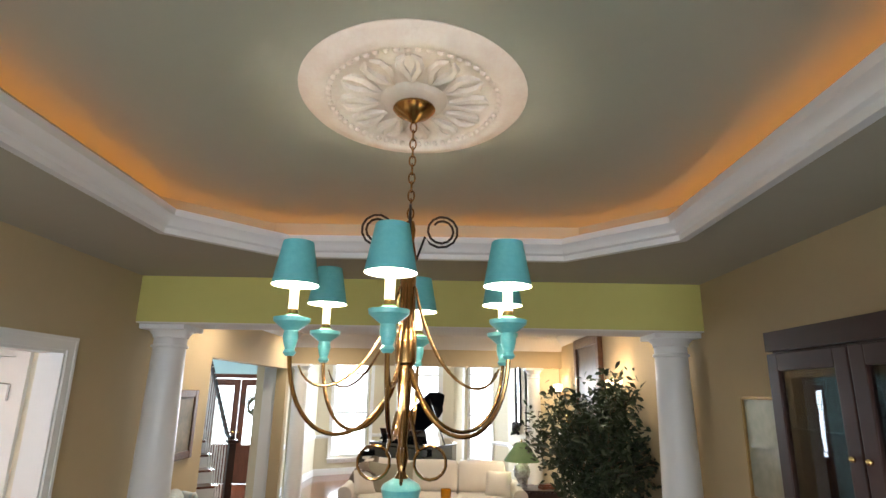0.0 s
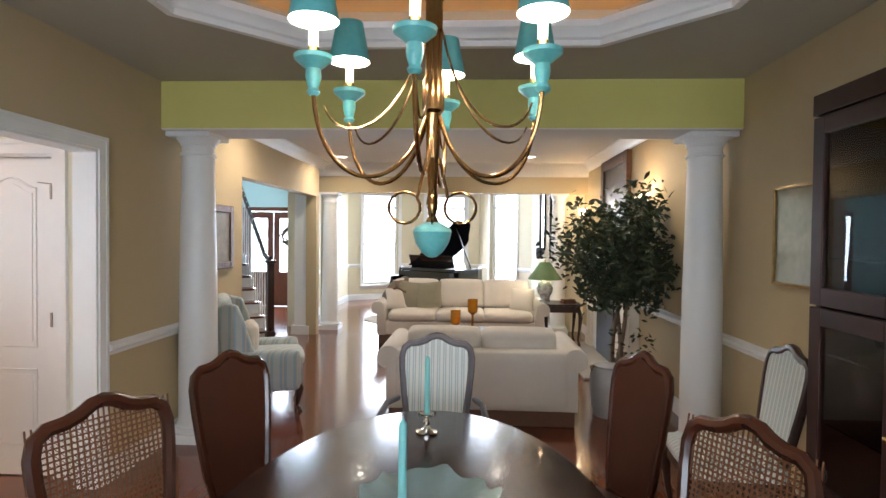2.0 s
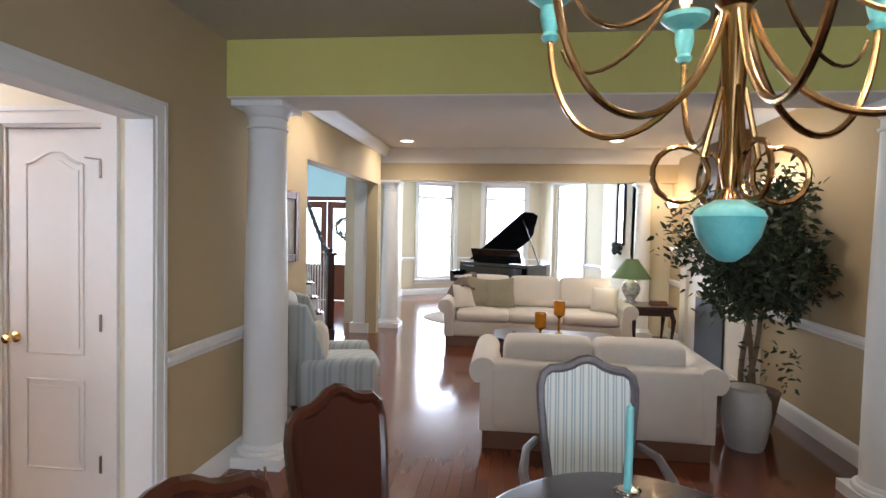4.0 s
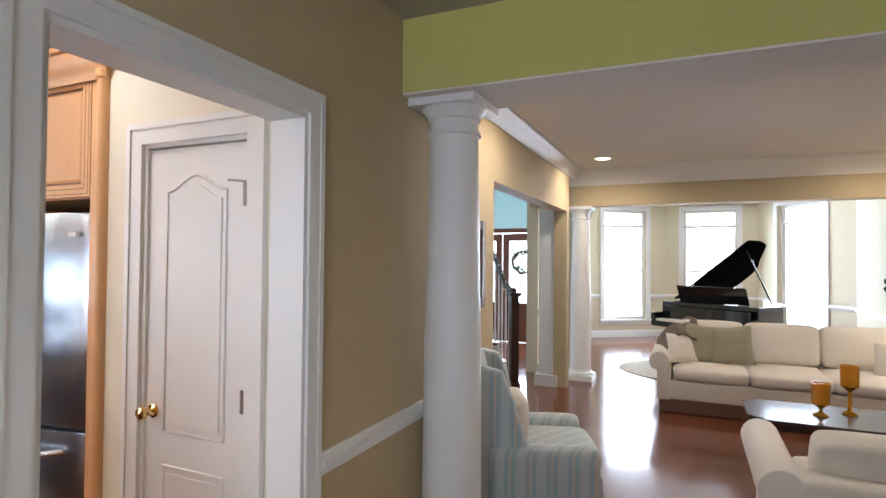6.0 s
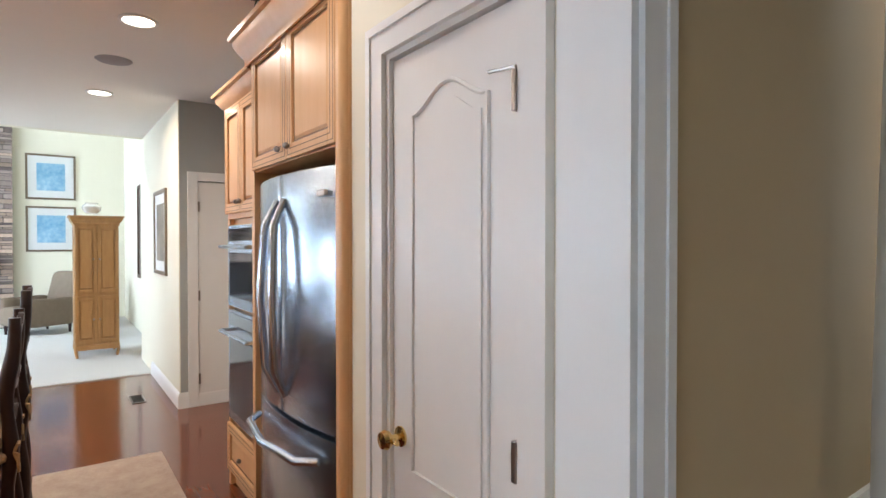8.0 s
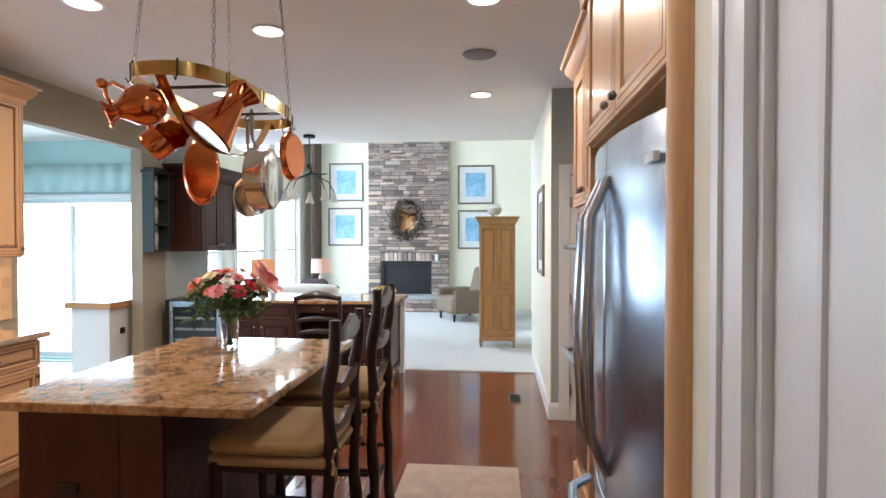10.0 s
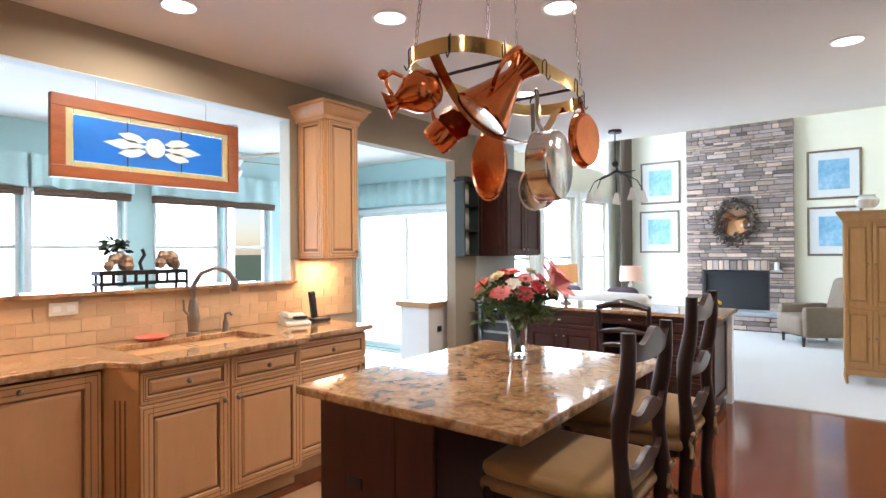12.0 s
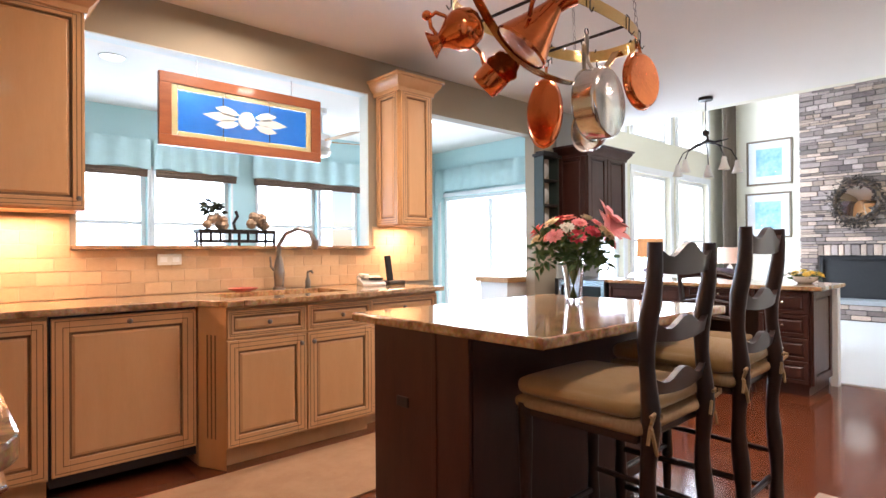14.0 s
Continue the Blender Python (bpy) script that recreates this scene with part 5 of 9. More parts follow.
def living_fireplace():
    f = thing("fireplace", pose(0, 0, 0), "cream painted fireplace surround with a black screen", "fireplace")
    y0, y1, x = 7.36, 9.44, RX
    Mesh().box(x - 0.11, x - 0.002, y0, y0 + 0.72, 0, 1.18).box(x - 0.11, x - 0.002, y1 - 0.72, y1, 0, 1.18).box(x - 0.11, x - 0.002, y0 + 0.72, y1 - 0.72, 0.80, 1.18).make("surround", MARBLE, f)
    for a in (y0 + 0.02, y1 - 0.26):
        Mesh().box(x - 0.15, x - 0.11, a, a + 0.24, 0.15, 1.1).box(x - 0.165, x - 0.11, a - 0.02, a + 0.26, 0, 0.15).make("pilaster", MARBLE, f, bevel=0.006)
    Mesh().sweep([(x, y0 - 0.08, 1.30), (x - 0.11, y0 - 0.08, 1.30), (x - 0.11, y1 + 0.08, 1.30), (x, y1 + 0.08, 1.30)][::-1], [(0, 0.06), (0, -0.14), (-0.02, -0.14), (-0.03, -0.1), (-0.08, -0.04), (-0.1, 0.0), (-0.15, 0.015), (-0.15, 0.06)][::-1]).make("mantel_shelf", MARBLE, f, smooth=True)
    Mesh().box(x - 0.13, x - 0.003, y0 - 0.06, y1 + 0.06, 1.18, 1.352).make("mantel_core", MARBLE, f)
    Mesh().box(x - 0.09, x - 0.02, y0 + 0.72, y1 - 0.72, 0, 0.80).make("firebox", BLACK, f)
    Mesh().box(x - 0.135, x - 0.112, y0 + 0.60, y1 - 0.60, 0.02, 0.86).make("fire_screen", BLACK, f, bevel=0.006)
    Mesh().box(x - 0.145, x - 0.134, y0 + 0.60, y1 - 0.60, 0.80, 0.82).make("screen_bar", BRIGHTBRASS, f)
    Mesh().box(x - 0.6, x - 0.002, y0 - 0.05, y1 + 0.05, 0.0, 0.02).make("hearth", mat("grey_hearth_stone", (0.35, 0.33, 0.30), 0.4, second=(0.28, 0.26, 0.24), scale=6, amount=0.7), f)


living_fireplace()
picture("mantel_painting", pose(RX - 0.001, 8.40, 2.02, 0, 0, -90), 1.30, 1.16, FRAMEW, ART2, "large dark painting in a carved frame over the mantel", 0.13, deep=0.06)


def sconce(y):
    s = thing("wall_sconce", pose(RX, y, 1.86, 0, 0, -90), "dark iron two-candle wall sconce with glowing shades", "wall lamp", "sconces by the fireplace")
    Mesh().lathe([(0.05, 0.0), (0.05, 0.012), (0.0001, 0.02)], 16).make("plate", IRON, s, smooth=True).matrix_local = pose(0, 0, 0, 90)
    for k in (-1, 1):
        Mesh().tube([(0, -0.02, 0), (k * 0.05, -0.06, -0.05), (k * 0.11, -0.10, -0.04), (k * 0.12, -0.11, 0.03)], 0.008, 8).make("arm", IRON, s, smooth=True)
        Mesh().lathe([(0.012, 0.03), (0.03, 0.04), (0.03, 0.048)], 14, k * 0.12, -0.11).make("cup", IRON, s, smooth=True)
        Mesh().lathe([(0.025, 0.05), (0.045, 0.09), (0.05, 0.16), (0.047, 0.16), (0.042, 0.09), (0.0001, 0.055)], 18, k * 0.12, -0.11).make("shade", glow("sconce_glass", (1.0, 0.78, 0.50), 5.0), s, "glowing glass shade", smooth=True)
        lamp("sconce_light", "POINT", pose(RX - 0.17, y + k * 0.12, 2.06), 4, (1, 0.72, 0.42), 0.03)


sconce(10.0)
sconce(7.0)


def ficus(m):
    t = thing("ficus_tree", m, "potted indoor ficus tree with twisted trunks and dense dark leaves", "plant")
    Mesh().lathe([(0.16, 0), (0.19, 0.05), (0.23, 0.26), (0.24, 0.28), (0.22, 0.28), (0.20, 0.24), (0.0001, 0.24)], 24).make("pot", WICKER, t, "dark woven basket pot", smooth=True)
    Mesh().lathe([(0.205, 0.242), (0.12, 0.262), (0.0001, 0.268)], 20).make("soil", SOIL, t, smooth=True)
    rnd = random.Random(11)
    tips = []
    for k in range(3):
        a = k * 2.09
        pts = [(0.05 * math.cos(a + z * 3.4) + 0.05 * z, 0.05 * math.sin(a + z * 3.4), 0.25 + z) for z in (0, 0.15, 0.3, 0.45, 0.6, 0.8, 1.0)]
        Mesh().tube(pts, [0.024, 0.022, 0.021, 0.019, 0.017, 0.014, 0.01], 8).make("trunk", BARK, t, smooth=True)
        tips.append(Vector(pts[-2]))
    br = Mesh()
    ends = []
    for k in range(64):
        s = tips[k % 3]
        a, e = rnd.uniform(0, 6.283), rnd.uniform(-0.7, 1.3)
        n = rnd.uniform(0.36, 0.66)
        d = Vector((math.cos(a) * math.cos(e), math.sin(a) * math.cos(e), math.sin(e)))
        mid = s + d * n * 0.5 + Vector((0, 0, 0.06))
        end = s + Vector((d.x * n, d.y * n, d.z * n * 1.05)) + Vector((0, 0, 0.16))
        br.tube([s, mid, end], [0.008, 0.005, 0.002], 5)
        ends += [(mid, end)]
    br.make("limb", BARK, t, smooth=True)
    cr = Mesh()
    for mid, end in ends:
        for j in range(70):
            u = rnd.random()
            c = mid.lerp(end, 0.1 + 1.0 * u) + Vector((rnd.gauss(0, 0.07), rnd.gauss(0, 0.07), rnd.gauss(0, 0.07)))
            leaf(cr, c, rnd, 0.07)
    cr.make("crown", LEAF, t)
    low = Mesh()
    for j in range(70):
        a = rnd.uniform(0, 6.283)
        leaf(low, Vector((0.12 + 0.16 * math.cos(a), 0.2 * math.sin(a) - 0.1, 0.45 + rnd.uniform(-0.12, 0.2))), rnd, 0.05)
    tagged(low.make("low_shoot", LEAF, t), kind="stuff")


def leaf(m, c, rnd, size):
    q = Euler((rnd.uniform(-1.2, 1.2), rnd.uniform(-1.2, 1.2), rnd.uniform(0, 6.283))).to_matrix()
    s = size * rnd.uniform(0.7, 1.2)
    pts = [(0, 0, 0), (0.24, 0.4, 0.04), (0.16, 0.8, 0.0), (0, 1.15, -0.1), (-0.16, 0.8, 0.0), (-0.24, 0.4, 0.04), (0, 0.5, -0.05)]
    m.add([c + q @ (Vector(p) * s) for p in pts], [(0, 1, 6), (1, 2, 6), (2, 3, 6), (3, 4, 6), (4, 5, 6), (5, 0, 6)])


ficus(pose(2.08, 6.55, 0) @ Matrix.Diagonal((1.03, 1.03, 1.10, 1)))
# White glaze darkened to grey: the shade it stands in is part of the colour.
el = Mesh().lathe([(0.14, 0), (0.15, 0.02), (0.17, 0.12), (0.19, 0.28), (0.18, 0.40), (0.14, 0.47), (0.145, 0.49), (0.0001, 0.495)], 26).make("garden_stool", mat("shaded_white_ceramic", (0.46, 0.45, 0.43), 0.2, second=(0.36, 0.35, 0.33), scale=10, amount=0.6, coat=0.3), smooth=True)
el.matrix_world = pose(1.90, 6.10, 0) @ Matrix.Diagonal((0.88, 0.88, 0.9, 1))
tagged(el, "rounded white ceramic garden stool beside the tree", "stool")


# ---- foyer ----
def stair(m):
    s = thing("staircase", m, "wooden stair with white balusters and a dark handrail", "stairs")
    Mesh().box(-0.045, 0.045, -0.045, 0.045, 0, 1.16).box(-0.06, 0.06, -0.06, 0.06, 0, 0.2).box(-0.07, 0.07, -0.07, 0.07, 1.16, 1.2).make("newel_post", DARKW, s, bevel=0.008)
    Mesh().tube([(0.0, 0.0, 1.22), (0, 0.12, 1.22), (0, 0.3, 1.27), (0, 2.9, 3.16)], 0.032, 8).make("handrail", DARKW, s, smooth=True)
    for i in range(10):
        y = 0.1 + i * 0.27
        Mesh().box(-0.5, 0.06, y, y + 0.30, 0.18 * i + 0.15, 0.18 * i + 0.18).make("tread", DOORW, s, bevel=0.006)
        Mesh().box(-0.5, 0.04, y + 0.02, y + 0.04, 0.18 * i, 0.18 * i + 0.15).make("riser", WHITE, s)
        for k in (0.06, 0.19):
            z = 0.18 * i + 0.18
            Mesh().lathe([(0.014, z), (0.018, z + 0.1), (0.01, z + 0.2), (0.012, z + 0.5), (0.009, 1.21 + (y + k - 0.15) * 0.727)], 8, 0.0, y + k).make("baluster", WHITE, s, smooth=True)


stair(pose(-2.16, 8.85, 0, 0, 0, 36))


def front_door():
    d = tagged(thing("door_front", pose(-3.65, 13.02, 0), "red-brown double front door with tall bright glass panes", "door"), kind="structure")
    for k in (-1, 1):
        a, b = (0.01, 0.63) if k > 0 else (-0.63, -0.01)
        f = Mesh().box(a, a + 0.12, 0, 0.05, 0.01, 2.06).box(b - 0.12, b, 0, 0.05, 0.01, 2.06).box(a + 0.12, b - 0.12, 0, 0.05, 0.01, 0.75).box(a + 0.12, b - 0.12, 0, 0.05, 1.92, 2.06)
        leafd = f.make("door_leaf", DOORW, d, bevel=0.005)
        Mesh().box(a + 0.11, b - 0.11, 0.02, 0.028, 0.74, 1.93).make("pane", GLASS, leafd)
        Mesh().ball((0.05 * k, -0.03, 1.0), 0.028, 12).make("door_handle", BRIGHTBRASS, leafd, smooth=True)
    Mesh().box(-0.72, -0.645, -0.03, 0.08, 0, 2.16).box(0.645, 0.72, -0.03, 0.08, 0, 2.16).box(-0.645, 0.645, -0.03, 0.08, 2.075, 2.16).make("door_frame", DOORW, d, bevel=0.006)


front_door()
dwr = thing("door_wreath", pose(-3.22, 12.95, 1.52), "round leafy wreath hanging on the glass of the front door", "wreath")
Mesh().tube([(0.2 * math.cos(t), 0, 0.2 * math.sin(t)) for t in (k * 0.2618 for k in range(24))], 0.028, 8, True).make("twig_ring", BARK, dwr, smooth=True)
wl = Mesh()
rnd = random.Random(31)
for i in range(260):
    a, q = rnd.uniform(0, 6.283), rnd.gauss(0.2, 0.045)
    leaf(wl, Vector((q * math.cos(a), rnd.uniform(-0.05, 0.03), q * math.sin(a))), rnd, 0.07)
wl.make("leaves", LEAF, dwr)
orn = thing("mantel_ornament", pose(RX - 0.14, 9.15, 1.36), "bronze bird ornament among twigs on the mantel shelf", "ornament")
Mesh().box(-0.05, 0.05, -0.09, 0.09, 0, 0.03).make("base", DARKW, orn, bevel=0.008)
Mesh().at(pose(0, 0, 0.13, 25)).ball((0, 0, 0), 0.05, 14, 0.8, 1.5, 0.9).at(Matrix.Identity(4)).ball((0, 0.075, 0.19), 0.026, 10).tube([(0, -0.05, 0.12), (0, -0.11, 0.10), (0, -0.16, 0.11)], [0.03, 0.02, 0.008], 8).tube([(0, 0.0, 0.09), (0, 0.0, 0.02)], 0.007, 6).make("bird", BRASS, orn, smooth=True)
for a, b in ((0.06, 0.20), (-0.05, 0.17), (0.1, 0.12), (-0.1, 0.22)):
    Mesh().tube([(0.01, a * 0.4, 0.025), (0.015, a * 0.9, b * 0.6), (-0.01, a * 1.4, b)], [0.006, 0.004, 0.002], 6).make("twig", IRON, orn, smooth=True)
tagged(Mesh().box(-5.5, -2.0, 15.9, 15.95, -0.3, 4).make("backdrop", OUTSIDE), kind="structure")
cons = thing("console_table", pose(-2.35, 7.6, 0), "small dark wooden stand beside the stair opening", "side table")
Mesh().box(-0.16, 0.16, -0.22, 0.22, 0.55, 0.60).make("tabletop", DOORW, cons, bevel=0.006)
for sx in (-1, 1):
    for sy in (-1, 1):
        Mesh().tube([(sx * 0.13, sy * 0.18, 0.55), (sx * 0.15, sy * 0.2, 0.3), (sx * 0.13, sy * 0.18, 0)], 0.016, 8).make("leg", DARKW, cons, smooth=True)


def downlight(x, y, z=CE, r=0.085, power=18, color=(1, 0.86, 0.68), spread=165):
    d = thing("recessed_light", pose(x, y, z), "round white recessed ceiling light, lit", "ceiling light", "recessed ceiling lights")
    Mesh().lathe([(r, -0.001), (r * 1.22, -0.001), (r * 1.22, -0.006), (r * 1.0, -0.010), (r * 0.96, -0.004)], 28, cap=False).make("trim_ring", WHITE, d, smooth=True)
    Mesh().lathe([(r * 0.97, -0.005), (0.0001, -0.005)], 28, cap=False).make("lamp_face", DOWN, d, smooth=True)
    lamp("downlight_lamp", "AREA", look((x, y, z - 0.012), (x, y, 0)), power, color, r * 1.8, spread=spread)


for x, y in ((-1.28, 9.40), (1.51, 9.36), (-1.19, 6.74), (1.6, 6.6)):
    downlight(x, y)


# ---- kitchen materials ----
CABW = mat("glazed_maple_paint", (0.69, 0.405, 0.19), 0.38, second=(0.63, 0.35, 0.15), scale=3, amount=0.7, stretch=(6, 6, 1), coat=0.1, rvar=0.06)
GLAZE = mat("brown_glaze_line", (0.20, 0.11, 0.05), 0.5, second=(0.28, 0.16, 0.08), scale=20, amount=0.6)
CHERRY = mat("dark_cherry_wood", (0.060, 0.019, 0.012), 0.4, second=(0.036, 0.011, 0.008), scale=3, amount=0.8, stretch=(6, 6, 1), coat=0.05, rvar=0.06)
ESPRESSO = mat("espresso_wood", (0.018, 0.008, 0.007), 0.32, second=(0.034, 0.014, 0.010), scale=5, amount=0.7, coat=0.12, rvar=0.06)
GRANITE = granite("gold_granite", (0.43, 0.255, 0.12), (0.22, 0.115, 0.055), (0.54, 0.36, 0.20))
STEEL = mat("brushed_steel", (0.57, 0.66, 0.77), 0.25, metal=1.0, second=(0.40, 0.44, 0.50), scale=2, amount=0.6, stretch=(60, 60, 0.6), rvar=0.05)
DARKGLASS = mat("dark_oven_glass", (0.02, 0.02, 0.024), 0.06, second=(0.03, 0.03, 0.035), scale=3, amount=0.5, coat=0.4)
COPPER = mat("polished_copper", (0.74, 0.24, 0.08), 0.16, metal=1.0, second=(0.52, 0.15, 0.05), scale=6, amount=0.8, bump=0.05, bscale=50, rvar=0.06)
TIN = mat("tinned_steel", (0.72, 0.70, 0.66), 0.18, metal=1.0, second=(0.5, 0.48, 0.45), scale=8, amount=0.6, rvar=0.06)
GOLDW = mat("gold_seat_cloth", (0.42, 0.265, 0.095), 0.85, second=(0.34, 0.20, 0.07), scale=12, amount=0.7, bump=0.35, bscale=300, sheen=0.3)
RUSH = mat("rush_seat", (0.42, 0.28, 0.14), 0.8, second=(0.30, 0.19, 0.09), scale=30, amount=0.8, bump=0.5, bscale=90, stretch=(1, 6, 1))
TILE = mat("tumbled_travertine_tile", (0.62, 0.43, 0.25), 0.5, second=(0.54, 0.36, 0.20), scale=9, amount=0.8, bump=0.2, bscale=50, ob_random=0.13)
GROUT = mat("tan_grout", (0.64, 0.47, 0.30), 0.9, second=(0.58, 0.42, 0.26), scale=30, amount=0.6)
STONE = mat("ledge_stone", (0.38, 0.305, 0.265), 0.85, second=(0.25, 0.20, 0.18), scale=7, amount=0.9, bump=0.6, bscale=25, ob_random=0.45)
STONET = mat("tan_ledge_stone", (0.52, 0.40, 0.31), 0.85, second=(0.36, 0.26, 0.20), scale=7, amount=0.9, bump=0.6, bscale=25, ob_random=0.4)
STONED = mat("dark_ledge_stone", (0.24, 0.185, 0.165), 0.85, second=(0.15, 0.115, 0.105), scale=7, amount=0.9, bump=0.6, bscale=25, ob_random=0.35)
MORTAR = mat("dark_mortar", (0.10, 0.085, 0.075), 0.95, second=(0.07, 0.06, 0.055), scale=20, amount=0.7)
HEARTH = mat("grey_bluestone", (0.36, 0.38, 0.39), 0.6, second=(0.28, 0.30, 0.31), scale=6, amount=0.7)
OAK = mat("honey_pine", (0.46, 0.25, 0.09), 0.4, second=(0.36, 0.18, 0.06), scale=3, amount=0.8, stretch=(6, 6, 1), coat=0.15)
REDW = mat("red_cedar_frame", (0.32, 0.10, 0.03), 0.35, second=(0.22, 0.06, 0.02), scale=4, amount=0.8, stretch=(1, 6, 6), coat=0.2)
BLUEGL = mat("blue_stained_glass", (0.02, 0.22, 0.75), 0.3, second=(0.04, 0.30, 0.85), scale=5, amount=0.7, trans=0.75)
CREAMGL = mat("cream_stained_glass", (0.85, 0.72, 0.38), 0.2, second=(0.8, 0.64, 0.30), scale=8, amount=0.6, trans=0.6)
BEVGL = mat("bevelled_clear_glass", (0.58, 0.65, 0.66), 0.06, second=(0.72, 0.78, 0.77), scale=12, amount=0.8, coat=0.4)
LEAD = mat("lead_came", (0.06, 0.06, 0.06), 0.5, metal=0.6, second=(0.1, 0.1, 0.1), scale=20, amount=0.5)
PEWTER = mat("brushed_pewter", (0.34, 0.31, 0.28), 0.3, metal=1.0, second=(0.24, 0.22, 0.2), scale=14, amount=0.6)
PLASTIC = mat("white_plastic", (0.70, 0.68, 0.62), 0.4, second=(0.64, 0.62, 0.56), scale=12, amount=0.4)
DARKPL = mat("black_plastic", (0.02, 0.02, 0.022), 0.35, second=(0.03, 0.03, 0.03), scale=12, amount=0.4)
RUGM = mat("beige_runner", (0.48, 0.38, 0.30), 0.95, second=(0.34, 0.24, 0.19), scale=8, amount=0.8, bump=0.5, bscale=300)
DRAPE = mat("brown_drape", (0.16, 0.12, 0.085), 0.85, second=(0.11, 0.08, 0.055), scale=4, amount=0.7, bump=0.2, bscale=200, stretch=(4, 4, 0.5), sheen=0.2)
VALANCE = mat("aqua_valance_cloth", (0.48, 0.66, 0.66), 0.9, second=(0.42, 0.58, 0.58), scale=9, amount=0.7, bump=0.2, bscale=160)
BLUEART = mat("blue_seascape_print", (0.10, 0.34, 0.60), 0.4, second=(0.45, 0.66, 0.78), scale=2.2, amount=1.0)
MOUNT = mat("white_mount_board", (0.76, 0.76, 0.74), 0.6, second=(0.72, 0.72, 0.70), scale=12, amount=0.4)
FRTAN = mat("bronze_picture_frame", (0.22, 0.17, 0.11), 0.4, metal=0.3, second=(0.15, 0.11, 0.07), scale=14, amount=0.6)
TAUPE = mat("taupe_chair_cloth", (0.22, 0.17, 0.12), 0.9, second=(0.17, 0.13, 0.09), scale=14, amount=0.6, bump=0.3, bscale=300)
STEM = mat("green_stems", (0.05, 0.11, 0.03), 0.6, second=(0.08, 0.15, 0.04), scale=20, amount=0.6)
PET = {n: mat(n + "_petals", c, 0.6, second=d, scale=20, amount=0.7, sub=0.05) for n, c, d in (
    ("coral", (0.75, 0.16, 0.13), (0.80, 0.28, 0.20)), ("cream", (0.80, 0.70, 0.45), (0.74, 0.58, 0.30)), ("crimson", (0.50, 0.03, 0.05), (0.62, 0.06, 0.08)), ("pink", (0.72, 0.24, 0.26), (0.80, 0.40, 0.36)), ("white", (0.80, 0.78, 0.70), (0.74, 0.72, 0.62)), ("yellow", (0.80, 0.55, 0.06), (0.8, 0.65, 0.2)))}


# ---- cabinet parts ----
def front(parent, m, w, h, name="door", wood=None, rail=0.06, knob=None, arch=False, glaze=True, metal=None):
    """A raised-panel front w by h in the x-z plane of m, facing -y."""
    wood = wood or CABW
    d = Mesh().at(m)
    d.box(0, rail, 0, 0.02, 0, h).box(w - rail, w, 0, 0.02, 0, h).box(rail, w - rail, 0, 0.02, 0, rail).box(rail, w - rail, 0, 0.02, h - rail, h)
    door = d.at(Matrix.Identity(4)).make(name, wood, parent, bevel=0.0025, segs=1)
    g = Mesh().at(m)
    g.box(rail - 0.002, w - rail + 0.002, 0.013, 0.018, rail - 0.002, h - rail + 0.002)
    k = 0.013
    for a in (k, rail * 0.62):
        t = 0.004
        for x0, x1, z0, z1 in ((a, a + t, a, h - a), (w - a - t, w - a, a, h - a), (a + t, w - a - t, a, a + t), (a + t, w - a - t, h - a - t, h - a)):
            g.box(x0, x1, -0.0006, 0.004, z0, z1)
    if glaze:
        g.at(Matrix.Identity(4)).make("glaze_line", GLAZE, door)
    q = rail + 0.012
    if w > 2 * q + 0.04 and h > 2 * q + 0.02:
        p = Mesh().at(m)
        e = min(0.012, (h - 2 * q) * 0.25)
        p.add([(q, 0.012, q), (w - q, 0.012, q), (w - q, 0.012, h - q), (q, 0.012, h - q), (q + e, 0.006, q + e), (w - q - e, 0.006, q + e), (w - q - e, 0.006, h - q - e), (q + e, 0.006, h - q - e)],
              [(4, 5, 6, 7), (0, 1, 5, 4), (1, 2, 6, 5), (2, 3, 7, 6), (3, 0, 4, 7)])
        p.at(Matrix.Identity(4)).make("raised_panel", wood, door)
    if knob:
        c = m @ Vector((knob[0], -0.016, knob[1]))
        Mesh().ball(c, 0.014, 10).make("knob", metal or PEWTER, door, smooth=True)
    return door


def cab_crown(m, path, wood, k=1.0):
    return m.sweep(path, [(0, -0.09 * k), (0.010, -0.09 * k), (0.014, -0.06 * k), (0.03, -0.045 * k), (0.055, -0.01 * k), (0.06, 0.012 * k), (0.075, 0.018 * k), (0.078, 0.035 * k), (0, 0.035 * k)])


def south(x, y, z):
    """The pose of a front on the sink wall: facing +y, x running towards -x."""
    return Matrix(((-1, 0, 0, x), (0, -1, 0, y), (0, 0, 1, z), (0, 0, 0, 1)))


# sink run
def base_unit(x0, x1, yf, label, drawers, doors, z1=0.872):
    c = thing("base_cabinet", pose(0, 0, 0), label, "cabinet", "base cabinets under the sink counter")
    Mesh().box(x0, x1, KY0 + 0.003, yf - 0.021, 0.10, z1).box(x0, x1, KY0 + 0.003, yf - 0.08, 0.0, 0.10).make("body", CABW, c)
    w = x0 - x1
    n = max(drawers, doors)
    for i in range(n):
        ww = w / n
        a = x0 - i * ww
        if drawers:
            front(c, south(a - 0.004, yf, 0.70), ww - 0.008, 0.155, "drawer", rail=0.035, knob=((ww - 0.008) / 2, 0.078))
        front(c, south(a - 0.004, yf, 0.115), ww - 0.008, 0.575 if drawers else 0.74, "door", knob=(0.035 if i % 2 else ww - 0.045, 0.52))
    return c


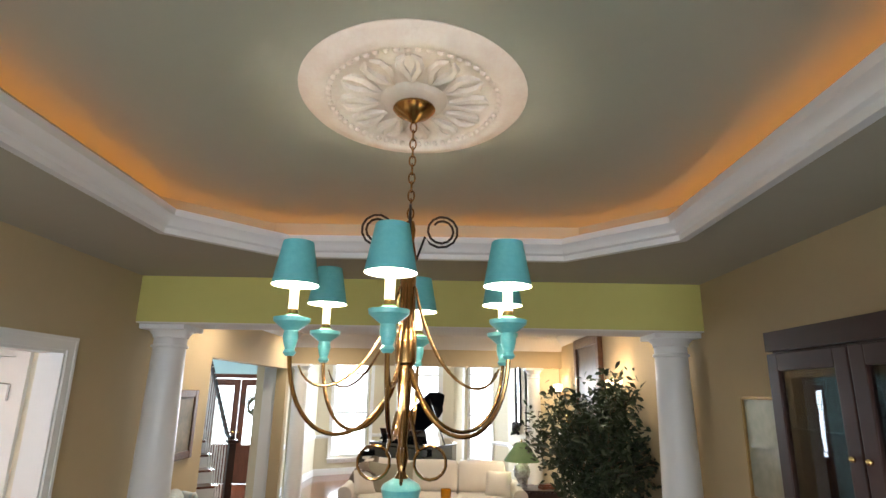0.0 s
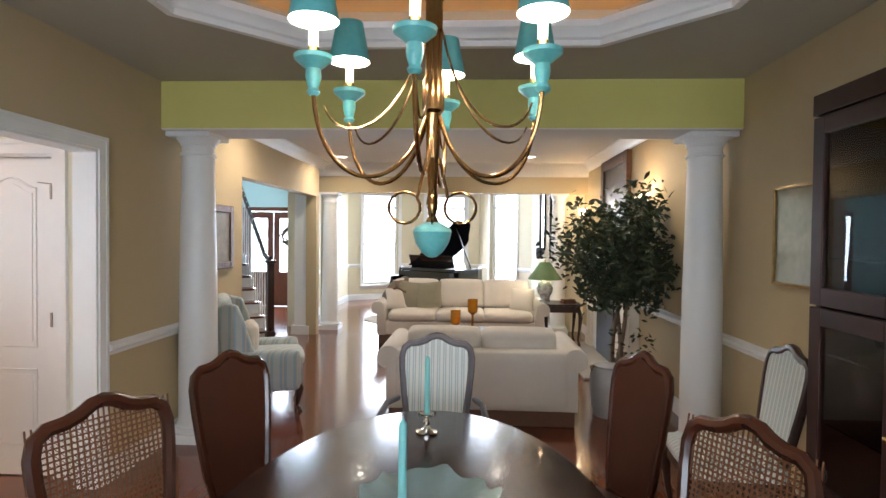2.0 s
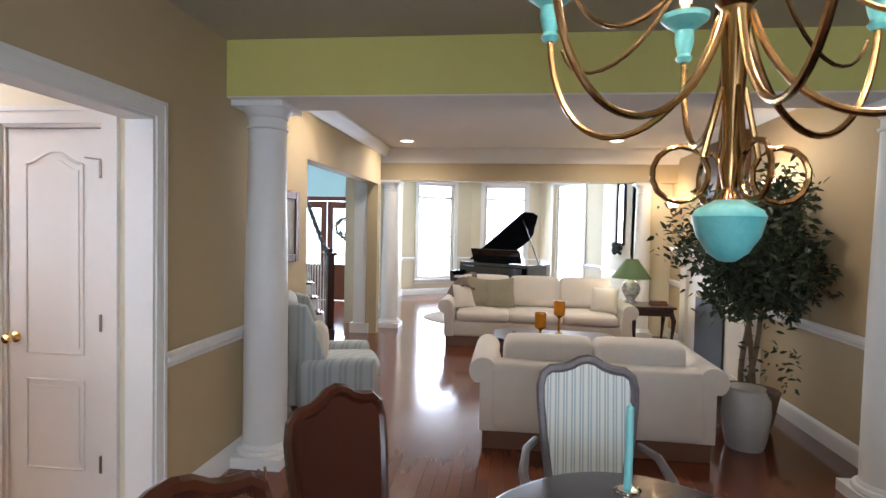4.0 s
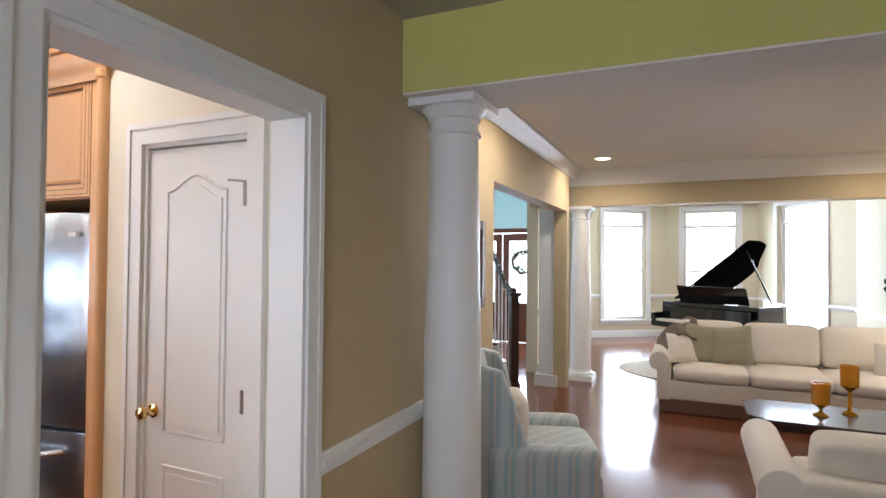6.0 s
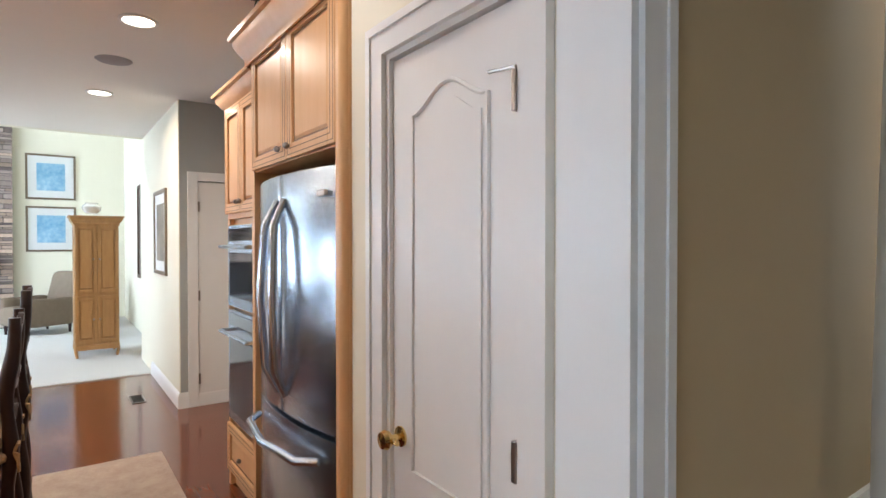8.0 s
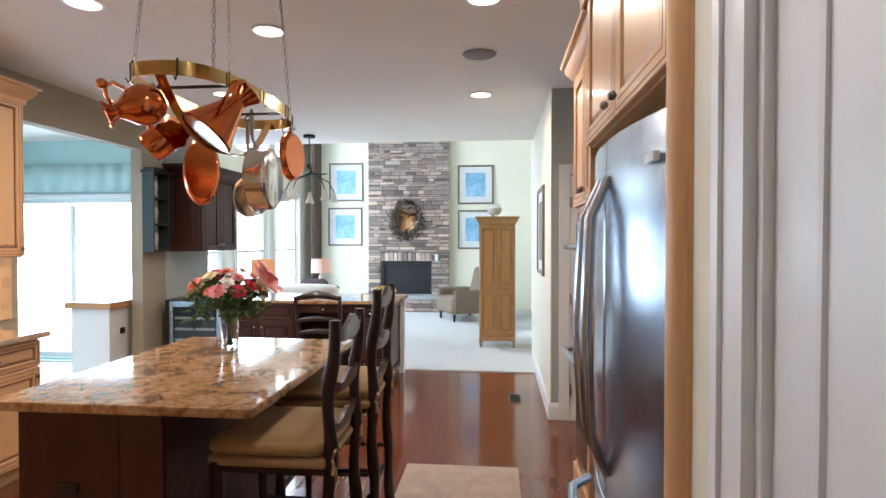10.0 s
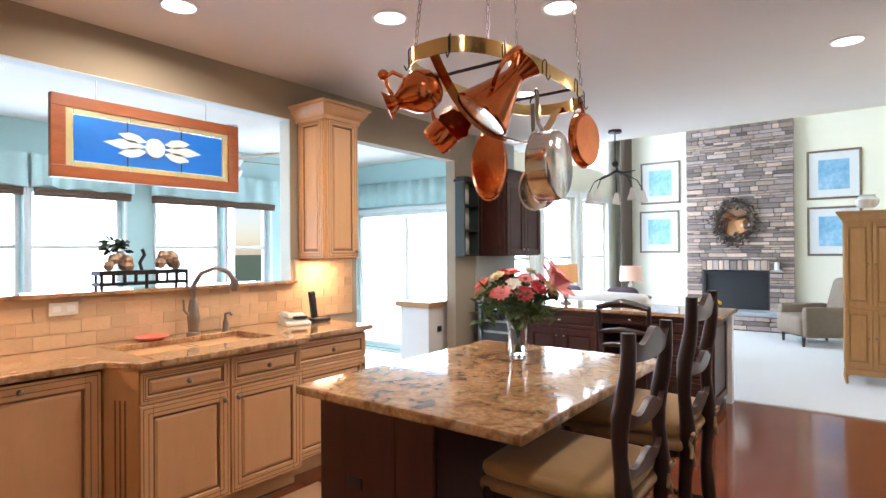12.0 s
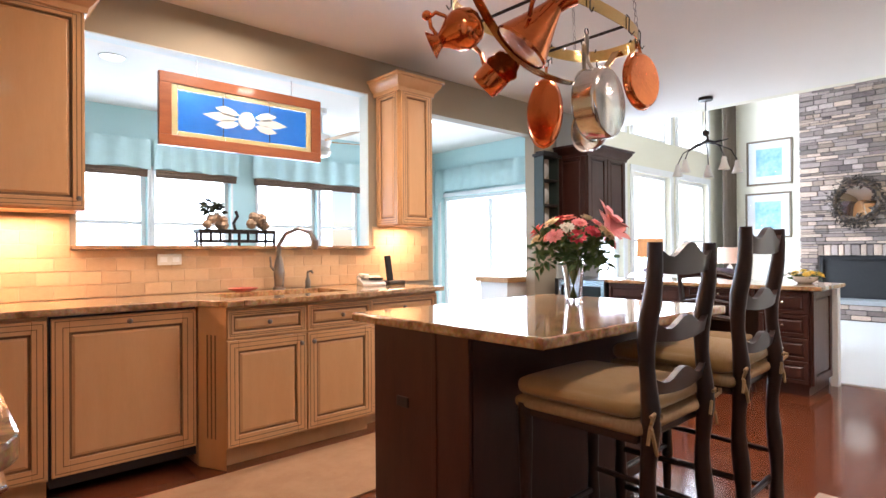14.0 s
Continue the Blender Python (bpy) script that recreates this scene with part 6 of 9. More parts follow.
YL, YS, YR = 1.20, 1.38, 1.30
base_unit(LX - 0.16, -2.66, YL, "glazed cream base cabinet at the counter's end", 0, 2)
dw = thing("dishwasher", pose(0, 0, 0), "built-in dishwasher behind a glazed cream cabinet panel", "dishwasher")
Mesh().box(-3.328, -2.665, KY0 + 0.003, YL - 0.03, 0.06, 0.868).make("body", DARKPL, dw)
front(dw, south(-2.672, YL, 0.115), 0.650, 0.745, "panel", rail=0.07, knob=(0.325, 0.71))
pil = thing("fluted_pilaster", pose(0, 0, 0), "angled cream cabinet filler with dark flutes", "cabinet trim")
Mesh().prism([(-3.332, KY0 + 0.003), (-3.332, YL), (-3.415, YS), (-3.415, KY0 + 0.003)][::-1], 0.0, 0.872).make("body", CABW, pil)
d = Vector((-0.083, 0.18, 0)).normalized()
fm = Matrix.Translation((-3.332, YL, 0)) @ Matrix(((d.x, -d.y, 0, 0), (d.y, d.x, 0, 0), (0, 0, 1, 0), (0, 0, 0, 1)))
for i in range(3):
    Mesh().at(fm).box(0.062 + i * 0.028, 0.071 + i * 0.028, -0.002, 0.006, 0.16, 0.72).at(Matrix.Identity(4)).make("flute", GLAZE, pil)
base_unit(-3.418, -4.37, YS, "glazed cream sink cabinet with two doors", 2, 2)
base_unit(-4.373, -5.0, YR, "glazed cream drawer cabinet at the counter's end", 1, 1)

ctr = thing("sink_counter", pose(0, 0, 0), "gold and brown polished granite counter with a sink cut-out", "countertop")
Mesh().prism([(LX - 0.15, KY0 + 0.004), (LX - 0.15, YL + 0.03), (-3.325, YL + 0.03), (-3.41, YS + 0.035), (-3.50, YS + 0.04), (-3.50, KY0 + 0.004)][::-1], 0.874, 0.908).prism([(-4.30, KY0 + 0.004), (-4.30, YS + 0.04), (-4.40, YS + 0.035), (-4.43, YR + 0.035), (-5.04, YR + 0.035), (-5.04, KY0 + 0.004)][::-1], 0.874, 0.908).box(-4.30, -3.50, 1.20, YS + 0.04, 0.874, 0.908).box(-4.30, -3.50, KY0 + 0.004, 0.80, 0.874, 0.908).make("slab", GRANITE, ctr, bevel=0.006)
sink = thing("kitchen_sink", pose(0, 0, 0), "undermounted double bowl stainless steel sink", "sink")
for a, b in ((-4.29, -3.93), (-3.90, -3.51)):
    Mesh().box(a, b, 0.81, 0.825, 0.70, 0.872).box(a, b, 1.175, 1.19, 0.70, 0.872).box(a, a + 0.015, 0.825, 1.175, 0.70, 0.872).box(b - 0.015, b, 0.825, 1.175, 0.70, 0.872).box(a, b, 0.81, 1.19, 0.69, 0.70).make("bowl", STEEL, sink)
fa = thing("faucet", pose(-4.03, 0.74, 0.908) @ Matrix.Diagonal((1.3, 1.3, 1.14, 1)), "tall arched pewter kitchen faucet with a side lever", "faucet")
Mesh().lathe([(0.032, 0), (0.032, 0.012), (0.024, 0.02), (0.026, 0.06), (0.03, 0.10), (0.022, 0.17), (0.014, 0.20)], 20).make("body", PEWTER, fa, smooth=True)
Mesh().tube([(0, 0, 0.19), (0.0, 0.0, 0.27), (-0.03, 0.02, 0.34), (-0.08, 0.065, 0.37), (-0.125, 0.11, 0.345), (-0.14, 0.13, 0.29)], [0.012, 0.012, 0.012, 0.012, 0.014, 0.016], 10).make("spout", PEWTER, fa, smooth=True)
Mesh().lathe([(0.014, 0), (0.021, 0.03), (0.02, 0.06)], 14).make("spray_head", PEWTER, fa, smooth=True).matrix_local = pose(-0.14, 0.13, 0.24)
Mesh().tube([(0.02, 0, 0.11), (0.05, 0.01, 0.14), (0.055, 0.012, 0.20)], [0.008, 0.007, 0.005], 8).make("lever", PEWTER, fa, smooth=True)
so = thing("soap_dispenser", pose(-4.24, 0.76, 0.908), "small pewter soap dispenser beside the faucet", "soap dispenser")
Mesh().lathe([(0.022, 0), (0.018, 0.02), (0.02, 0.05), (0.010, 0.08), (0.008, 0.12)], 14).make("body", PEWTER, so, smooth=True)
Mesh().tube([(0, 0, 0.115), (0, 0.05, 0.125), (0, 0.07, 0.11)], 0.007, 8).make("nozzle", PEWTER, so, smooth=True)
di = Mesh().lathe([(0.04, 0), (0.085, 0.012), (0.095, 0.022), (0.08, 0.016), (0.0001, 0.008)], 24).make("sponge_dish", PET["coral"], smooth=True)
di.matrix_world = pose(-3.78, 0.73, 0.908)
tagged(di, "small orange dish behind the sink", "dish")
ph = thing("telephone", pose(-4.72, 0.86, 0.908, 0, 0, 160), "pale desk telephone with a handset on the counter", "telephone")
Mesh().add([(-0.09, -0.1, 0), (0.09, -0.1, 0), (0.09, 0.1, 0), (-0.09, 0.1, 0), (-0.09, -0.1, 0.02), (0.09, -0.1, 0.02), (0.09, 0.1, 0.075), (-0.09, 0.1, 0.075)], [(3, 2, 1, 0), (4, 5, 6, 7), (0, 1, 5, 4), (1, 2, 6, 5), (2, 3, 7, 6), (3, 0, 4, 7)]).make("base", PLASTIC, ph, bevel=0.008)
Mesh().box(-0.08, -0.035, -0.09, 0.09, 0.055, 0.09).make("handset", PLASTIC, ph, bevel=0.012)
Mesh().box(-0.02, 0.075, -0.06, 0.02, 0.045, 0.06).make("keypad", DARKPL, ph)
cp = thing("cordless_phone", pose(-4.92, 0.86, 0.908), "black cordless phone standing in its charger", "telephone")
Mesh().box(-0.08, 0.08, -0.07, 0.07, 0, 0.03).make("charger", DARKPL, cp, bevel=0.01)
Mesh().at(pose(0.02, 0, 0.03, 0, 8)).box(-0.025, 0.025, -0.015, 0.015, 0, 0.20).at(Matrix.Identity(4)).make("handset", DARKPL, cp, bevel=0.01)
ou = thing("outlet_plate", pose(-3.35, KY0 + 0.018, 1.125), "cream wall outlet plate on the tile backsplash", "outlet")
Mesh().box(-0.07, 0.07, 0, 0.008, -0.035, 0.035).make("plate", PLASTIC, ou, bevel=0.003)
for x in (-0.035, 0.035):
    Mesh().box(x - 0.02, x + 0.02, 0.008, 0.011, -0.016, 0.016).make("socket", WHITE, ou)
ou2 = thing("switch_plate", pose(-2.43, KY0 + 0.018, 1.13), "cream light switch plate on the tile backsplash", "switch")
Mesh().box(-0.06, 0.06, 0, 0.008, -0.06, 0.06).make("plate", PLASTIC, ou2, bevel=0.003)
Mesh().box(-0.02, 0.02, 0.008, 0.014, -0.03, 0.03).make("rocker", WHITE, ou2)

# ledge of the pass-through
lg = Mesh().box(-4.90, -2.83, KY0 - 0.16, KY0 + 0.05, 1.187, 1.212).make("pass_through_ledge", GRANITE, bevel=0.005)
tagged(lg, "granite ledge of the kitchen pass-through", "ledge")
PASS = mat("pale_aqua_jamb_paint", (0.66, 0.74, 0.72), 0.6, second=(0.62, 0.70, 0.68), scale=4, amount=0.5)
setting(Mesh().box(-4.872, -4.864, KY0 - 0.118, KY0 - 0.002, 1.212, 2.452).box(-2.866, -2.858, KY0 - 0.118, KY0 - 0.002, 1.212, 2.452).box(-4.864, -2.866, KY0 - 0.118, KY0 - 0.002, 2.444, 2.452).make("trim_pass_through", PASS))


# wall cabinets by the pass-through
def wall_unit(x0, x1, label, n, z0=1.37, z1=2.46, end=None):
    c = thing("wall_cabinet", pose(0, 0, 0), label, "cabinet", "cream wall cabinets")
    yf = KY0 + 0.33
    Mesh().box(x0, x1, KY0 + 0.003, yf - 0.021, z0, z1).make("body", CABW, c)
    w = (x0 - x1) / n
    for i in range(n):
        front(c, south(x0 - i * w - 0.003, yf, z0 + 0.01), w - 0.006, z1 - z0 - 0.03, "door", rail=0.055, knob=(w - 0.035, 0.05))
    if end == "east":
        front(c, Matrix(((0, -1, 0, x0 + 0.019), (1, 0, 0, KY0 + 0.02), (0, 0, 1, z0 + 0.01), (0, 0, 0, 1))), 0.28, z1 - z0 - 0.03, "end_panel", rail=0.05)
    x0 = x0 + (0.02 if end == "east" else 0)
    cab_crown(Mesh(), [(x1, KY0 + 0.003, z1 + 0.05), (x1, yf, z1 + 0.05), (x0, yf, z1 + 0.05), (x0, KY0 + 0.003, z1 + 0.05)][::1], CABW).make("crown", CABW, c, smooth=True)
    Mesh().box(x0 - 0.01, x1 + 0.01, KY0 + 0.01, yf - 0.01, z1 + 0.0, z1 + 0.02).make("top", CABW, c)
    return c


wall_unit(-4.95, -5.27, "narrow glazed cream wall cabinet with crown moulding", 1, end="east")
wall_unit(LX - 0.16, -2.855, "glazed cream wall cabinet over the counter", 2, z0=1.39)
lamp("under_cabinet_light_west", "AREA", look((-5.1, 0.78, 1.362), (-5.1, 0.78, 0)), 8, (1, 0.62, 0.34), 0.25, 0.1)
lamp("under_cabinet_light_east", "AREA", look((-2.3, 0.78, 1.362), (-2.3, 0.74, 0)), 19, (1, 0.62, 0.34), 0.9, 0.1)


# ---- pantry door, fridge and ovens ----
def pantry_door():
    d = tagged(thing("door_pantry", pose(-2.517, KY1 + 0.012, 0.008), "white two-panel arched pantry door, closed", "door"), kind="structure")
    w, h = 0.582, 2.014
    Mesh().box(0, w, 0, 0.035, 0, h).make("door_leaf", WHITE, d, bevel=0.002)

    def outline(z0, z1, arch):
        pts = [(0.125, z0), (w - 0.125, z0), (w - 0.125, z1)]
        if arch:
            pts += [(w - 0.125 - (w - 0.25) * t, z1 + 0.065 * math.sin(math.pi * t) ** 2) for t in (i / 16 for i in range(1, 16))]
        return pts + [(0.125, z1)]
    for z0, z1, arch in ((0.82, 1.83, True), (0.20, 0.68, False)):
        o = outline(z0, z1, arch)
        Mesh().tube([(x, -0.001, z) for x, z in o], 0.007, 6, True).make("panel_moulding", WHITE, d, smooth=True)
        cx, cz = w / 2, (z0 + z1) / 2
        k = [(cx + (x - cx) * 0.86, cz + (z - cz) * (0.93 if arch else 0.86)) for x, z in o]
        n = len(k)
        Mesh().add([(x, -0.005, z) for x, z in k] + [(x, 0.004, z) for x, z in k], [tuple(range(n))] + [(i, (i + 1) % n, n + (i + 1) % n, n + i) for i in range(n)]).make("raised_panel", WHITE, d)
    Mesh().lathe([(0.03, 0), (0.03, 0.006), (0.011, 0.01), (0.011, 0.035), (0.024, 0.042), (0.029, 0.055), (0.024, 0.068), (0.0001, 0.073)], 20).make("door_knob", BRIGHTBRASS, d, "polished brass door knob", smooth=True).matrix_local = pose(0.06, 0, 0.90, 90)
    Mesh().tube([(0.06, -0.045, 0.90), (0.12, -0.05, 0.905)], [0.009, 0.007], 8).make("lever", BRIGHTBRASS, d, smooth=True)
    for z in (0.25, 1.0, 1.80):
        Mesh().box(w - 0.008, w + 0.006, -0.036, 0.0, z - 0.045, z + 0.045).make("hinge", PEWTER, d, bevel=0.002)
    Mesh().tube([(w - 0.09, -0.03, 1.86), (w - 0.0, -0.03, 1.85)], 0.004, 6).make("door_stop", PEWTER, d, smooth=True)


pantry_door()

FX0, FX1 = -2.90, -3.82
sur = thing("fridge_surround", pose(0, 0, 0), "glazed maple refrigerator surround with upper cabinets", "cabinet")
Mesh().box(-2.757, -2.868, KY1 - 0.01, KY1 + 0.1, 0, 2.42).box(-2.805, -2.868, KY1 + 0.1, 5.19, 0, 2.42).make("side_panel", CABW, sur, bevel=0.003)
Mesh().box(-3.86, -3.90, KY1 + 0.005, 5.19, 0, 2.42).make("inner_panel", CABW, sur)
Mesh().box(-2.868, -3.86, KY1 + 0.012, 5.19, 1.83, 2.42).make("body", CABW, sur)


def north(x, y, z):
    """The pose of a front on the fridge wall: facing -y."""
    return Matrix.Translation((x, y, z))


for i in range(2):
    front(sur, north(-3.855 + i * 0.493, KY1 - 0.01, 1.835), 0.488, 0.57, "door", rail=0.06, knob=(0.42 if i == 0 else 0.04, 0.05))
cab_crown(Mesh(), [(-2.76, KY1 - 0.002, 2.47), (-2.76, KY1 - 0.015, 2.47), (-3.90, KY1 - 0.015, 2.47), (-3.90, 5.19, 2.47)], CABW, 1.2).make("crown", CABW, sur, smooth=True)
Mesh().box(-2.81, -3.89, KY1 + 0.0, 5.19, 2.42, 2.455).make("top", CABW, sur)
Mesh().lathe([(0.026, 0.0), (0.026, 2.36), (0.034, 2.37), (0.034, 2.40), (0.026, 2.41)], 16, -2.785, KY1 - 0.012).make("turned_post", CABW, sur, smooth=True)


def fridge():
    f = thing("refrigerator", pose(0, 0, 0), "stainless steel french-door refrigerator with a bottom freezer", "refrigerator")
    Mesh().box(FX0, FX1, KY1 + 0.06, 5.15, 0.03, 1.75).make("body", mat("dark_steel_side", (0.16, 0.15, 0.14), 0.35, metal=0.7, second=(0.12, 0.11, 0.1), scale=9, amount=0.5), f, bevel=0.006)

    def curved(x0, x1, z0, z1, name, bow0, bow1):
        n, vs, fs = 10, [], []
        for i in range(n + 1):
            t = i / n
            x = x0 + (x1 - x0) * t
            u = (x - (FX0 + FX1) / 2) / abs(FX0 - FX1) * 2
            y = KY1 + 0.02 - 0.055 * (1 - u * u)
            vs += [(x, y, z0), (x, y, z1), (x, KY1 + 0.058, z0), (x, KY1 + 0.058, z1)]
        for i in range(n):
            a = 4 * i
            fs += [(a, a + 4, a + 5, a + 1), (a + 2, a + 3, a + 7, a + 6), (a + 1, a + 5, a + 7, a + 3), (a, a + 2, a + 6, a + 4)]
        fs += [(0, 1, 3, 2), (4 * n, 4 * n + 2, 4 * n + 3, 4 * n + 1)]
        return Mesh().add(vs, fs).make(name, STEEL, f, bevel=0.006, smooth=True)
    xm = (FX0 + FX1) / 2
    for a, b, k in ((FX0, xm + 0.004, 1), (xm - 0.004, FX1, -1)):
        door = curved(a, b, 0.765, 1.765, "door", 0, 0)
        x = xm + k * 0.045
        Mesh().tube([(x, KY1 - 0.035, 0.84), (x + k * 0.012, KY1 - 0.085, 0.95), (x + k * 0.03, KY1 - 0.10, 1.25), (x + k * 0.012, KY1 - 0.085, 1.55), (x, KY1 - 0.035, 1.66)], [0.013, 0.017, 0.018, 0.017, 0.013], 12).make("handle", STEEL, door, smooth=True)
    dr = curved(FX0, FX1, 0.09, 0.745, "freezer_drawer", 0, 0)
    Mesh().tube([(FX0 - 0.1, KY1 - 0.02, 0.66), (FX0 - 0.17, KY1 - 0.085, 0.655), (xm, KY1 - 0.12, 0.65), (FX1 + 0.17, KY1 - 0.085, 0.655), (FX1 + 0.1, KY1 - 0.02, 0.66)], 0.016, 12).make("handle", STEEL, dr, smooth=True)
    Mesh().box(FX0 - 0.12, FX0 - 0.05, KY1 - 0.016, KY1 - 0.002, 1.655, 1.675).make("badge", PLASTIC, f, "small pale badge")
    Mesh().box(FX0, FX1, KY1 + 0.04, KY1 + 0.1, 0.0, 0.085).make("kick_grille", DARKPL, f)


fridge()

ov = thing("oven_tower", pose(0, 0, 0), "glazed cream oven tower with stainless built-in ovens", "cabinet")
OX = -4.58
Mesh().box(-3.905, OX, KY1 + 0.06, 5.19, 1.62, 2.30).box(-3.905, -3.93, KY1 + 0.06, 5.19, 0, 1.62).box(OX, OX + 0.03, KY1 + 0.06, 5.19, 0, 1.62).box(-3.93, OX + 0.03, KY1 + 0.09, 5.19, 0, 1.62).make("body", CABW, ov)
for i in range(2):
    front(ov, north(OX + 0.005 + i * 0.335, KY1 + 0.04, 1.65), 0.33, 0.63, "door", knob=(0.30 if i == 0 else 0.03, 0.06))
cab_crown(Mesh(), [(-3.90, KY1 + 0.06, 2.34), (OX, KY1 + 0.06, 2.34), (OX, 5.19, 2.34)], CABW).make("crown", CABW, ov, smooth=True)
Mesh().box(-3.91, OX + 0.005, KY1 + 0.07, 5.19, 2.30, 2.33).make("top", CABW, ov)
for z0, z1, nm in ((1.10, 1.58, "microwave"), (0.42, 1.08, "oven")):
    Mesh().box(-3.935, OX + 0.035, KY1 + 0.05, KY1 + 0.088, z0, z1).make(nm + "_face", STEEL, ov, bevel=0.004)
    Mesh().box(-3.99, OX + 0.09, KY1 + 0.044, KY1 + 0.052, z0 + 0.06, z1 - 0.16).make(nm + "_window", DARKGLASS, ov)
    Mesh().box(-3.97, OX + 0.07, KY1 + 0.044, KY1 + 0.052, z1 - 0.09, z1 - 0.02).make(nm + "_display", DARKGLASS, ov)
    Mesh().tube([(-3.97, KY1 + 0.05, z1 - 0.125), (-3.97, KY1 - 0.005, z1 - 0.125), (OX + 0.07, KY1 - 0.005, z1 - 0.125), (OX + 0.07, KY1 + 0.05, z1 - 0.125)], 0.011, 10).make("handle", STEEL, ov, smooth=True)
front(ov, north(OX + 0.03, KY1 + 0.04, 0.11), 0.62, 0.28, "drawer", knob=(0.31, 0.14))

gar = thing("greenery_garland", pose(-3.40, 4.70, 2.455) @ Matrix.Diagonal((1.2, 1.0, 1.3, 1)), "dark trailing greenery on top of the cabinets", "plant")
g = Mesh()
rnd = random.Random(6)
for i in range(620):
    leaf(g, Vector((rnd.uniform(-0.45, 0.35), rnd.uniform(-0.12, 0.22), rnd.uniform(0.02, 0.24))), rnd, 0.06)
g.make("leaves", LEAF, gar)
Mesh().tube([(-0.45, 0.05, 0.02), (-0.2, 0.0, 0.10), (0.05, 0.06, 0.05), (0.3, 0.02, 0.09)], 0.008, 6).make("vine", BARK, gar, smooth=True)

# ---- island ----
isl = thing("kitchen_island", pose(0, 0, 0), "dark cherry island cabinet with a panelled end", "kitchen island")
Mesh().box(-3.64, -4.84, 2.44, 3.00, 0.09, 0.872).box(-3.68, -4.80, 2.48, 2.96, 0, 0.09).make("body", CHERRY, isl)
east = Matrix(((0, -1, 0, -3.619), (1, 0, 0, 2.445), (0, 0, 1, 0.10), (0, 0, 0, 1)))
Mesh().at(east).box(0, 0.55, 0.004, 0.018, 0, 0.77).box(0.36, 0.385, 0.0, 0.004, 0, 0.77).at(Matrix.Identity(4)).make("end_panel", CHERRY, isl, bevel=0.002)
Mesh().box(-3.622, -3.615, 2.60, 2.67, 0.56, 0.60).make("outlet", DARKPL, isl, bevel=0.003)
for i in range(2):
    front(isl, Matrix(((1, 0, 0, -4.83 + i * 0.6), (0, 1, 0, 2.419), (0, 0, 1, 0.10), (0, 0, 0, 1))), 0.59, 0.77, "door", CHERRY, glaze=False, knob=(0.5, 0.6))
it = Mesh().box(-3.56, -4.90, 2.37, 3.36, 0.876, 0.912).make("island_counter", GRANITE, bevel=0.008)
tagged(it, "polished gold and brown granite island top", "countertop")


def stool(m):
    s = thing("counter_stool", m, "espresso ladder-back counter stool with a tied gold cushion", "stool", "counter stools at the island")
    for k in (-1, 1):
        Mesh().tube([(k * 0.18, -0.22 + 0.006 * math.sin(z * 17) - 0.02 * max(0, 0.3 - z) * 3 - max(0, z - 0.9) * 0.1, z) for z in (i * 0.0565 for i in range(21))], [0.024 + 0.003 * math.sin(i * 1.25) - 0.004 * (i == 20) for i in range(21)], 10).make("back_post", ESPRESSO, s, smooth=True)
        Mesh().lathe([(0.015, 0), (0.017, 0.1), (0.023, 0.2), (0.018, 0.3), (0.024, 0.5), (0.024, 0.62)], 12, k * 0.20, 0.19).make("front_leg", ESPRESSO, s, smooth=True)
    for z, h, w in ((0.735, 0.07, 0.175), (0.885, 0.075, 0.175), (1.085, 0.095, 0.185)):
        y = -0.205 - max(0, z - 0.62) * 0.06
        sl, n = Mesh(), 14
        vs = []
        for i in range(n + 1):
            t = i / n * 2 - 1
            bow = y - 0.012 * (1 - t * t)
            up = h * (0.55 + 0.45 * math.cos(t * 2.6) ** 2)
            for dy in (-0.009, 0.009):
                vs += [(t * w, bow + dy, z - h * 0.5 + 0.012 * t * t), (t * w, bow + dy - 0.01, z - h * 0.5 + up)]
        fs = []
        for i in range(n):
            a = 4 * i
            fs += [(a, a + 4, a + 5, a + 1), (a + 2, a + 3, a + 7, a + 6), (a + 1, a + 5, a + 7, a + 3), (a, a + 2, a + 6, a + 4)]
        fs += [(0, 1, 3, 2), (4 * n, 4 * n + 2, 4 * n + 3, 4 * n + 1)]
        sl.add(vs, fs).make("back_slat", ESPRESSO, s, smooth=True)
    Mesh().box(-0.205, 0.205, -0.20, 0.20, 0.575, 0.615).make("seat_frame", ESPRESSO, s, bevel=0.01)
    Mesh().cushion(-0.22, 0.22, -0.215, 0.225, 0.60, 0.64, 0.018, 0.004).make("rush_seat", RUSH, s, smooth=True)
    cu = Mesh().cushion(-0.215, 0.215, -0.20, 0.22, 0.64, 0.70, 0.028, 0.02).make("seat_cushion", GOLDW, s, smooth=True)
    for k in (-1, 1):
        for q in range(4):
            a = q * 1.3 + 0.5
            Mesh().tube([(k * 0.20, -0.235, 0.635), (k * 0.20 + 0.035 * math.cos(a), -0.25, 0.635 + 0.04 * math.sin(a)), (k * 0.20 + 0.05 * math.cos(a + 0.4), -0.25, 0.62 + 0.06 * math.sin(a + 0.4))], 0.0055, 6).make("cushion_tie", RUSH, cu, smooth=True)
    for z, pts in ((0.22, ((-0.2, 0.19), (0.2, 0.19))), (0.30, ((-0.2, 0.19), (-0.185, -0.2))), (0.30, ((0.2, 0.19), (0.185, -0.2))), (0.20, ((-0.185, -0.205), (0.185, -0.205))), (0.16, ((-0.2, 0.19), (-0.185, -0.2))), (0.16, ((0.2, 0.19), (0.185, -0.2)))):
        Mesh().tube([(*pts[0], z), (*pts[1], z)], 0.011, 8).make("stretcher", ESPRESSO, s, smooth=True)
    return s


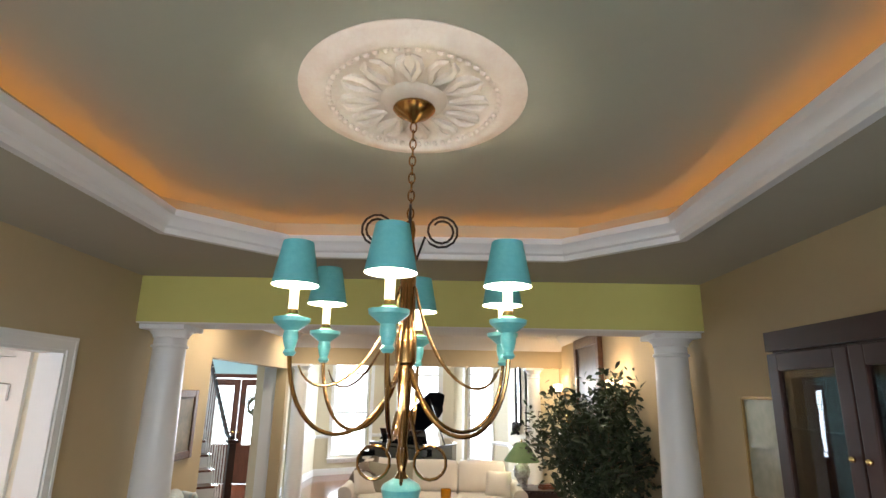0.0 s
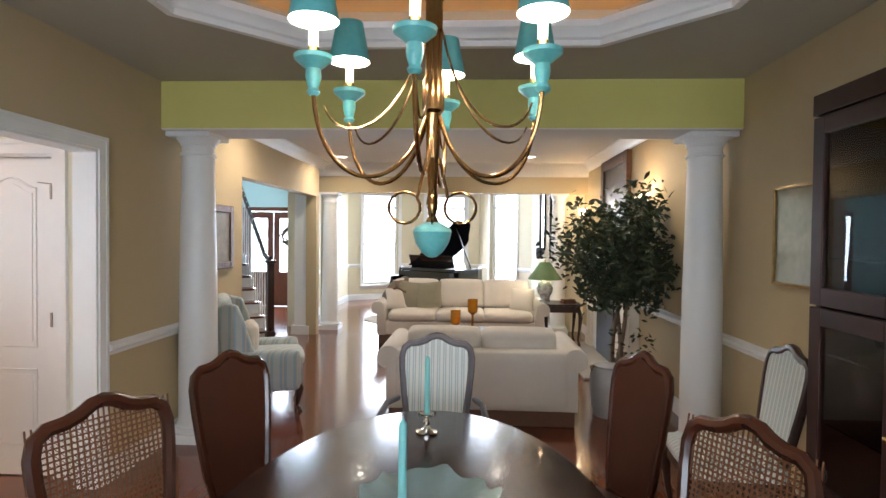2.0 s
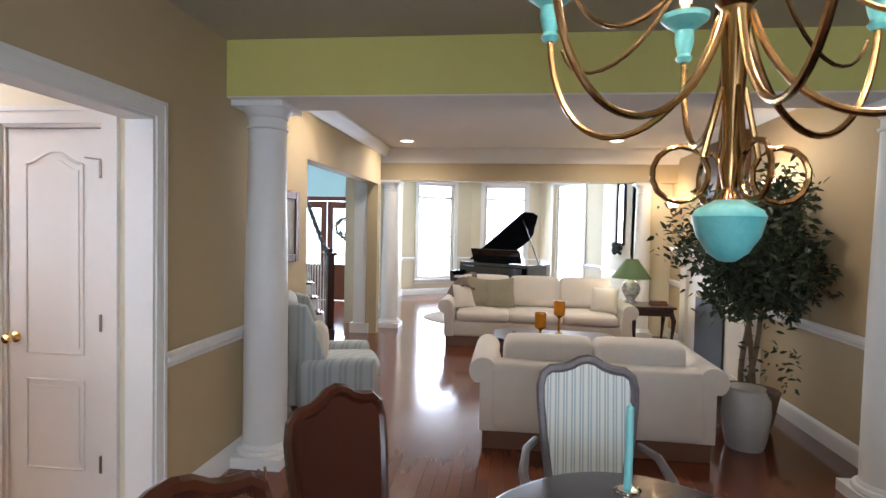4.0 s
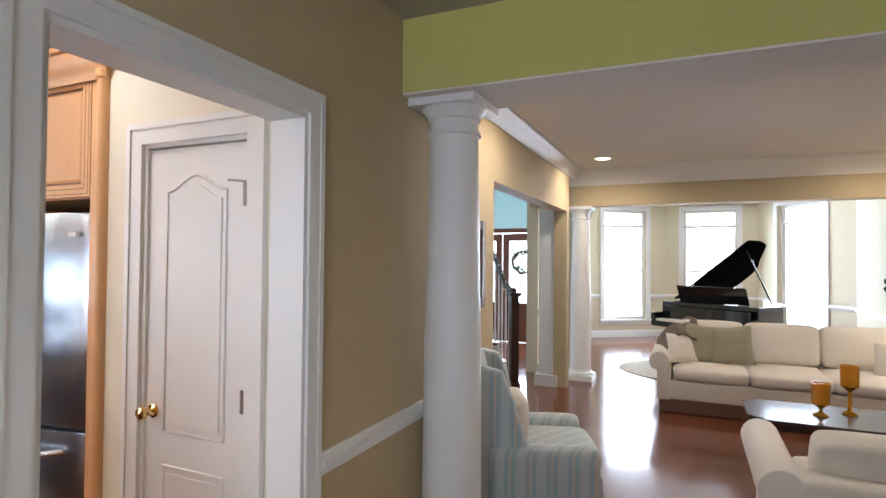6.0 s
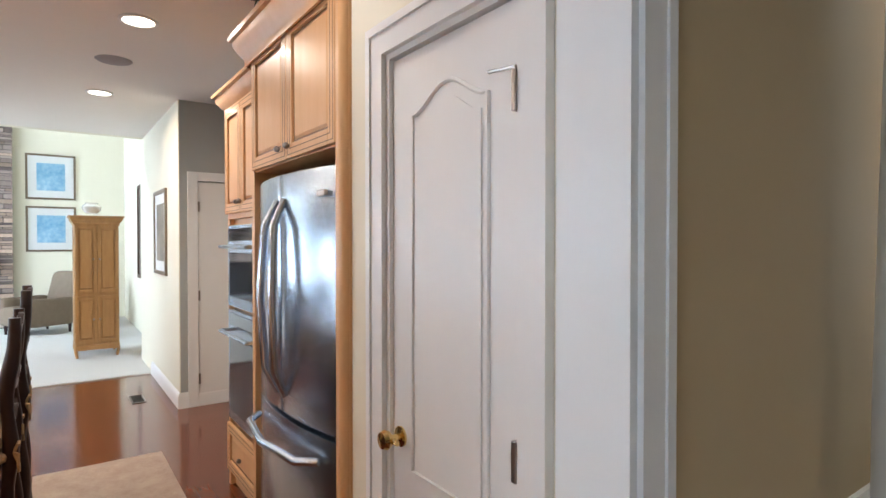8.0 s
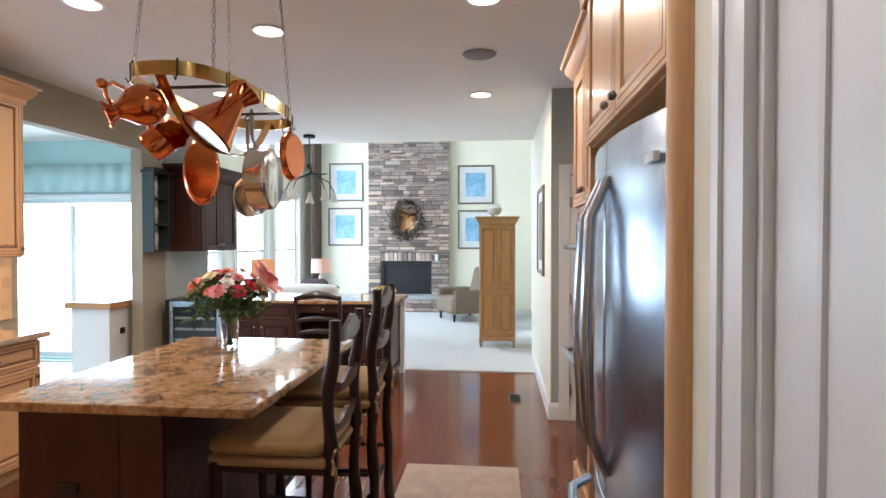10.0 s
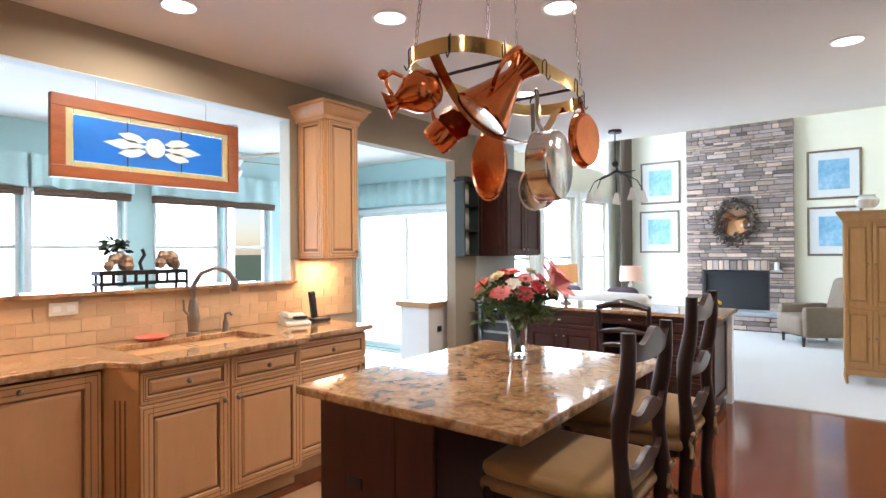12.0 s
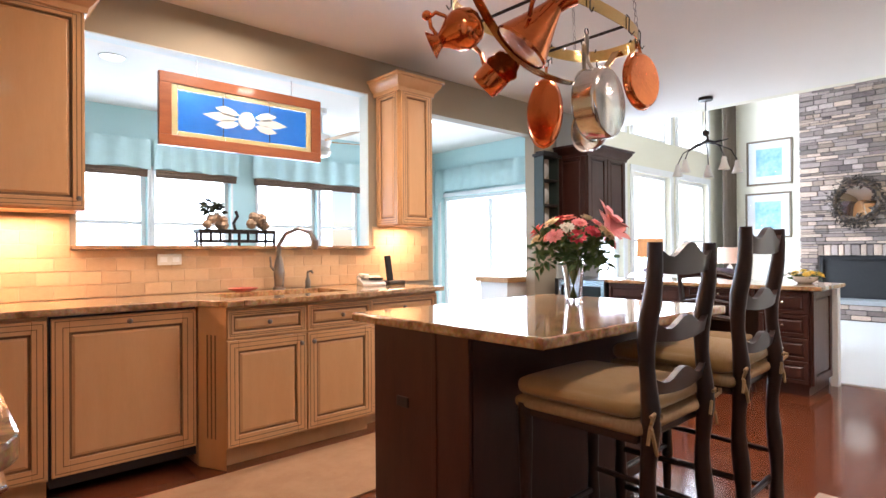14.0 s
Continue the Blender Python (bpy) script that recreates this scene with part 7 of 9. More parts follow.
st = stool(pose(-3.97, 3.33, 0, 0, 0, 180))
st.scale = (1.04, 1.06, 1.05)
copy_thing(st, pose(-4.62, 3.33, 0, 0, 0, 181) @ Matrix.Diagonal((1.04, 1.06, 1.05, 1)))

# vase of flowers
va = thing("flower_vase", pose(-4.58, 2.77, 0.912), "tall clear glass vase holding a mixed bouquet", "vase")
Mesh().lathe([(0.04, 0), (0.042, 0.01), (0.048, 0.12), (0.066, 0.235), (0.063, 0.235), (0.044, 0.12), (0.036, 0.018), (0.0001, 0.016)], 24).make("glass_body", CLEAR, va, smooth=True)
rnd = random.Random(21)
heads = []
for i in range(24):
    a, r = i * 2.4, 0.035 + 0.155 * math.sqrt(i / 24)
    heads.append(Vector((r * math.cos(a), r * math.sin(a), 0.44 - r * 0.75 + rnd.uniform(-0.02, 0.03))))
for p in heads:
    Mesh().tube([(p.x * -0.1, p.y * -0.1, 0.02), (p.x * 0.25, p.y * 0.25, 0.22), p], 0.0028, 5).make("stem", STEM, va, smooth=True)
kinds = ["coral", "cream", "crimson", "pink", "coral", "cream", "pink", "crimson", "white"]


def bloom(parent, c, r, material, rnd, lily=False):
    b = Mesh()
    out = Vector((c.x, c.y, 0.16)).normalized()
    q = Vector((0, 0, 1)).rotation_difference(out).to_matrix()
    for ring, (n, tilt, k) in enumerate(((6, 0.35, 1.6), ) if lily else ((11, 0.15, 1.0), (9, 0.6, 0.85), (6, 1.0, 0.6))):
        for i in range(n):
            a = i * 6.283 / n + ring * 0.4
            pq = q @ Euler((0, -tilt, a)).to_matrix()
            w = 0.30 if lily else 0.26
            pts = [(0, 0, 0), (0.4, -w, 0.08), (0.8, -w * 0.8, 0.1), (1.05, 0, 0.02), (0.8, w * 0.8, 0.1), (0.4, w, 0.08)]
            b.add([c + pq @ Vector((x * r * k, y * r * k, z * r * k)) for x, y, z in pts], [(0, 1, 2, 3), (0, 3, 4, 5)])
    if not lily:
        b.ball(c + out * r * 0.25, r * 0.28, 8)
    b.make("bloom", material, parent)


for i, p in enumerate(heads):
    k = kinds[i % len(kinds)]
    bloom(va, p, rnd.uniform(0.036, 0.052), PET[k], rnd)
for p in ((-0.06, 0.16, 0.40), (-0.12, 0.12, 0.36), (0.0, 0.2, 0.34)):
    bloom(va, Vector(p), 0.062, PET["pink"], rnd, True)
fo = Mesh()
for i in range(430):
    a, r = rnd.uniform(0, 6.283), rnd.uniform(0.05, 0.20)
    leaf(fo, Vector((r * math.cos(a), r * math.sin(a), rnd.uniform(0.22, 0.40) - r * 0.35)), rnd, 0.05)
fo.make("foliage", STEM, va)


# ---- pot rack with copper pans ----
RKX, RKY, RKZ, RKA, RKB = -4.215, 2.93, 2.128, 0.515, 0.22


def rim(t, k=1.0):
    """A point of the rack's rounded band at angle t."""
    c, q = math.cos(t), math.sin(t)
    return Vector((RKA * k * math.copysign(abs(c) ** 0.72, c), RKB * k * math.copysign(abs(q) ** 0.72, q), 0))


def pot_rack():
    r = thing("pot_rack", pose(RKX, RKY, RKZ), "oval brass pot rack hung from the ceiling on chains", "pot rack")
    n, vs, fs = 64, [], []
    for i in range(n):
        t = i * 6.28318531 / n
        for k, zz in ((1, -0.027), (1, 0.027), (0.988, 0.027), (0.988, -0.027)):
            vs.append(rim(t, k) + Vector((0, 0, zz)))
    for i in range(n):
        j = (i + 1) % n
        fs += [(4 * i + q, 4 * j + q, 4 * j + (q + 1) % 4, 4 * i + (q + 1) % 4) for q in range(4)]
    Mesh().add(vs, fs).make("oval_band", BRIGHTBRASS, r, smooth=True)
    strap = Mesh()
    n, vs = 24, []
    for i in range(n + 1):
        u = -1 + 2 * i / n
        p = Vector((u * RKA * 0.97, 0.0, -0.235 * (1 - abs(u) ** 2.6)))
        vs += [p + Vector((0, dy, dz)) for dy, dz in ((-0.02, -0.003), (0.02, -0.003), (0.02, 0.003), (-0.02, 0.003))]
    strap.add(vs, [(4 * i + q, 4 * i + 4 + q, 4 * i + 4 + (q + 1) % 4, 4 * i + (q + 1) % 4) for i in range(n) for q in range(4)])
    strap.make("lower_strap", BRASS, r, smooth=True)
    for x in (-0.25, 0.25):
        Mesh().tube([(x, -RKB * 0.93, 0), (x, RKB * 0.93, 0)], 0.007, 8).make("cross_bar", IRON, r, smooth=True)
    for sx in (-1, 1):
        for sy in (-1, 1):
            p0, p1 = Vector((sx * 0.40, sy * 0.165, 0.03)), Vector((sx * 0.33, sy * 0.14, CE - RKZ))
            m = int((p1 - p0).length / 0.03)
            c = Mesh()
            for i in range(m):
                p = p0.lerp(p1, (i + 0.5) / m)
                c.at(Matrix.Translation(p) @ pose(0, 0, 0, 90, 0, i % 2 * 90)).tube([(0.007 * math.cos(t), 0.017 * math.sin(t), 0) for t in (k * 0.785398 for k in range(8))], 0.002, 5, True)
            c.at(Matrix.Identity(4)).make("chain", PEWTER, r, smooth=True)
    for t in (0.25, 1.0, 1.5, 1.9, 2.4, 2.9, 3.5, 4.3, 5.0, 5.9):
        p = rim(t, 0.995)
        u = p.normalized()
        Mesh().tube([p + u * -0.010 + Vector((0, 0, 0.022)), p + Vector((0, 0, 0.036)), p + u * 0.011 + Vector((0, 0, 0.022)), p + u * 0.009 + Vector((0, 0, -0.036)), p + u * 0.02 + Vector((0, 0, -0.05)), p + u * 0.032 + Vector((0, 0, -0.036))], 0.003, 6).make("hook", IRON, r, smooth=True)
    for a, b in (((-0.34, -0.192, 0.03), (-0.34, -0.293, -0.012)), ((0.17, -0.205, 0.03), (0.17, -0.305, -0.06))):
        a, b = Vector(a), Vector(b)
        Mesh().tube([a + Vector((0, 0.01, -0.01)), a + Vector((0, 0, 0.008)), a.lerp(b, 0.5), b, b + Vector((0, -0.012, 0.01))], 0.0035, 6).make("hook", IRON, r, smooth=True)
    return r


pot_rack()


def pan(name, m, label, r, h, handle, metal, inside=TIN, flare=1.0):
    p = thing(name, m, label, "pan", "pans on the pot rack")
    Mesh().lathe([(0.0001, 0), (r * 0.88, 0), (r * 0.96, 0.008), (r, 0.022), (r * flare, h), (r * flare + 0.006, h + 0.002)], 40, cap=False).make("bowl", metal, p, smooth=True)
    Mesh().lathe([(r * flare + 0.006, h + 0.002), (r * flare - 0.003, h), (r - 0.004, 0.022), (0.0001, 0.006)], 40, cap=False).make("inside", inside, p, smooth=True)
    if handle:
        Mesh().tube([(r * flare - 0.005, 0, h * 0.8), (r + 0.04, 0, h + 0.006), (r + handle * 0.6, 0, h + 0.012), (r + handle, 0, h + 0.012)], [0.009, 0.008, 0.009, 0.012], 8).make("handle", metal if handle < 0.12 else PEWTER, p, smooth=True)
        Mesh().tube([(r + handle + 0.016 * math.cos(t) + 0.012, 0.016 * math.sin(t), h + 0.012) for t in (k * 0.628318531 for k in range(10))], 0.0035, 6, True).make("hanging_ring", IRON, p, smooth=True)
    return p


def hung(x, y, z, face, tilt=0):
    """The bowl's mouth points along face degrees (from +x towards +y); its handle points up."""
    return pose(x, y, z, 0, 0, face) @ pose(0, 0, 0, 0, 90 + tilt, 0) @ pose(0, 0, 0, 0, 0, 180)


def along(c, way, roll=0):
    """A pose at c whose z axis runs along way."""
    return Matrix.Translation(c) @ Vector((0, 0, 1)).rotation_difference(Vector(way).normalized()).to_matrix().to_4x4() @ Matrix.Rotation(radians(roll), 4, "Z")


def upward(c, way):
    """A pose at c whose z axis runs along way and whose x axis points up."""
    z = Vector(way).normalized()
    x = (Vector((0, 0, 1)) - z * z.z).normalized()
    m = Matrix((x, z.cross(x), z)).transposed().to_4x4()
    m.translation = c
    return m


pan("saucepan", hung(-4.36, 3.115, 1.785, 275), "large tin-lined steel saucepan hanging by its handle", 0.15, 0.10, 0.16, TIN)
pan("frying_pan", hung(-4.45, 2.98, 1.705, 345), "steel frying pan with a bright inside", 0.098, 0.05, 0.27, TIN)
pan("copper_pan", hung(-4.68, 3.10, 1.945, 265), "round polished copper pan hanging from the rack", 0.128, 0.03, 0.05, COPPER, COPPER)
pan("copper_saucepan", upward((-4.06, 2.66, 1.885), (-0.30, 0.62, 0.62)), "small copper saucepan hanging from the rack", 0.068, 0.085, 0.10, COPPER)
pan("copper_gratin_pan", hung(-4.48, 2.67, 1.855, 205, 8) @ Matrix.Diagonal((1.45, 0.72, 1, 1)), "long oval copper gratin pan hanging on end", 0.12, 0.04, 0.05, COPPER, COPPER)
pit = thing("copper_pitcher", along((-3.745, 2.845, 2.00), (0.55, -0.75, -0.38), 115), "round-bellied copper pitcher hanging from the pot rack", "pitcher")
Mesh().lathe([(0.0001, -0.085), (0.035, -0.083), (0.06, -0.065), (0.076, -0.03), (0.078, 0.0), (0.066, 0.035), (0.04, 0.065), (0.026, 0.085), (0.032, 0.10), (0.056, 0.125), (0.053, 0.126), (0.024, 0.088), (0.0001, 0.02)], 32).make("bowl", COPPER, pit, smooth=True)
Mesh().tube([(0.028, 0, 0.09), (0.06, 0, 0.098), (0.095, 0, 0.09), (0.10, 0, 0.06), (0.07, 0, 0.03)], [0.007, 0.008, 0.009, 0.008, 0.007], 8).make("handle", COPPER, pit, smooth=True)
Mesh().ball((0.105, 0, 0.095), 0.02, 12).make("thumb_knob", COPPER, pit, smooth=True)
mo = thing("copper_mould", along((-4.10, 2.74, 1.975), (0.5, 0.4, -0.5)), "small fluted copper mould hanging from the rack", "mould")
fl, n, vs = ((0.03, -0.05), (0.05, -0.045), (0.058, 0.0), (0.068, 0.04), (0.072, 0.042)), 32, []
for q, z in fl:
    vs += [(q * (1 + 0.07 * math.cos(8 * i * 6.28318531 / n)) * math.cos(i * 6.28318531 / n), q * (1 + 0.07 * math.cos(8 * i * 6.28318531 / n)) * math.sin(i * 6.28318531 / n), z) for i in range(n)]
Mesh().add(vs, [(k * n + i, k * n + (i + 1) % n, (k + 1) * n + (i + 1) % n, (k + 1) * n + i) for k in range(len(fl) - 1) for i in range(n)] + [tuple(reversed(range(n)))]).make("body", COPPER, mo, smooth=True)
fun = thing("copper_funnel", along((-3.865, 3.035, 1.91), (-0.37, 0.44, 0.68), 20), "large copper funnel-shaped jug with a looped handle", "funnel")
Mesh().lathe([(0.108, -0.004), (0.112, 0.006), (0.106, 0.02), (0.076, 0.085), (0.046, 0.155), (0.034, 0.19), (0.044, 0.215), (0.064, 0.25), (0.061, 0.251), (0.029, 0.19), (0.08, 0.06), (0.103, 0.002)], 40, cap=False).make("cone", COPPER, fun, smooth=True)
Mesh().lathe([(0.105, 0.003), (0.06, 0.006), (0.0001, 0.008)], 40, cap=False).make("base_disc", TIN, fun, smooth=True)
Mesh().tube(bez((0.036, 0.0, 0.215), (0.14, 0.0, 0.30), (0.20, 0.0, 0.14), (0.085, 0.0, 0.085), 14), 0.0085, 8).make("handle", COPPER, fun, smooth=True)

# hanging stained glass panel
sg = thing("stained_glass_panel", pose(-3.89, 0.545, 2.09), "wood-framed blue stained glass panel hanging in the pass-through", "stained glass")
w, h = 1.15, 0.47
Mesh().box(-w / 2, w / 2, -0.02, 0.02, h / 2 - 0.07, h / 2).box(-w / 2, w / 2, -0.02, 0.02, -h / 2, -h / 2 + 0.07).box(-w / 2, -w / 2 + 0.075, -0.02, 0.02, -h / 2 + 0.07, h / 2 - 0.07).box(w / 2 - 0.075, w / 2, -0.02, 0.02, -h / 2 + 0.07, h / 2 - 0.07).make("frame", REDW, sg, bevel=0.004)
iw, ih = w / 2 - 0.075, h / 2 - 0.07
for x0, x1, z0, z1 in ((-iw, -iw + 0.04, -ih, ih), (iw - 0.04, iw, -ih, ih)) + tuple((-iw + 0.04 + k * (2 * iw - 0.08) / 3, -iw + 0.04 + (k + 1) * (2 * iw - 0.08) / 3 - 0.004, s * ih - (0.03 if s > 0 else 0), s * ih + (0 if s > 0 else 0.03)) for k in range(3) for s in (-1, 1)):
    Mesh().box(x0, x1, -0.003, 0.003, z0, z1).make("border_pane", CREAMGL, sg)
Mesh().box(-iw + 0.044, iw - 0.044, -0.002, 0.002, -ih + 0.034, ih - 0.034).make("blue_pane", BLUEGL, sg)
for x in (-iw / 3, iw / 3):
    Mesh().box(x - 0.003, x + 0.003, -0.005, 0.005, -ih + 0.03, ih - 0.03).make("lead_line", LEAD, sg)
Mesh().lathe([(0.0001, -0.009), (0.058, -0.009), (0.064, 0), (0.058, 0.009), (0.0001, 0.009)], 30).make("bevel_jewel", BEVGL, sg, smooth=True).matrix_local = pose(0, 0, 0, 90)
for k in (-1, 1):
    for i, (z, ln, tilt) in enumerate(((0.03, 0.17, 10), (0.0, 0.25, 0), (-0.03, 0.17, -10))):
        pet = Mesh()
        pts = [(0, 0), (0.3, 0.09), (0.62, 0.10), (1, 0), (0.62, -0.10), (0.3, -0.09)]
        mm = pose(k * 0.055, 0, z, 0, (0 if k > 0 else 180) - k * tilt, 0)
        pet.at(mm).add([(x * ln, y, q * 0.30) for y in (-0.007, 0.007) for x, q in pts], [(0, 1, 2, 3, 4, 5), (11, 10, 9, 8, 7, 6)] + [(j, (j + 1) % 6, 6 + (j + 1) % 6, 6 + j) for j in range(6)])
        pet.at(Matrix.Identity(4)).make("bevel_petal", BEVGL, sg)
for x in (-0.34, 0.34):
    Mesh().tube([(x, 0, h / 2), (x, 0, 0.352)], 0.0025, 5).make("hanging_wire", PEWTER, sg)

# kitchen scale with ornaments on the ledge
sc = thing("ornamental_scale", pose(-3.80, 0.56, 1.212) @ Matrix.Diagonal((1.2, 1.2, 1.2, 1)), "black iron balance scale carrying fruit ornaments on the ledge", "ornament")
Mesh().box(-0.22, 0.22, -0.05, 0.05, 0.07, 0.092).box(-0.22, 0.22, -0.05, 0.05, 0.018, 0.034).make("shelf", IRON, sc)
for i in range(9):
    x = -0.21 + i * 0.0525
    Mesh().tube([(x, 0.05, 0.0 if i % 4 == 0 else 0.02), (x, 0.05, 0.08)], 0.008, 6).make("spindle", IRON, sc, smooth=True)
for x in (-0.2, 0.2):
    Mesh().tube([(x, -0.045, 0), (x, -0.045, 0.08)], 0.007, 6).make("spindle", IRON, sc, smooth=True)
Mesh().tube([(0.0, 0, 0.085), (0.012, 0, 0.13), (-0.012, 0, 0.17), (0.0, 0, 0.20)], 0.009, 8).make("pointer", IRON, sc, smooth=True)
for x, top in ((0.12, True), (-0.13, False)):
    f = Mesh()
    rnd = random.Random(int(x * 100))
    for i in range(9):
        f.ball((x + rnd.uniform(-0.05, 0.05), rnd.uniform(-0.03, 0.03), 0.11 + rnd.uniform(0, 0.07)), rnd.uniform(0.022, 0.034), 8)
    f.make("fruit_pile", mat("faded_ceramic_fruit", (0.30, 0.20, 0.13), 0.5, second=(0.45, 0.36, 0.26), scale=18, amount=0.9), sc, smooth=True)
    if top:
        g = Mesh()
        for i in range(40):
            leaf(g, Vector((x + rnd.uniform(-0.05, 0.05), rnd.uniform(-0.04, 0.04), 0.19 + rnd.uniform(0, 0.05))), rnd, 0.05)
        g.make("leaves", LEAF, sc)

for x, y in ((-4.96, 2.83), (-4.49, 2.02), (-6.53, 4.05), (-6.29, 1.87), (-4.63, 4.12)):
    downlight(x, y, CE, 0.085, 19, (1, 0.82, 0.62))
downlight(-3.69, 1.24, CE, 0.085, 34, (1, 0.80, 0.58), 168)
# Unseen light, added at the others' spacing to brighten the pantry door.
downlight(-2.75, 4.05, CE, 0.085, 7, (1, 0.9, 0.8))
sp = Mesh().lathe([(0.0001, -0.012), (0.09, -0.012), (0.105, -0.008), (0.115, -0.001)], 30).make("ceiling_speaker", mat("grey_speaker_cloth", (0.34, 0.33, 0.33), 0.8, second=(0.3, 0.29, 0.29), scale=40, amount=0.6), smooth=True)
sp.matrix_world = pose(-5.5, 4.07, CE)
tagged(sp, "round grey ceiling speaker grille", "speaker")
MAT = mat("tan_floor_mat", (0.42, 0.25, 0.135), 0.9, second=(0.33, 0.18, 0.09), scale=6, amount=0.8, bump=0.4, bscale=260)
sm = Mesh().box(-4.45, -2.75, 1.43, 2.12, 0.001, 0.011).make("sink_mat", MAT, bevel=0.003)
tagged(sm, "tan woven floor mat in front of the sink", "rug")
ec = thing("side_base_cabinet", pose(0, 0, 0), "glazed cream base cabinet against the dining room wall", "cabinet")
Mesh().box(LX - 0.145, -2.31, 1.26, 3.38, 0.10, 0.872).box(LX - 0.145, -2.25, 1.26, 3.36, 0.0, 0.10).make("body", CABW, ec)
for i in range(4):
    m4 = Matrix(((0, 1, 0, -2.331), (-1, 0, 0, 3.37 - i * 0.525), (0, 0, 1, 0.0), (0, 0, 0, 1)))
    front(ec, m4 @ Matrix.Translation((0.004, 0, 0.70)), 0.517, 0.155, "drawer", rail=0.035)
    front(ec, m4 @ Matrix.Translation((0.004, 0, 0.115)), 0.517, 0.575, "door", knob=(0.47, 0.52))
    Mesh().tube([(-2.333, 3.17 - i * 0.525, 0.775), (-2.362, 3.16 - i * 0.525, 0.775), (-2.362, 3.05 - i * 0.525, 0.775), (-2.333, 3.04 - i * 0.525, 0.775)], 0.007, 8).make("pull_handle", SILVER, ec, smooth=True)
et = Mesh().prism([(LX - 0.146, 1.232), (LX - 0.146, 3.44)] + [(-2.25 - 0.12 * math.sin(radians(k * 15)), 3.32 + 0.12 * math.cos(radians(k * 15))) for k in range(7)] + [(-2.37, 1.232)], 0.874, 0.908).make("side_counter", GRANITE, bevel=0.006)
tagged(et, "gold granite counter with a rounded corner", "countertop")
ru = Mesh().box(-5.36, -3.9, 3.60, 4.33, 0.001, 0.011).make("runner_rug", RUGM, bevel=0.003)
tagged(ru, "beige patterned runner rug on the kitchen floor", "rug")
fv = thing("floor_vent", pose(-6.95, 4.36, 0.001), "small dark metal floor register", "vent")
Mesh().box(-0.15, 0.15, -0.06, 0.06, 0, 0.005).make("frame", PEWTER, fv)
for i in range(9):
    Mesh().box(-0.13 + i * 0.03, -0.118 + i * 0.03, -0.045, 0.045, 0.005, 0.008).make("slat", IRON, fv)


# ---- sunroom fittings ----
def roman_shade(x0, x1, y, z0, z1):
    v = thing("window_valance", pose(0, 0, 0), "aqua patterned fabric valance over the sunroom window", "valance", "sunroom valances")
    m, n = Mesh(), 40
    vs = []
    for i in range(n + 1):
        t = i / n
        x = x0 + (x1 - x0) * t
        d = 0.06 + 0.018 * math.sin(t * 40)
        vs += [(x, y + d, z1), (x, y + d + 0.01, z0 + 0.03 * math.sin(t * 9) ** 2), (x, y + 0.03, z0), (x, y + 0.03, z1)]
    fs = []
    for i in range(n):
        a = 4 * i
        fs += [(a, a + 1, a + 5, a + 4), (a + 1, a + 2, a + 6, a + 5), (a + 2, a + 3, a + 7, a + 6), (a + 3, a, a + 4, a + 7)]
    m.add(vs, fs).make("cloth", VALANCE, v, smooth=True)
    for k in range(3):
        Mesh().box(x0 + 0.03, x1 - 0.03, y + 0.02, y + 0.055 + 0.006 * k, z0 - 0.075 + k * 0.028, z0 - 0.05 + k * 0.028).make("blind_fold", WICKER, v, "brown woven blind")


roman_shade(-3.97, -2.4, -2.2, 2.06, 2.38)
roman_shade(-4.93, -4.0, -2.2, 2.06, 2.38)
roman_shade(-6.75, -5.10, -2.2, 2.06, 2.38)
for x0, x1 in ((-3.95, -2.6), (-4.85, -4.0), (-6.0, -5.18), (-6.68, -6.06)):
    window("window_sunroom", pose(0, -2.2, 0), (x0, x1, 0.9, 2.08), rows=2, transom=0, case=0.024)
window("window_slider", Matrix.Translation((-8.1, 0, 0)) @ pose(0, 0, 0, 0, 0, -90), (0.15, 2.05, 0.03, 2.0), rows=1, cols=2, transom=0, case=0.06, sill=False)
cur = thing("slider_valance", pose(0, 0, 0), "pale green swag valance with jabots over the sliding door", "valance")
vs, n = [], 60
for i in range(n + 1):
    t = i / n
    y = -2.12 + 2.26 * t
    dr = 0.34 + 0.34 * max(0, abs(t - 0.5) * 2 - 0.82) / 0.18
    b = 0.05 + 0.022 * math.sin(t * 70)
    vs += [(-8.1 + b, y, 2.42), (-8.1 + b + 0.015, y, 2.42 - dr)]
Mesh().add(vs, [(2 * i, 2 * i + 1, 2 * i + 3, 2 * i + 2) for i in range(n)]).make("cloth", VALANCE, cur, smooth=True).modifiers.new("thick", "SOLIDIFY").thickness = 0.01
fan = thing("ceiling_fan", pose(-5.35, -0.95, 0), "brown-bladed ceiling fan in the sunroom", "ceiling fan")
Mesh().lathe([(0.06, 2.71), (0.06, 2.66), (0.012, 2.64), (0.012, 2.45), (0.09, 2.42), (0.11, 2.36), (0.08, 2.30), (0.0001, 2.29)], 24).make("motor", WHITE, fan, smooth=True)
Mesh().lathe([(0.07, 2.295), (0.11, 2.25), (0.08, 2.20), (0.0001, 2.18)], 20).make("light_bowl", CERAMIC, fan, smooth=True)
for k in range(5):
    Mesh().at(pose(0, 0, 2.36, 0, 0, 20 + 72 * k) @ pose(0, 0, 0, 10)).box(0.16, 0.66, -0.07, 0.07, -0.004, 0.004).box(0.09, 0.18, -0.02, 0.02, -0.006, 0.006).at(Matrix.Identity(4)).make("blade", OAK, fan, bevel=0.002)
for x, y in ((-3.3, -0.6), (-4.1, -1.3), (-6.6, -0.6)):
    downlight(x, y, CE - 0.03, 0.08, 8, (1, 0.95, 0.86))
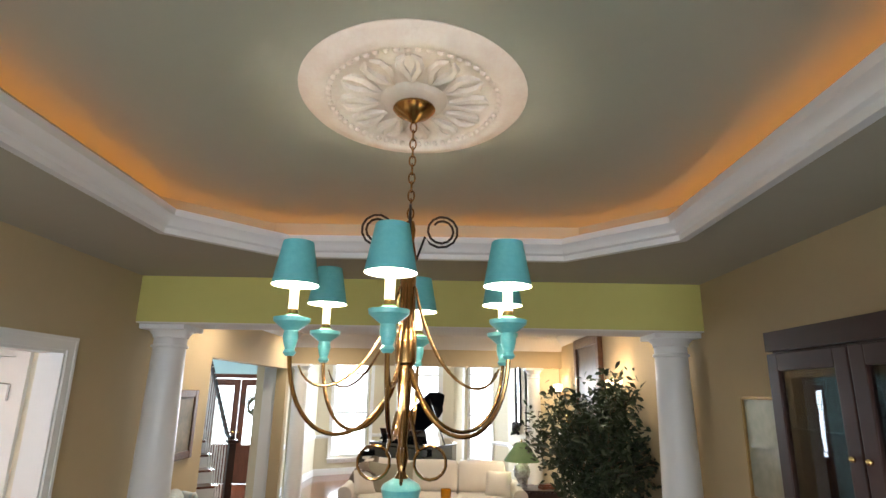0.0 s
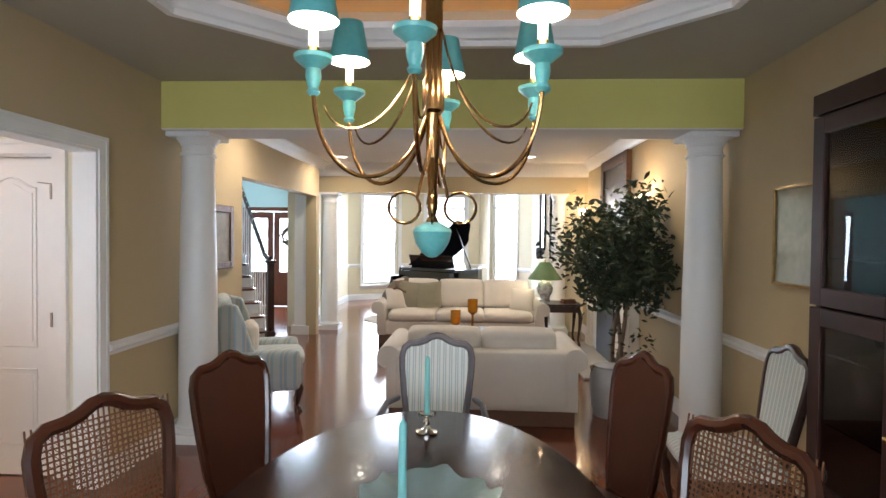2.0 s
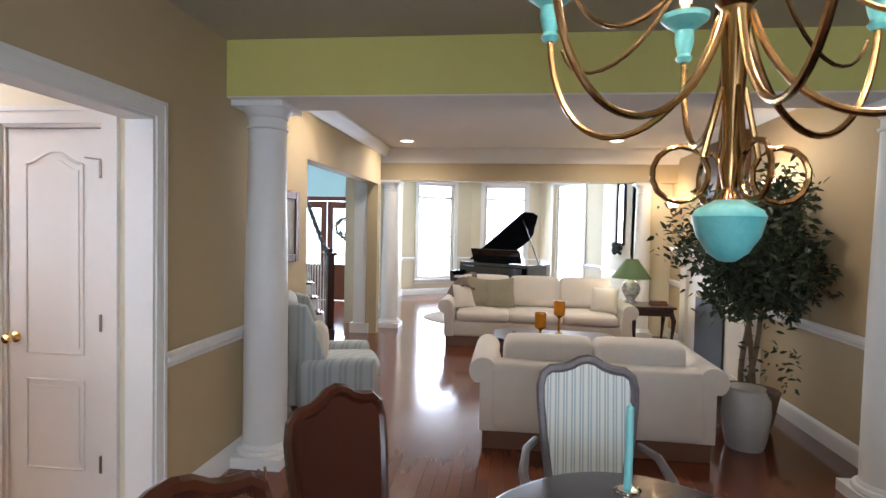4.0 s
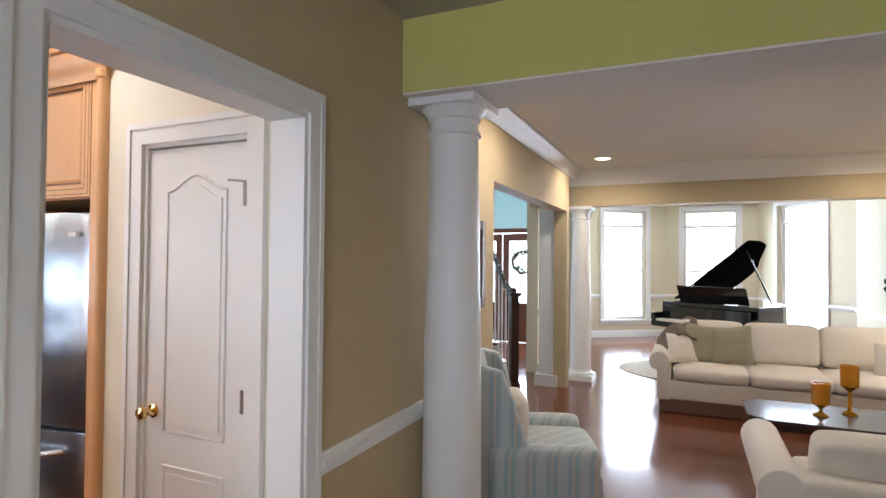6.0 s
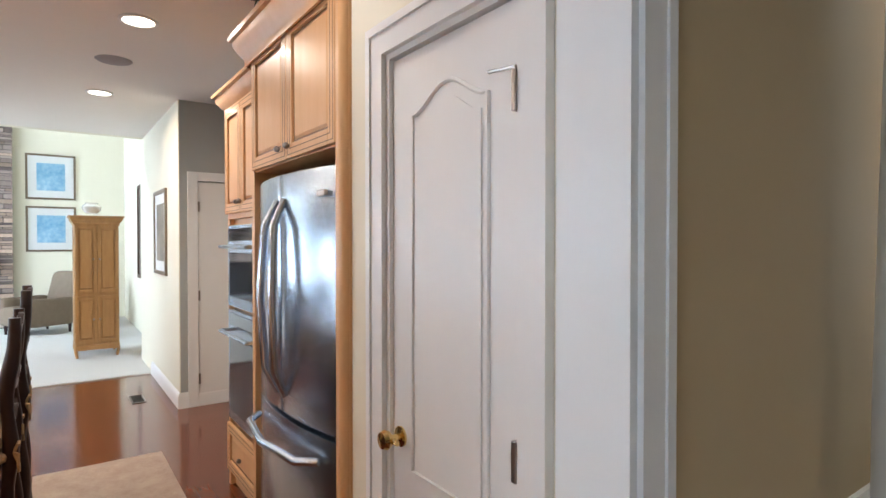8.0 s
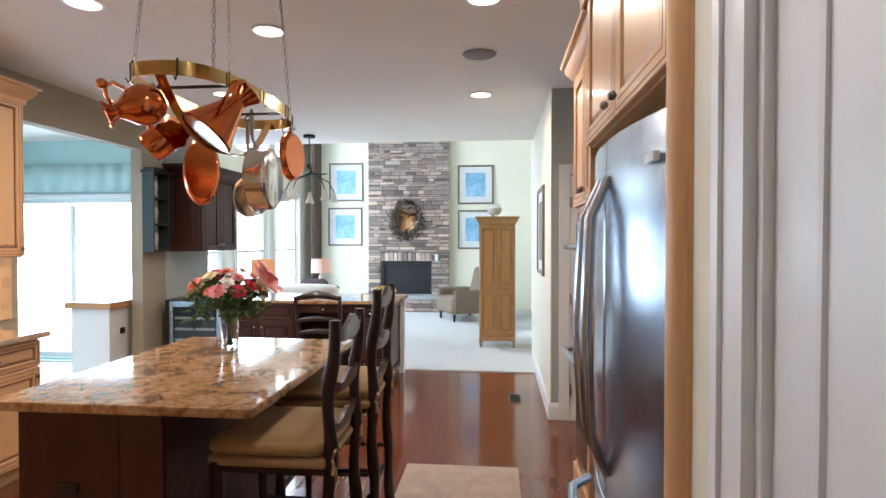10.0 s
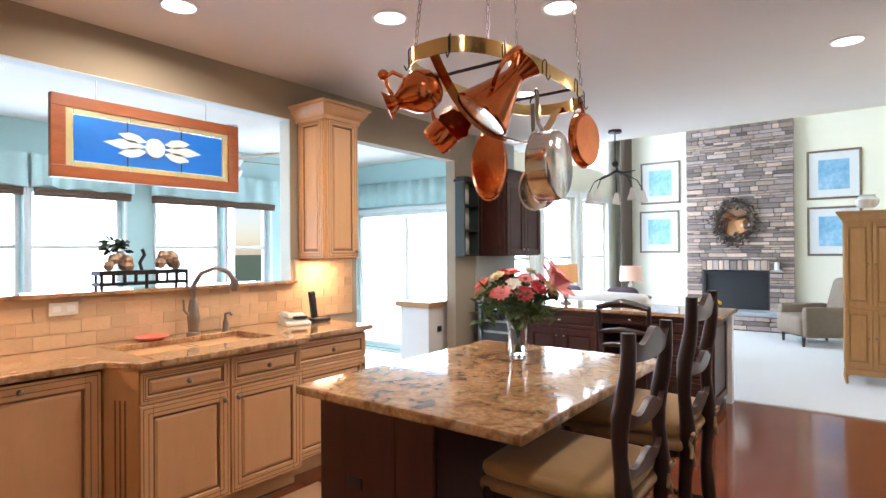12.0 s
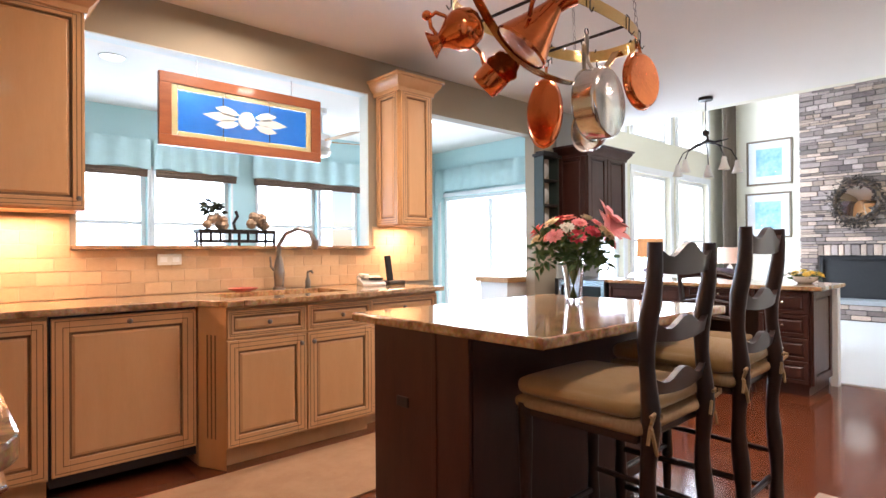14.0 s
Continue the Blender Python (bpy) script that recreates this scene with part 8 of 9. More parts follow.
wt = thing("console_cart", pose(-7.18, 0.22, 0), "white kitchen cart with a butcher-block top", "cart")
Mesh().box(-0.42, 0.42, -0.24, 0.24, 0.82, 0.88).make("tabletop", OAK, wt, bevel=0.006)
Mesh().box(-0.38, 0.38, -0.2, 0.2, 0.15, 0.82).make("body", WHITE, wt, bevel=0.004)
for x in (-0.36, 0.36):
    for y in (-0.18, 0.18):
        Mesh().lathe([(0.03, 0), (0.03, 0.15)], 12, x, y).make("leg", WHITE, wt, smooth=True)
for x in (-0.2, 0.2):
    Mesh().box(x - 0.03, x + 0.03, 0.2, 0.215, 0.55, 0.61).make("handle", IRON, wt, bevel=0.003)

# ---- wall end between kitchen and great room ----
clk = thing("wall_curio", pose(-7.16, KY0 + 0.002, 1.37), "dark green wall curio shelf with small plates", "wall shelf")
for a, b in ((-0.14, -0.12), (0.12, 0.14)):
    Mesh().box(a, b, 0, 0.12, 0, 0.80).make("side", mat("dark_green_paint", (0.02, 0.035, 0.03), 0.5, second=(0.03, 0.05, 0.04), scale=12, amount=0.6), clk)
for z in (0.0, 0.27, 0.54):
    Mesh().box(-0.12, 0.12, 0.001, 0.12, z, z + 0.02).make("shelf", IRON, clk)
    Mesh().lathe([(0.0001, 0), (0.07, 0.004), (0.085, 0.016), (0.07, 0.01), (0.0001, 0.006)], 20).make("plate", CERAMIC, clk, smooth=True).matrix_local = pose(0, 0.04, z + 0.115, 80)
Mesh().prism([(-0.17, 0.0), (0.17, 0.0), (0.17, 0.14), (-0.17, 0.14)], 0.80, 0.83).box(-0.12, 0.12, 0.0005, 0.12, 0.83, 0.86).make("cornice", IRON, clk, bevel=0.004)

dk = thing("dark_wall_cabinet", pose(0, 0, 0), "dark cherry wall cabinet with raised panel doors", "cabinet")
setting(Mesh().box(-8.26, -7.40, KY0 + 0.0, KY0 + 0.02, 0, CE).make("wall_bar_back", GREY))
Mesh().box(-7.42, -8.20, KY0 + 0.022, 1.01, 1.37, 2.22).make("body", CHERRY, dk)
for i in range(2):
    front(dk, south(-7.425 - i * 0.39, 1.032, 1.38), 0.38, 0.83, "door", CHERRY, glaze=False, knob=(0.34 if i == 0 else 0.04, 0.06))
front(dk, Matrix(((0, -1, 0, -7.40), (1, 0, 0, KY0 + 0.03), (0, 0, 1, 1.38), (0, 0, 0, 1))), 0.36, 0.83, "end_panel", CHERRY, glaze=False)
cab_crown(Mesh(), [(-8.20, KY0 + 0.022, 2.27), (-8.20, 1.035, 2.27), (-7.40, 1.035, 2.27), (-7.40, KY0 + 0.022, 2.27)], CHERRY).make("crown", CHERRY, dk, smooth=True)
wc = thing("wine_cooler", pose(0, 0, 0), "stainless wine cooler with dark shelves under the bar", "wine cooler")
Mesh().box(-7.27, -7.90, 0.70, 1.32, 0.05, 0.86).make("body", DARKPL, wc)
Mesh().box(-7.245, -7.27, 0.76, 0.80, 0.08, 0.85).box(-7.245, -7.27, 1.28, 1.32, 0.08, 0.85).box(-7.245, -7.27, 0.80, 1.28, 0.08, 0.14).box(-7.245, -7.27, 0.80, 1.28, 0.79, 0.85).make("door_frame", STEEL, wc, bevel=0.003)
Mesh().box(-7.252, -7.258, 0.80, 1.28, 0.14, 0.79).make("pane", DARKGLASS, wc)
for i in range(5):
    Mesh().box(-7.246, -7.2525, 0.82, 1.26, 0.20 + i * 0.115, 0.225 + i * 0.115).make("rack_front", PEWTER, wc)
Mesh().tube([(-7.245, 0.80, 0.75), (-7.21, 0.80, 0.75), (-7.21, 0.80, 0.3), (-7.245, 0.80, 0.3)], 0.009, 8).make("handle", STEEL, wc, smooth=True)

# ---- peninsula desk ----
pn = thing("desk_cabinet", pose(0, 0, 0), "dark cherry desk cabinet with drawers between kitchen and great room", "cabinet")
Mesh().box(-7.30, -7.93, 1.34, 2.10, 0.08, 0.835).box(-7.30, -7.93, 2.72, 3.09, 0.08, 0.835).box(-7.34, -7.93, 1.36, 2.08, 0, 0.08).box(-7.34, -7.93, 2.74, 3.07, 0, 0.08).box(-7.88, -7.93, 2.10, 2.72, 0.0, 0.835).box(-7.32, -7.88, 2.10, 2.72, 0.73, 0.835).make("body", CHERRY, pn)


def eastm(x, y, z):
    return Matrix(((0, -1, 0, x), (1, 0, 0, y), (0, 0, 1, z), (0, 0, 0, 1)))


for i in range(4):
    front(pn, eastm(-7.279, 2.73, 0.10 + i * 0.183), 0.35, 0.175, "drawer", CHERRY, rail=0.03, glaze=False, knob=(0.175, 0.09), metal=SILVER)
front(pn, eastm(-7.279, 1.35, 0.66), 0.74, 0.165, "drawer", CHERRY, rail=0.03, glaze=False, knob=(0.37, 0.08), metal=SILVER)
for i in range(2):
    front(pn, eastm(-7.279, 1.35 + i * 0.372, 0.10), 0.368, 0.55, "door", CHERRY, glaze=False, knob=(0.33 if i == 0 else 0.04, 0.48), metal=SILVER)
front(pn, eastm(-7.299, 2.13, 0.74), 0.56, 0.085, "drawer", CHERRY, rail=0.02, glaze=False, knob=(0.28, 0.04), metal=SILVER)
front(pn, Matrix(((-1, 0, 0, -7.31), (0, -1, 0, 3.112), (0, 0, 1, 0.09), (0, 0, 0, 1))), 0.54, 0.74, "end_panel", CHERRY, glaze=False)
Mesh().box(-7.86, -7.95, 3.095, 3.15, 0, 0.835).make("end_post", WHITE, pn, bevel=0.004)
pt = Mesh().box(-7.24, -7.99, 1.33, 3.18, 0.838, 0.87).make("desk_counter", GRANITE, bevel=0.006)
tagged(pt, "polished granite top of the desk cabinet", "countertop")


def desk_chair(m):
    s = thing("desk_chair", m, "espresso country chair with a carved back and rush seat", "chair")
    for k in (-1, 1):
        Mesh().tube([(k * 0.19, -0.2, 0), (k * 0.185, -0.19, 0.44), (k * 0.20, -0.23, 0.75), (k * 0.205, -0.28, 0.97)], [0.018, 0.021, 0.02, 0.018], 8).make("back_post", ESPRESSO, s, smooth=True)
        Mesh().tube([(k * 0.20, 0.18, 0.44), (k * 0.215, 0.20, 0.3), (k * 0.205, 0.19, 0.12), (k * 0.215, 0.21, 0)], [0.024, 0.022, 0.016, 0.018], 8).make("front_leg", ESPRESSO, s, smooth=True)
    for z, h in ((0.62, 0.05), (0.74, 0.05), (0.95, 0.075)):
        y = -0.19 - max(0, z - 0.44) * 0.16
        Mesh().tube([(-0.2, y, z), (-0.1, y - 0.02, z + h * 0.35), (0, y - 0.025, z + h * 0.55), (0.1, y - 0.02, z + h * 0.35), (0.2, y, z)], [h * 0.3, h * 0.4, h * 0.5, h * 0.4, h * 0.3], 8).make("back_slat", ESPRESSO, s, smooth=True)
    Mesh().box(-0.215, 0.215, -0.2, 0.205, 0.40, 0.44).make("seat_frame", ESPRESSO, s, bevel=0.01)
    Mesh().cushion(-0.21, 0.21, -0.195, 0.2, 0.43, 0.47, 0.018, 0.01).make("rush_seat", RUSH, s, smooth=True)


desk_chair(pose(-6.98, 2.52, 0, 0, 0, 95))


def shade_lamp(m, label, r, h, shade_mat, base_mat, glowing):
    l = thing("table_lamp", m, label, "lamp")
    Mesh().lathe([(0.06, 0), (0.06, 0.015), (0.02, 0.03), (0.03, 0.10), (0.04, 0.16), (0.015, 0.20), (0.008, 0.22), (0.008, 0.22 + h * 0.8)], 18).make("base", base_mat, l, smooth=True)
    Mesh().lathe([(r * 0.92, 0.22 + h), (r, 0.22), (r - 0.003, 0.22), (r * 0.92 - 0.003, 0.22 + h)], 28, cap=False).make("shade", shade_mat, l, smooth=True)


AMBSH = mat("amber_lamp_shade", (0.62, 0.34, 0.15), 0.7, second=(0.48, 0.24, 0.10), scale=3, amount=0.8, stretch=(14, 14, 0.3), emit=(1.0, 0.5, 0.2), power=0.35)
shade_lamp(pose(-7.62, 1.62, 0.87), "small lamp with a pleated amber shade on the desk", 0.13, 0.19, AMBSH, PEWTER, True)
shade_lamp(pose(-10.4, 1.37, 0.75), "table lamp with a peach shade by the great room sofa", 0.16, 0.22, mat("peach_lamp_shade", (0.75, 0.50, 0.40), 0.7, second=(0.68, 0.43, 0.33), scale=6, amount=0.6, emit=(1.0, 0.6, 0.4), power=0.3), CERAMIC, True)
cst = thing("side_table", pose(-10.4, 1.37, 0), "dark side table under the lamp", "side table")
Mesh().lathe([(0.0001, 0.71), (0.28, 0.71), (0.3, 0.73), (0.28, 0.75), (0.0001, 0.75)], 28).make("tabletop", DARKW, cst, smooth=True)
Mesh().lathe([(0.2, 0), (0.18, 0.03), (0.04, 0.08), (0.035, 0.6), (0.07, 0.71)], 16).make("pedestal", DARKW, cst, smooth=True)
fb = thing("flower_bowl", pose(-7.72, 2.95, 0.87), "low bowl of yellow and white flowers on the desk", "flowers")
Mesh().lathe([(0.05, 0), (0.09, 0.03), (0.10, 0.06), (0.09, 0.058), (0.0001, 0.04)], 20).make("bowl", CERAMIC, fb, smooth=True)
rnd = random.Random(9)
for i in range(12):
    a, r = i * 2.4, 0.03 + 0.10 * math.sqrt(i / 12)
    bloom(fb, Vector((r * math.cos(a), r * math.sin(a), 0.11 - r * 0.3)), 0.035, PET[("yellow", "white", "yellow")[i % 3]], rnd)
g = Mesh()
for i in range(70):
    a, r = rnd.uniform(0, 6.283), rnd.uniform(0.03, 0.13)
    leaf(g, Vector((r * math.cos(a), r * math.sin(a), rnd.uniform(0.04, 0.09))), rnd, 0.045)
g.make("foliage", STEM, fb)
sb = thing("great_room_sofa", pose(-9.7, 1.2, 0), "pale sofa with dark cushions in the great room", "sofa")
Mesh().cushion(-0.45, 0.45, -0.75, 0.75, 0.1, 0.45, 0.06, 0.0).make("seat_base", SOFAC, sb, smooth=True)
Mesh().cushion(0.25, 0.48, -0.75, 0.75, 0.3, 0.86, 0.08, 0.02).make("backrest", SOFAC, sb, smooth=True)
for y in (-0.45, 0.35):
    Mesh().at(pose(0.18, y, 0.72, 0, -15, 15)).cushion(-0.07, 0.07, -0.2, 0.2, -0.2, 0.2, 0.06, 0.02).at(Matrix.Identity(4)).make("cushion", mat("plum_cushion", (0.10, 0.07, 0.09), 0.9, second=(0.16, 0.12, 0.14), scale=20, amount=0.6), sb, smooth=True)


# ---- pendant chandelier ----
pd = thing("pendant_light", pose(-8.17, 1.96, 0), "black iron pendant with twig arms and frosted bell shades", "pendant light")
Mesh().lathe([(0.07, CE), (0.07, CE - 0.03), (0.01, CE - 0.04)], 20).make("canopy", IRON, pd, smooth=True)
Mesh().tube([(0, 0, CE - 0.03), (0, 0, 2.36)], 0.006, 6).make("rod", IRON, pd, smooth=True)
Mesh().ball((0, 0, 2.37), 0.035, 12).make("ball", IRON, pd, smooth=True)
Mesh().tube([(0.05, -0.16, 2.20), (0.0, -0.06, 2.26), (0.02, 0.02, 2.29), (-0.02, 0.08, 2.27), (0.0, 0.22, 2.28)], [0.006, 0.014, 0.016, 0.012, 0.005], 8).make("twig", IRON, pd, smooth=True)
Mesh().tube([(0, 0, 2.36), (0.03, 0.03, 2.32), (-0.02, 0.0, 2.28)], 0.012, 8).make("knot", IRON, pd, smooth=True)
for k in range(5):
    a = radians(-90 + 72 * k)
    d = Vector((math.cos(a), math.sin(a), 0))
    Mesh().tube([(0, 0, 2.27), d * 0.12 + Vector((0, 0, 2.25)), d * 0.24 + Vector((0, 0, 2.19)), d * 0.30 + Vector((0, 0, 2.08))], 0.006, 6).make("arm", IRON, pd, smooth=True)
    Mesh().lathe([(0.015, 2.08), (0.022, 2.07), (0.03, 2.02), (0.055, 1.95), (0.052, 1.95), (0.027, 2.02), (0.0001, 2.06)], 16, d.x * 0.30, d.y * 0.30).make("shade", mat("frosted_bell_glass", (0.72, 0.68, 0.62), 0.4, second=(0.6, 0.56, 0.5), scale=12, amount=0.6), pd, smooth=True)

# ---- great room ----
for i, y in enumerate((0.03, )):
    pass
for x0, x1 in ((-12.7, -11.5), (-11.2, -10.0), (-9.7, -8.5)):
    window("window_great_room", Matrix.Translation((0, 0.15, 0)), (x0, x1, 0.25, 2.35), rows=2, transom=0, case=0.1)
    window("window_great_room_high", Matrix.Translation((0, 0.15, 0)), (x0, x1, 2.9, 4.4), rows=1, transom=0, case=0.1, sill=False)


def drape(x, y, z0, z1, w, along):
    c = thing("curtain", pose(0, 0, 0), "long brown striped floor-length curtain beside the windows", "curtain")
    n, vs = 60, []
    for i in range(n + 1):
        t = i / n
        u, v = (t - 0.5) * w, 0.035 * math.sin(t * 44)
        px, py = (x + u, y + v) if along == "x" else (x + v, y + u)
        vs += [(px, py, z0), (px, py, z1)]
    o = Mesh().add(vs, [(2 * i, 2 * i + 2, 2 * i + 3, 2 * i + 1) for i in range(n)]).make("cloth", DRAPE, c, smooth=True)
    o.modifiers.new("thick", "SOLIDIFY").thickness = 0.008


drape(-13.20, 0.36, 0.02, 4.5, 0.5, "x")
drape(-8.42, 0.24, 0.02, 2.7, 0.14, "x")


def chimney():
    y0, y1, x = 1.43, 3.18, GX
    c = thing("stone_fireplace", pose(0, 0, 0), "tall stacked ledge-stone chimney with a black firebox", "fireplace")
    Mesh().box(x + 0.002, x + 0.13, y0 + 0.02, 1.72, 0, 6.0).box(x + 0.002, x + 0.13, 2.78, y1 - 0.02, 0, 6.0).box(x + 0.002, x + 0.13, 1.72, 2.78, 1.05, 6.0).make("core", MORTAR, c)
    Mesh().box(x + 0.01, x + 0.06, 1.72, 2.78, 0.3, 1.05).make("firebox", BLACK, c)
    Mesh().box(x + 0.10, x + 0.135, 1.72, 1.76, 0.36, 1.03).box(x + 0.10, x + 0.135, 2.74, 2.78, 0.36, 1.03).box(x + 0.10, x + 0.135, 1.76, 2.74, 0.98, 1.03).make("firebox_frame", BLACK, c, bevel=0.004)
    Mesh().box(x + 0.002, x + 0.55, y0 - 0.12, y1 + 0.12, 0.012, 0.27).make("hearth_core", MORTAR, c)
    Mesh().box(x + 0.0, x + 0.60, y0 - 0.16, y1 + 0.16, 0.27, 0.335).make("hearth_slab", HEARTH, c, bevel=0.008)
    rnd = random.Random(3)
    meshes = []
    for i in range(14):
        m = Mesh().box(-0.5, 0.5, -0.5, 0.5, -0.5, 0.5)
        m.v = [Vector((p.x * (1 + rnd.uniform(-0.12, 0.06)), p.y * (1 + rnd.uniform(-0.03, 0.0)), p.z * (1 + rnd.uniform(-0.18, 0.0)))) for p in m.v]
        o = m.make("stone", (STONE, STONET, STONE, STONED, STONET)[i % 5], c, bevel=0.06, segs=1)
        meshes.append(o.data)
        bpy.data.objects.remove(o)

    def stone(cx, cy, cz, sx, sy, sz):
        o = new("stone", meshes[int(rnd.random() * 14)])
        o.parent = c
        o.matrix_local = Matrix.LocRotScale((cx, cy, cz), None, (sx, sy, sz))
    count, z = 0, 0.335
    while z < 4.6:
        h = rnd.choice((0.035, 0.045, 0.06, 0.075, 0.09))
        y = y0
        while y < y1 - 0.02:
            w = min(rnd.uniform(0.10, 0.36), y1 - y)
            if y1 - y - w < 0.08:
                w = y1 - y
            d = 0.05 + rnd.uniform(0, 0.035)
            a, b = y, y + w
            if z < 1.23 and b > 1.70 and a < 2.80:
                if a < 1.66:
                    w = 1.70 - a
                    stone(x + 0.13, a + w / 2, z + h / 2, d, w - 0.008, h - 0.006)
                y = max(b, 2.80) if a >= 1.66 or b >= 2.8 else 2.80
                continue
            stone(x + 0.13, y + w / 2, z + h / 2, d, w - 0.008, h - 0.006)
            y += w
        z += h
    y = 1.70
    while y < 2.79:
        w = min(rnd.uniform(0.08, 0.13), 2.80 - y)
        stone(x + 0.135, y + w / 2, 1.14, 0.085, w - 0.01, 0.19)
        y += w
    for z in (0.03, 0.11, 0.19):
        y = y0 - 0.12
        while y < y1 + 0.1:
            w = min(rnd.uniform(0.2, 0.45), y1 + 0.12 - y)
            stone(x + 0.55, y + w / 2, z + 0.035, 0.06, w - 0.008, 0.072)
            y += w
    return c


wr = thing("wreath_mirror", pose(GX + 0.19, 2.26, 1.93, 0, 0, 90), "round mirror in a twig and leaf wreath on the stone", "wreath")
Mesh().lathe([(0.0001, 0), (0.24, 0), (0.25, 0.01), (0.0001, 0.012)], 32).make("mirror_glass", MIRROR, wr, smooth=True).matrix_local = pose(0, 0, 0, 90)
w2 = Mesh()
rnd = random.Random(17)
for i in range(560):
    a, r = rnd.uniform(0, 6.283), rnd.gauss(0.31, 0.045)
    leaf(w2, Vector((r * math.cos(a), rnd.uniform(-0.09, 0.0), r * 1.15 * math.sin(a))), rnd, 0.07)
w2.make("leaves", mat("dried_leaves", (0.07, 0.06, 0.045), 0.8, second=(0.14, 0.10, 0.08), scale=20, amount=0.8), wr)
Mesh().tube([(0.30 * math.cos(t), -0.03, 0.34 * math.sin(t)) for t in (k * 0.2618 for k in range(24))], 0.03, 8, True).make("twig_ring", BARK, wr, smooth=True)
fc = thing("candle_jar", pose(GX + 0.22, 2.92, 1.06), "small white candle jar on a stone ledge", "candle")
Mesh().lathe([(0.04, 0), (0.042, 0.12), (0.03, 0.14), (0.0001, 0.142)], 16).make("jar", CERAMIC, fc, smooth=True)
Mesh().box(-0.07, 0.03, -0.07, 0.07, -0.03, 0).make("ledge", HEARTH, fc)

for y, z in ((0.915, 2.755), (0.89, 1.785), (3.73, 2.675), (3.73, 1.72)):
    picture("seascape_print", pose(GX + 0.001, y, z, 0, 0, 90), 0.76, 0.83, FRTAN, BLUEART, "blue seascape print with a wide white mount", 0.035, 0.13, MOUNT, True)
picture("hall_picture", pose(-7.35, 4.639, 1.58, 0, 0, 0), 0.72, 0.86, FRTAN, ART1, "bronze-framed picture on the hall wall", 0.04, 0.1, MOUNT)
picture("tall_wall_panel", pose(-10.9, 4.899, 1.65, 0, 0, 0), 0.9, 1.5, FRAMEW, ART2, "tall dark framed picture in the great room", 0.06)


def armoire(m):
    a = thing("armoire", m, "honey pine armoire with panelled doors and curved feet", "armoire")
    w, d = 0.62, 0.5
    Mesh().box(-w / 2, w / 2, 0, d, 0.16, 1.80).make("body", OAK, a, bevel=0.01)
    for z0, z1 in ((0.20, 0.82), (0.86, 1.76)):
        for k in (0, 1):
            front(a, Matrix.Translation((-w / 2 + 0.01 + k * (w / 2 - 0.005), -0.021, z0)), w / 2 - 0.015, z1 - z0, "door", OAK, rail=0.045, glaze=False, knob=(0.25 if k == 0 else 0.03, (z1 - z0) / 2))
    for k in (-1, 1):
        for z0, z1 in ((0.22, 0.80), (0.88, 1.74)):
            Mesh().box(k * w / 2, k * (w / 2 + 0.008), 0.06, d - 0.06, z0, z1).make("side_panel", OAK, a, bevel=0.004)
    cab_crown(Mesh(), [(w / 2, d, 1.85), (w / 2, -0.02, 1.85), (-w / 2, -0.02, 1.85), (-w / 2, d, 1.85)], OAK).make("crown", OAK, a, smooth=True)
    Mesh().box(-w / 2, w / 2, 0, d, 1.80, 1.84).make("top", OAK, a)
    Mesh().box(-w / 2, w / 2, -0.015, 0.01, 0.10, 0.17).make("apron", OAK, a, bevel=0.01)
    for x in (-w / 2 + 0.03, w / 2 - 0.03):
        for y in (0.02, d - 0.04):
            Mesh().tube([(x, y, 0.18), (x * 1.06, y, 0.09), (x, y, 0)], [0.035, 0.026, 0.02], 8).make("foot", OAK, a, smooth=True)


armoire(pose(-9.36, 4.19, 0.012, 0, 0, 90) @ Matrix.Diagonal((0.78, 1, 0.955, 1)))
vs = thing("white_vase", pose(-9.6, 4.15, 1.852), "rounded white ceramic pot on the armoire", "vase")
Mesh().lathe([(0.06, 0), (0.1, 0.04), (0.11, 0.09), (0.07, 0.13), (0.08, 0.14), (0.0001, 0.12)], 20).make("pot", CERAMIC, vs, smooth=True)
ac = thing("armchair", pose(-12.1, 3.55, 0.012, 0, 0, -150), "taupe upholstered armchair by the stone fireplace", "armchair")
Mesh().cushion(-0.36, 0.36, -0.38, 0.40, 0.14, 0.44, 0.06, 0.01).make("seat", TAUPE, ac, smooth=True)
Mesh().at(pose(0, -0.34, 0.36, 14)).cushion(-0.34, 0.34, -0.08, 0.09, 0, 0.62, 0.08, 0.02).at(Matrix.Identity(4)).make("backrest", TAUPE, ac, smooth=True)
for k in (-1, 1):
    Mesh().cushion(k * 0.36 - 0.07, k * 0.36 + 0.07, -0.34, 0.36, 0.14, 0.58, 0.06, 0.0).make("armrest", TAUPE, ac, smooth=True)
    for y in (-0.3, 0.32):
        Mesh().lathe([(0.018, 0), (0.028, 0.14)], 10, k * 0.3, y).make("leg", DARKW, ac, smooth=True)
bk = thing("basket", pose(-11.1, 4.25, 0.012), "white woven basket beside the armchair", "basket")
Mesh().lathe([(0.16, 0), (0.19, 0.1), (0.2, 0.28), (0.19, 0.28), (0.18, 0.1), (0.0001, 0.03)], 22).make("weave", mat("white_wicker", (0.66, 0.63, 0.57), 0.8, second=(0.5, 0.47, 0.42), scale=40, amount=0.7, bump=0.5, bscale=90), bk, smooth=True)
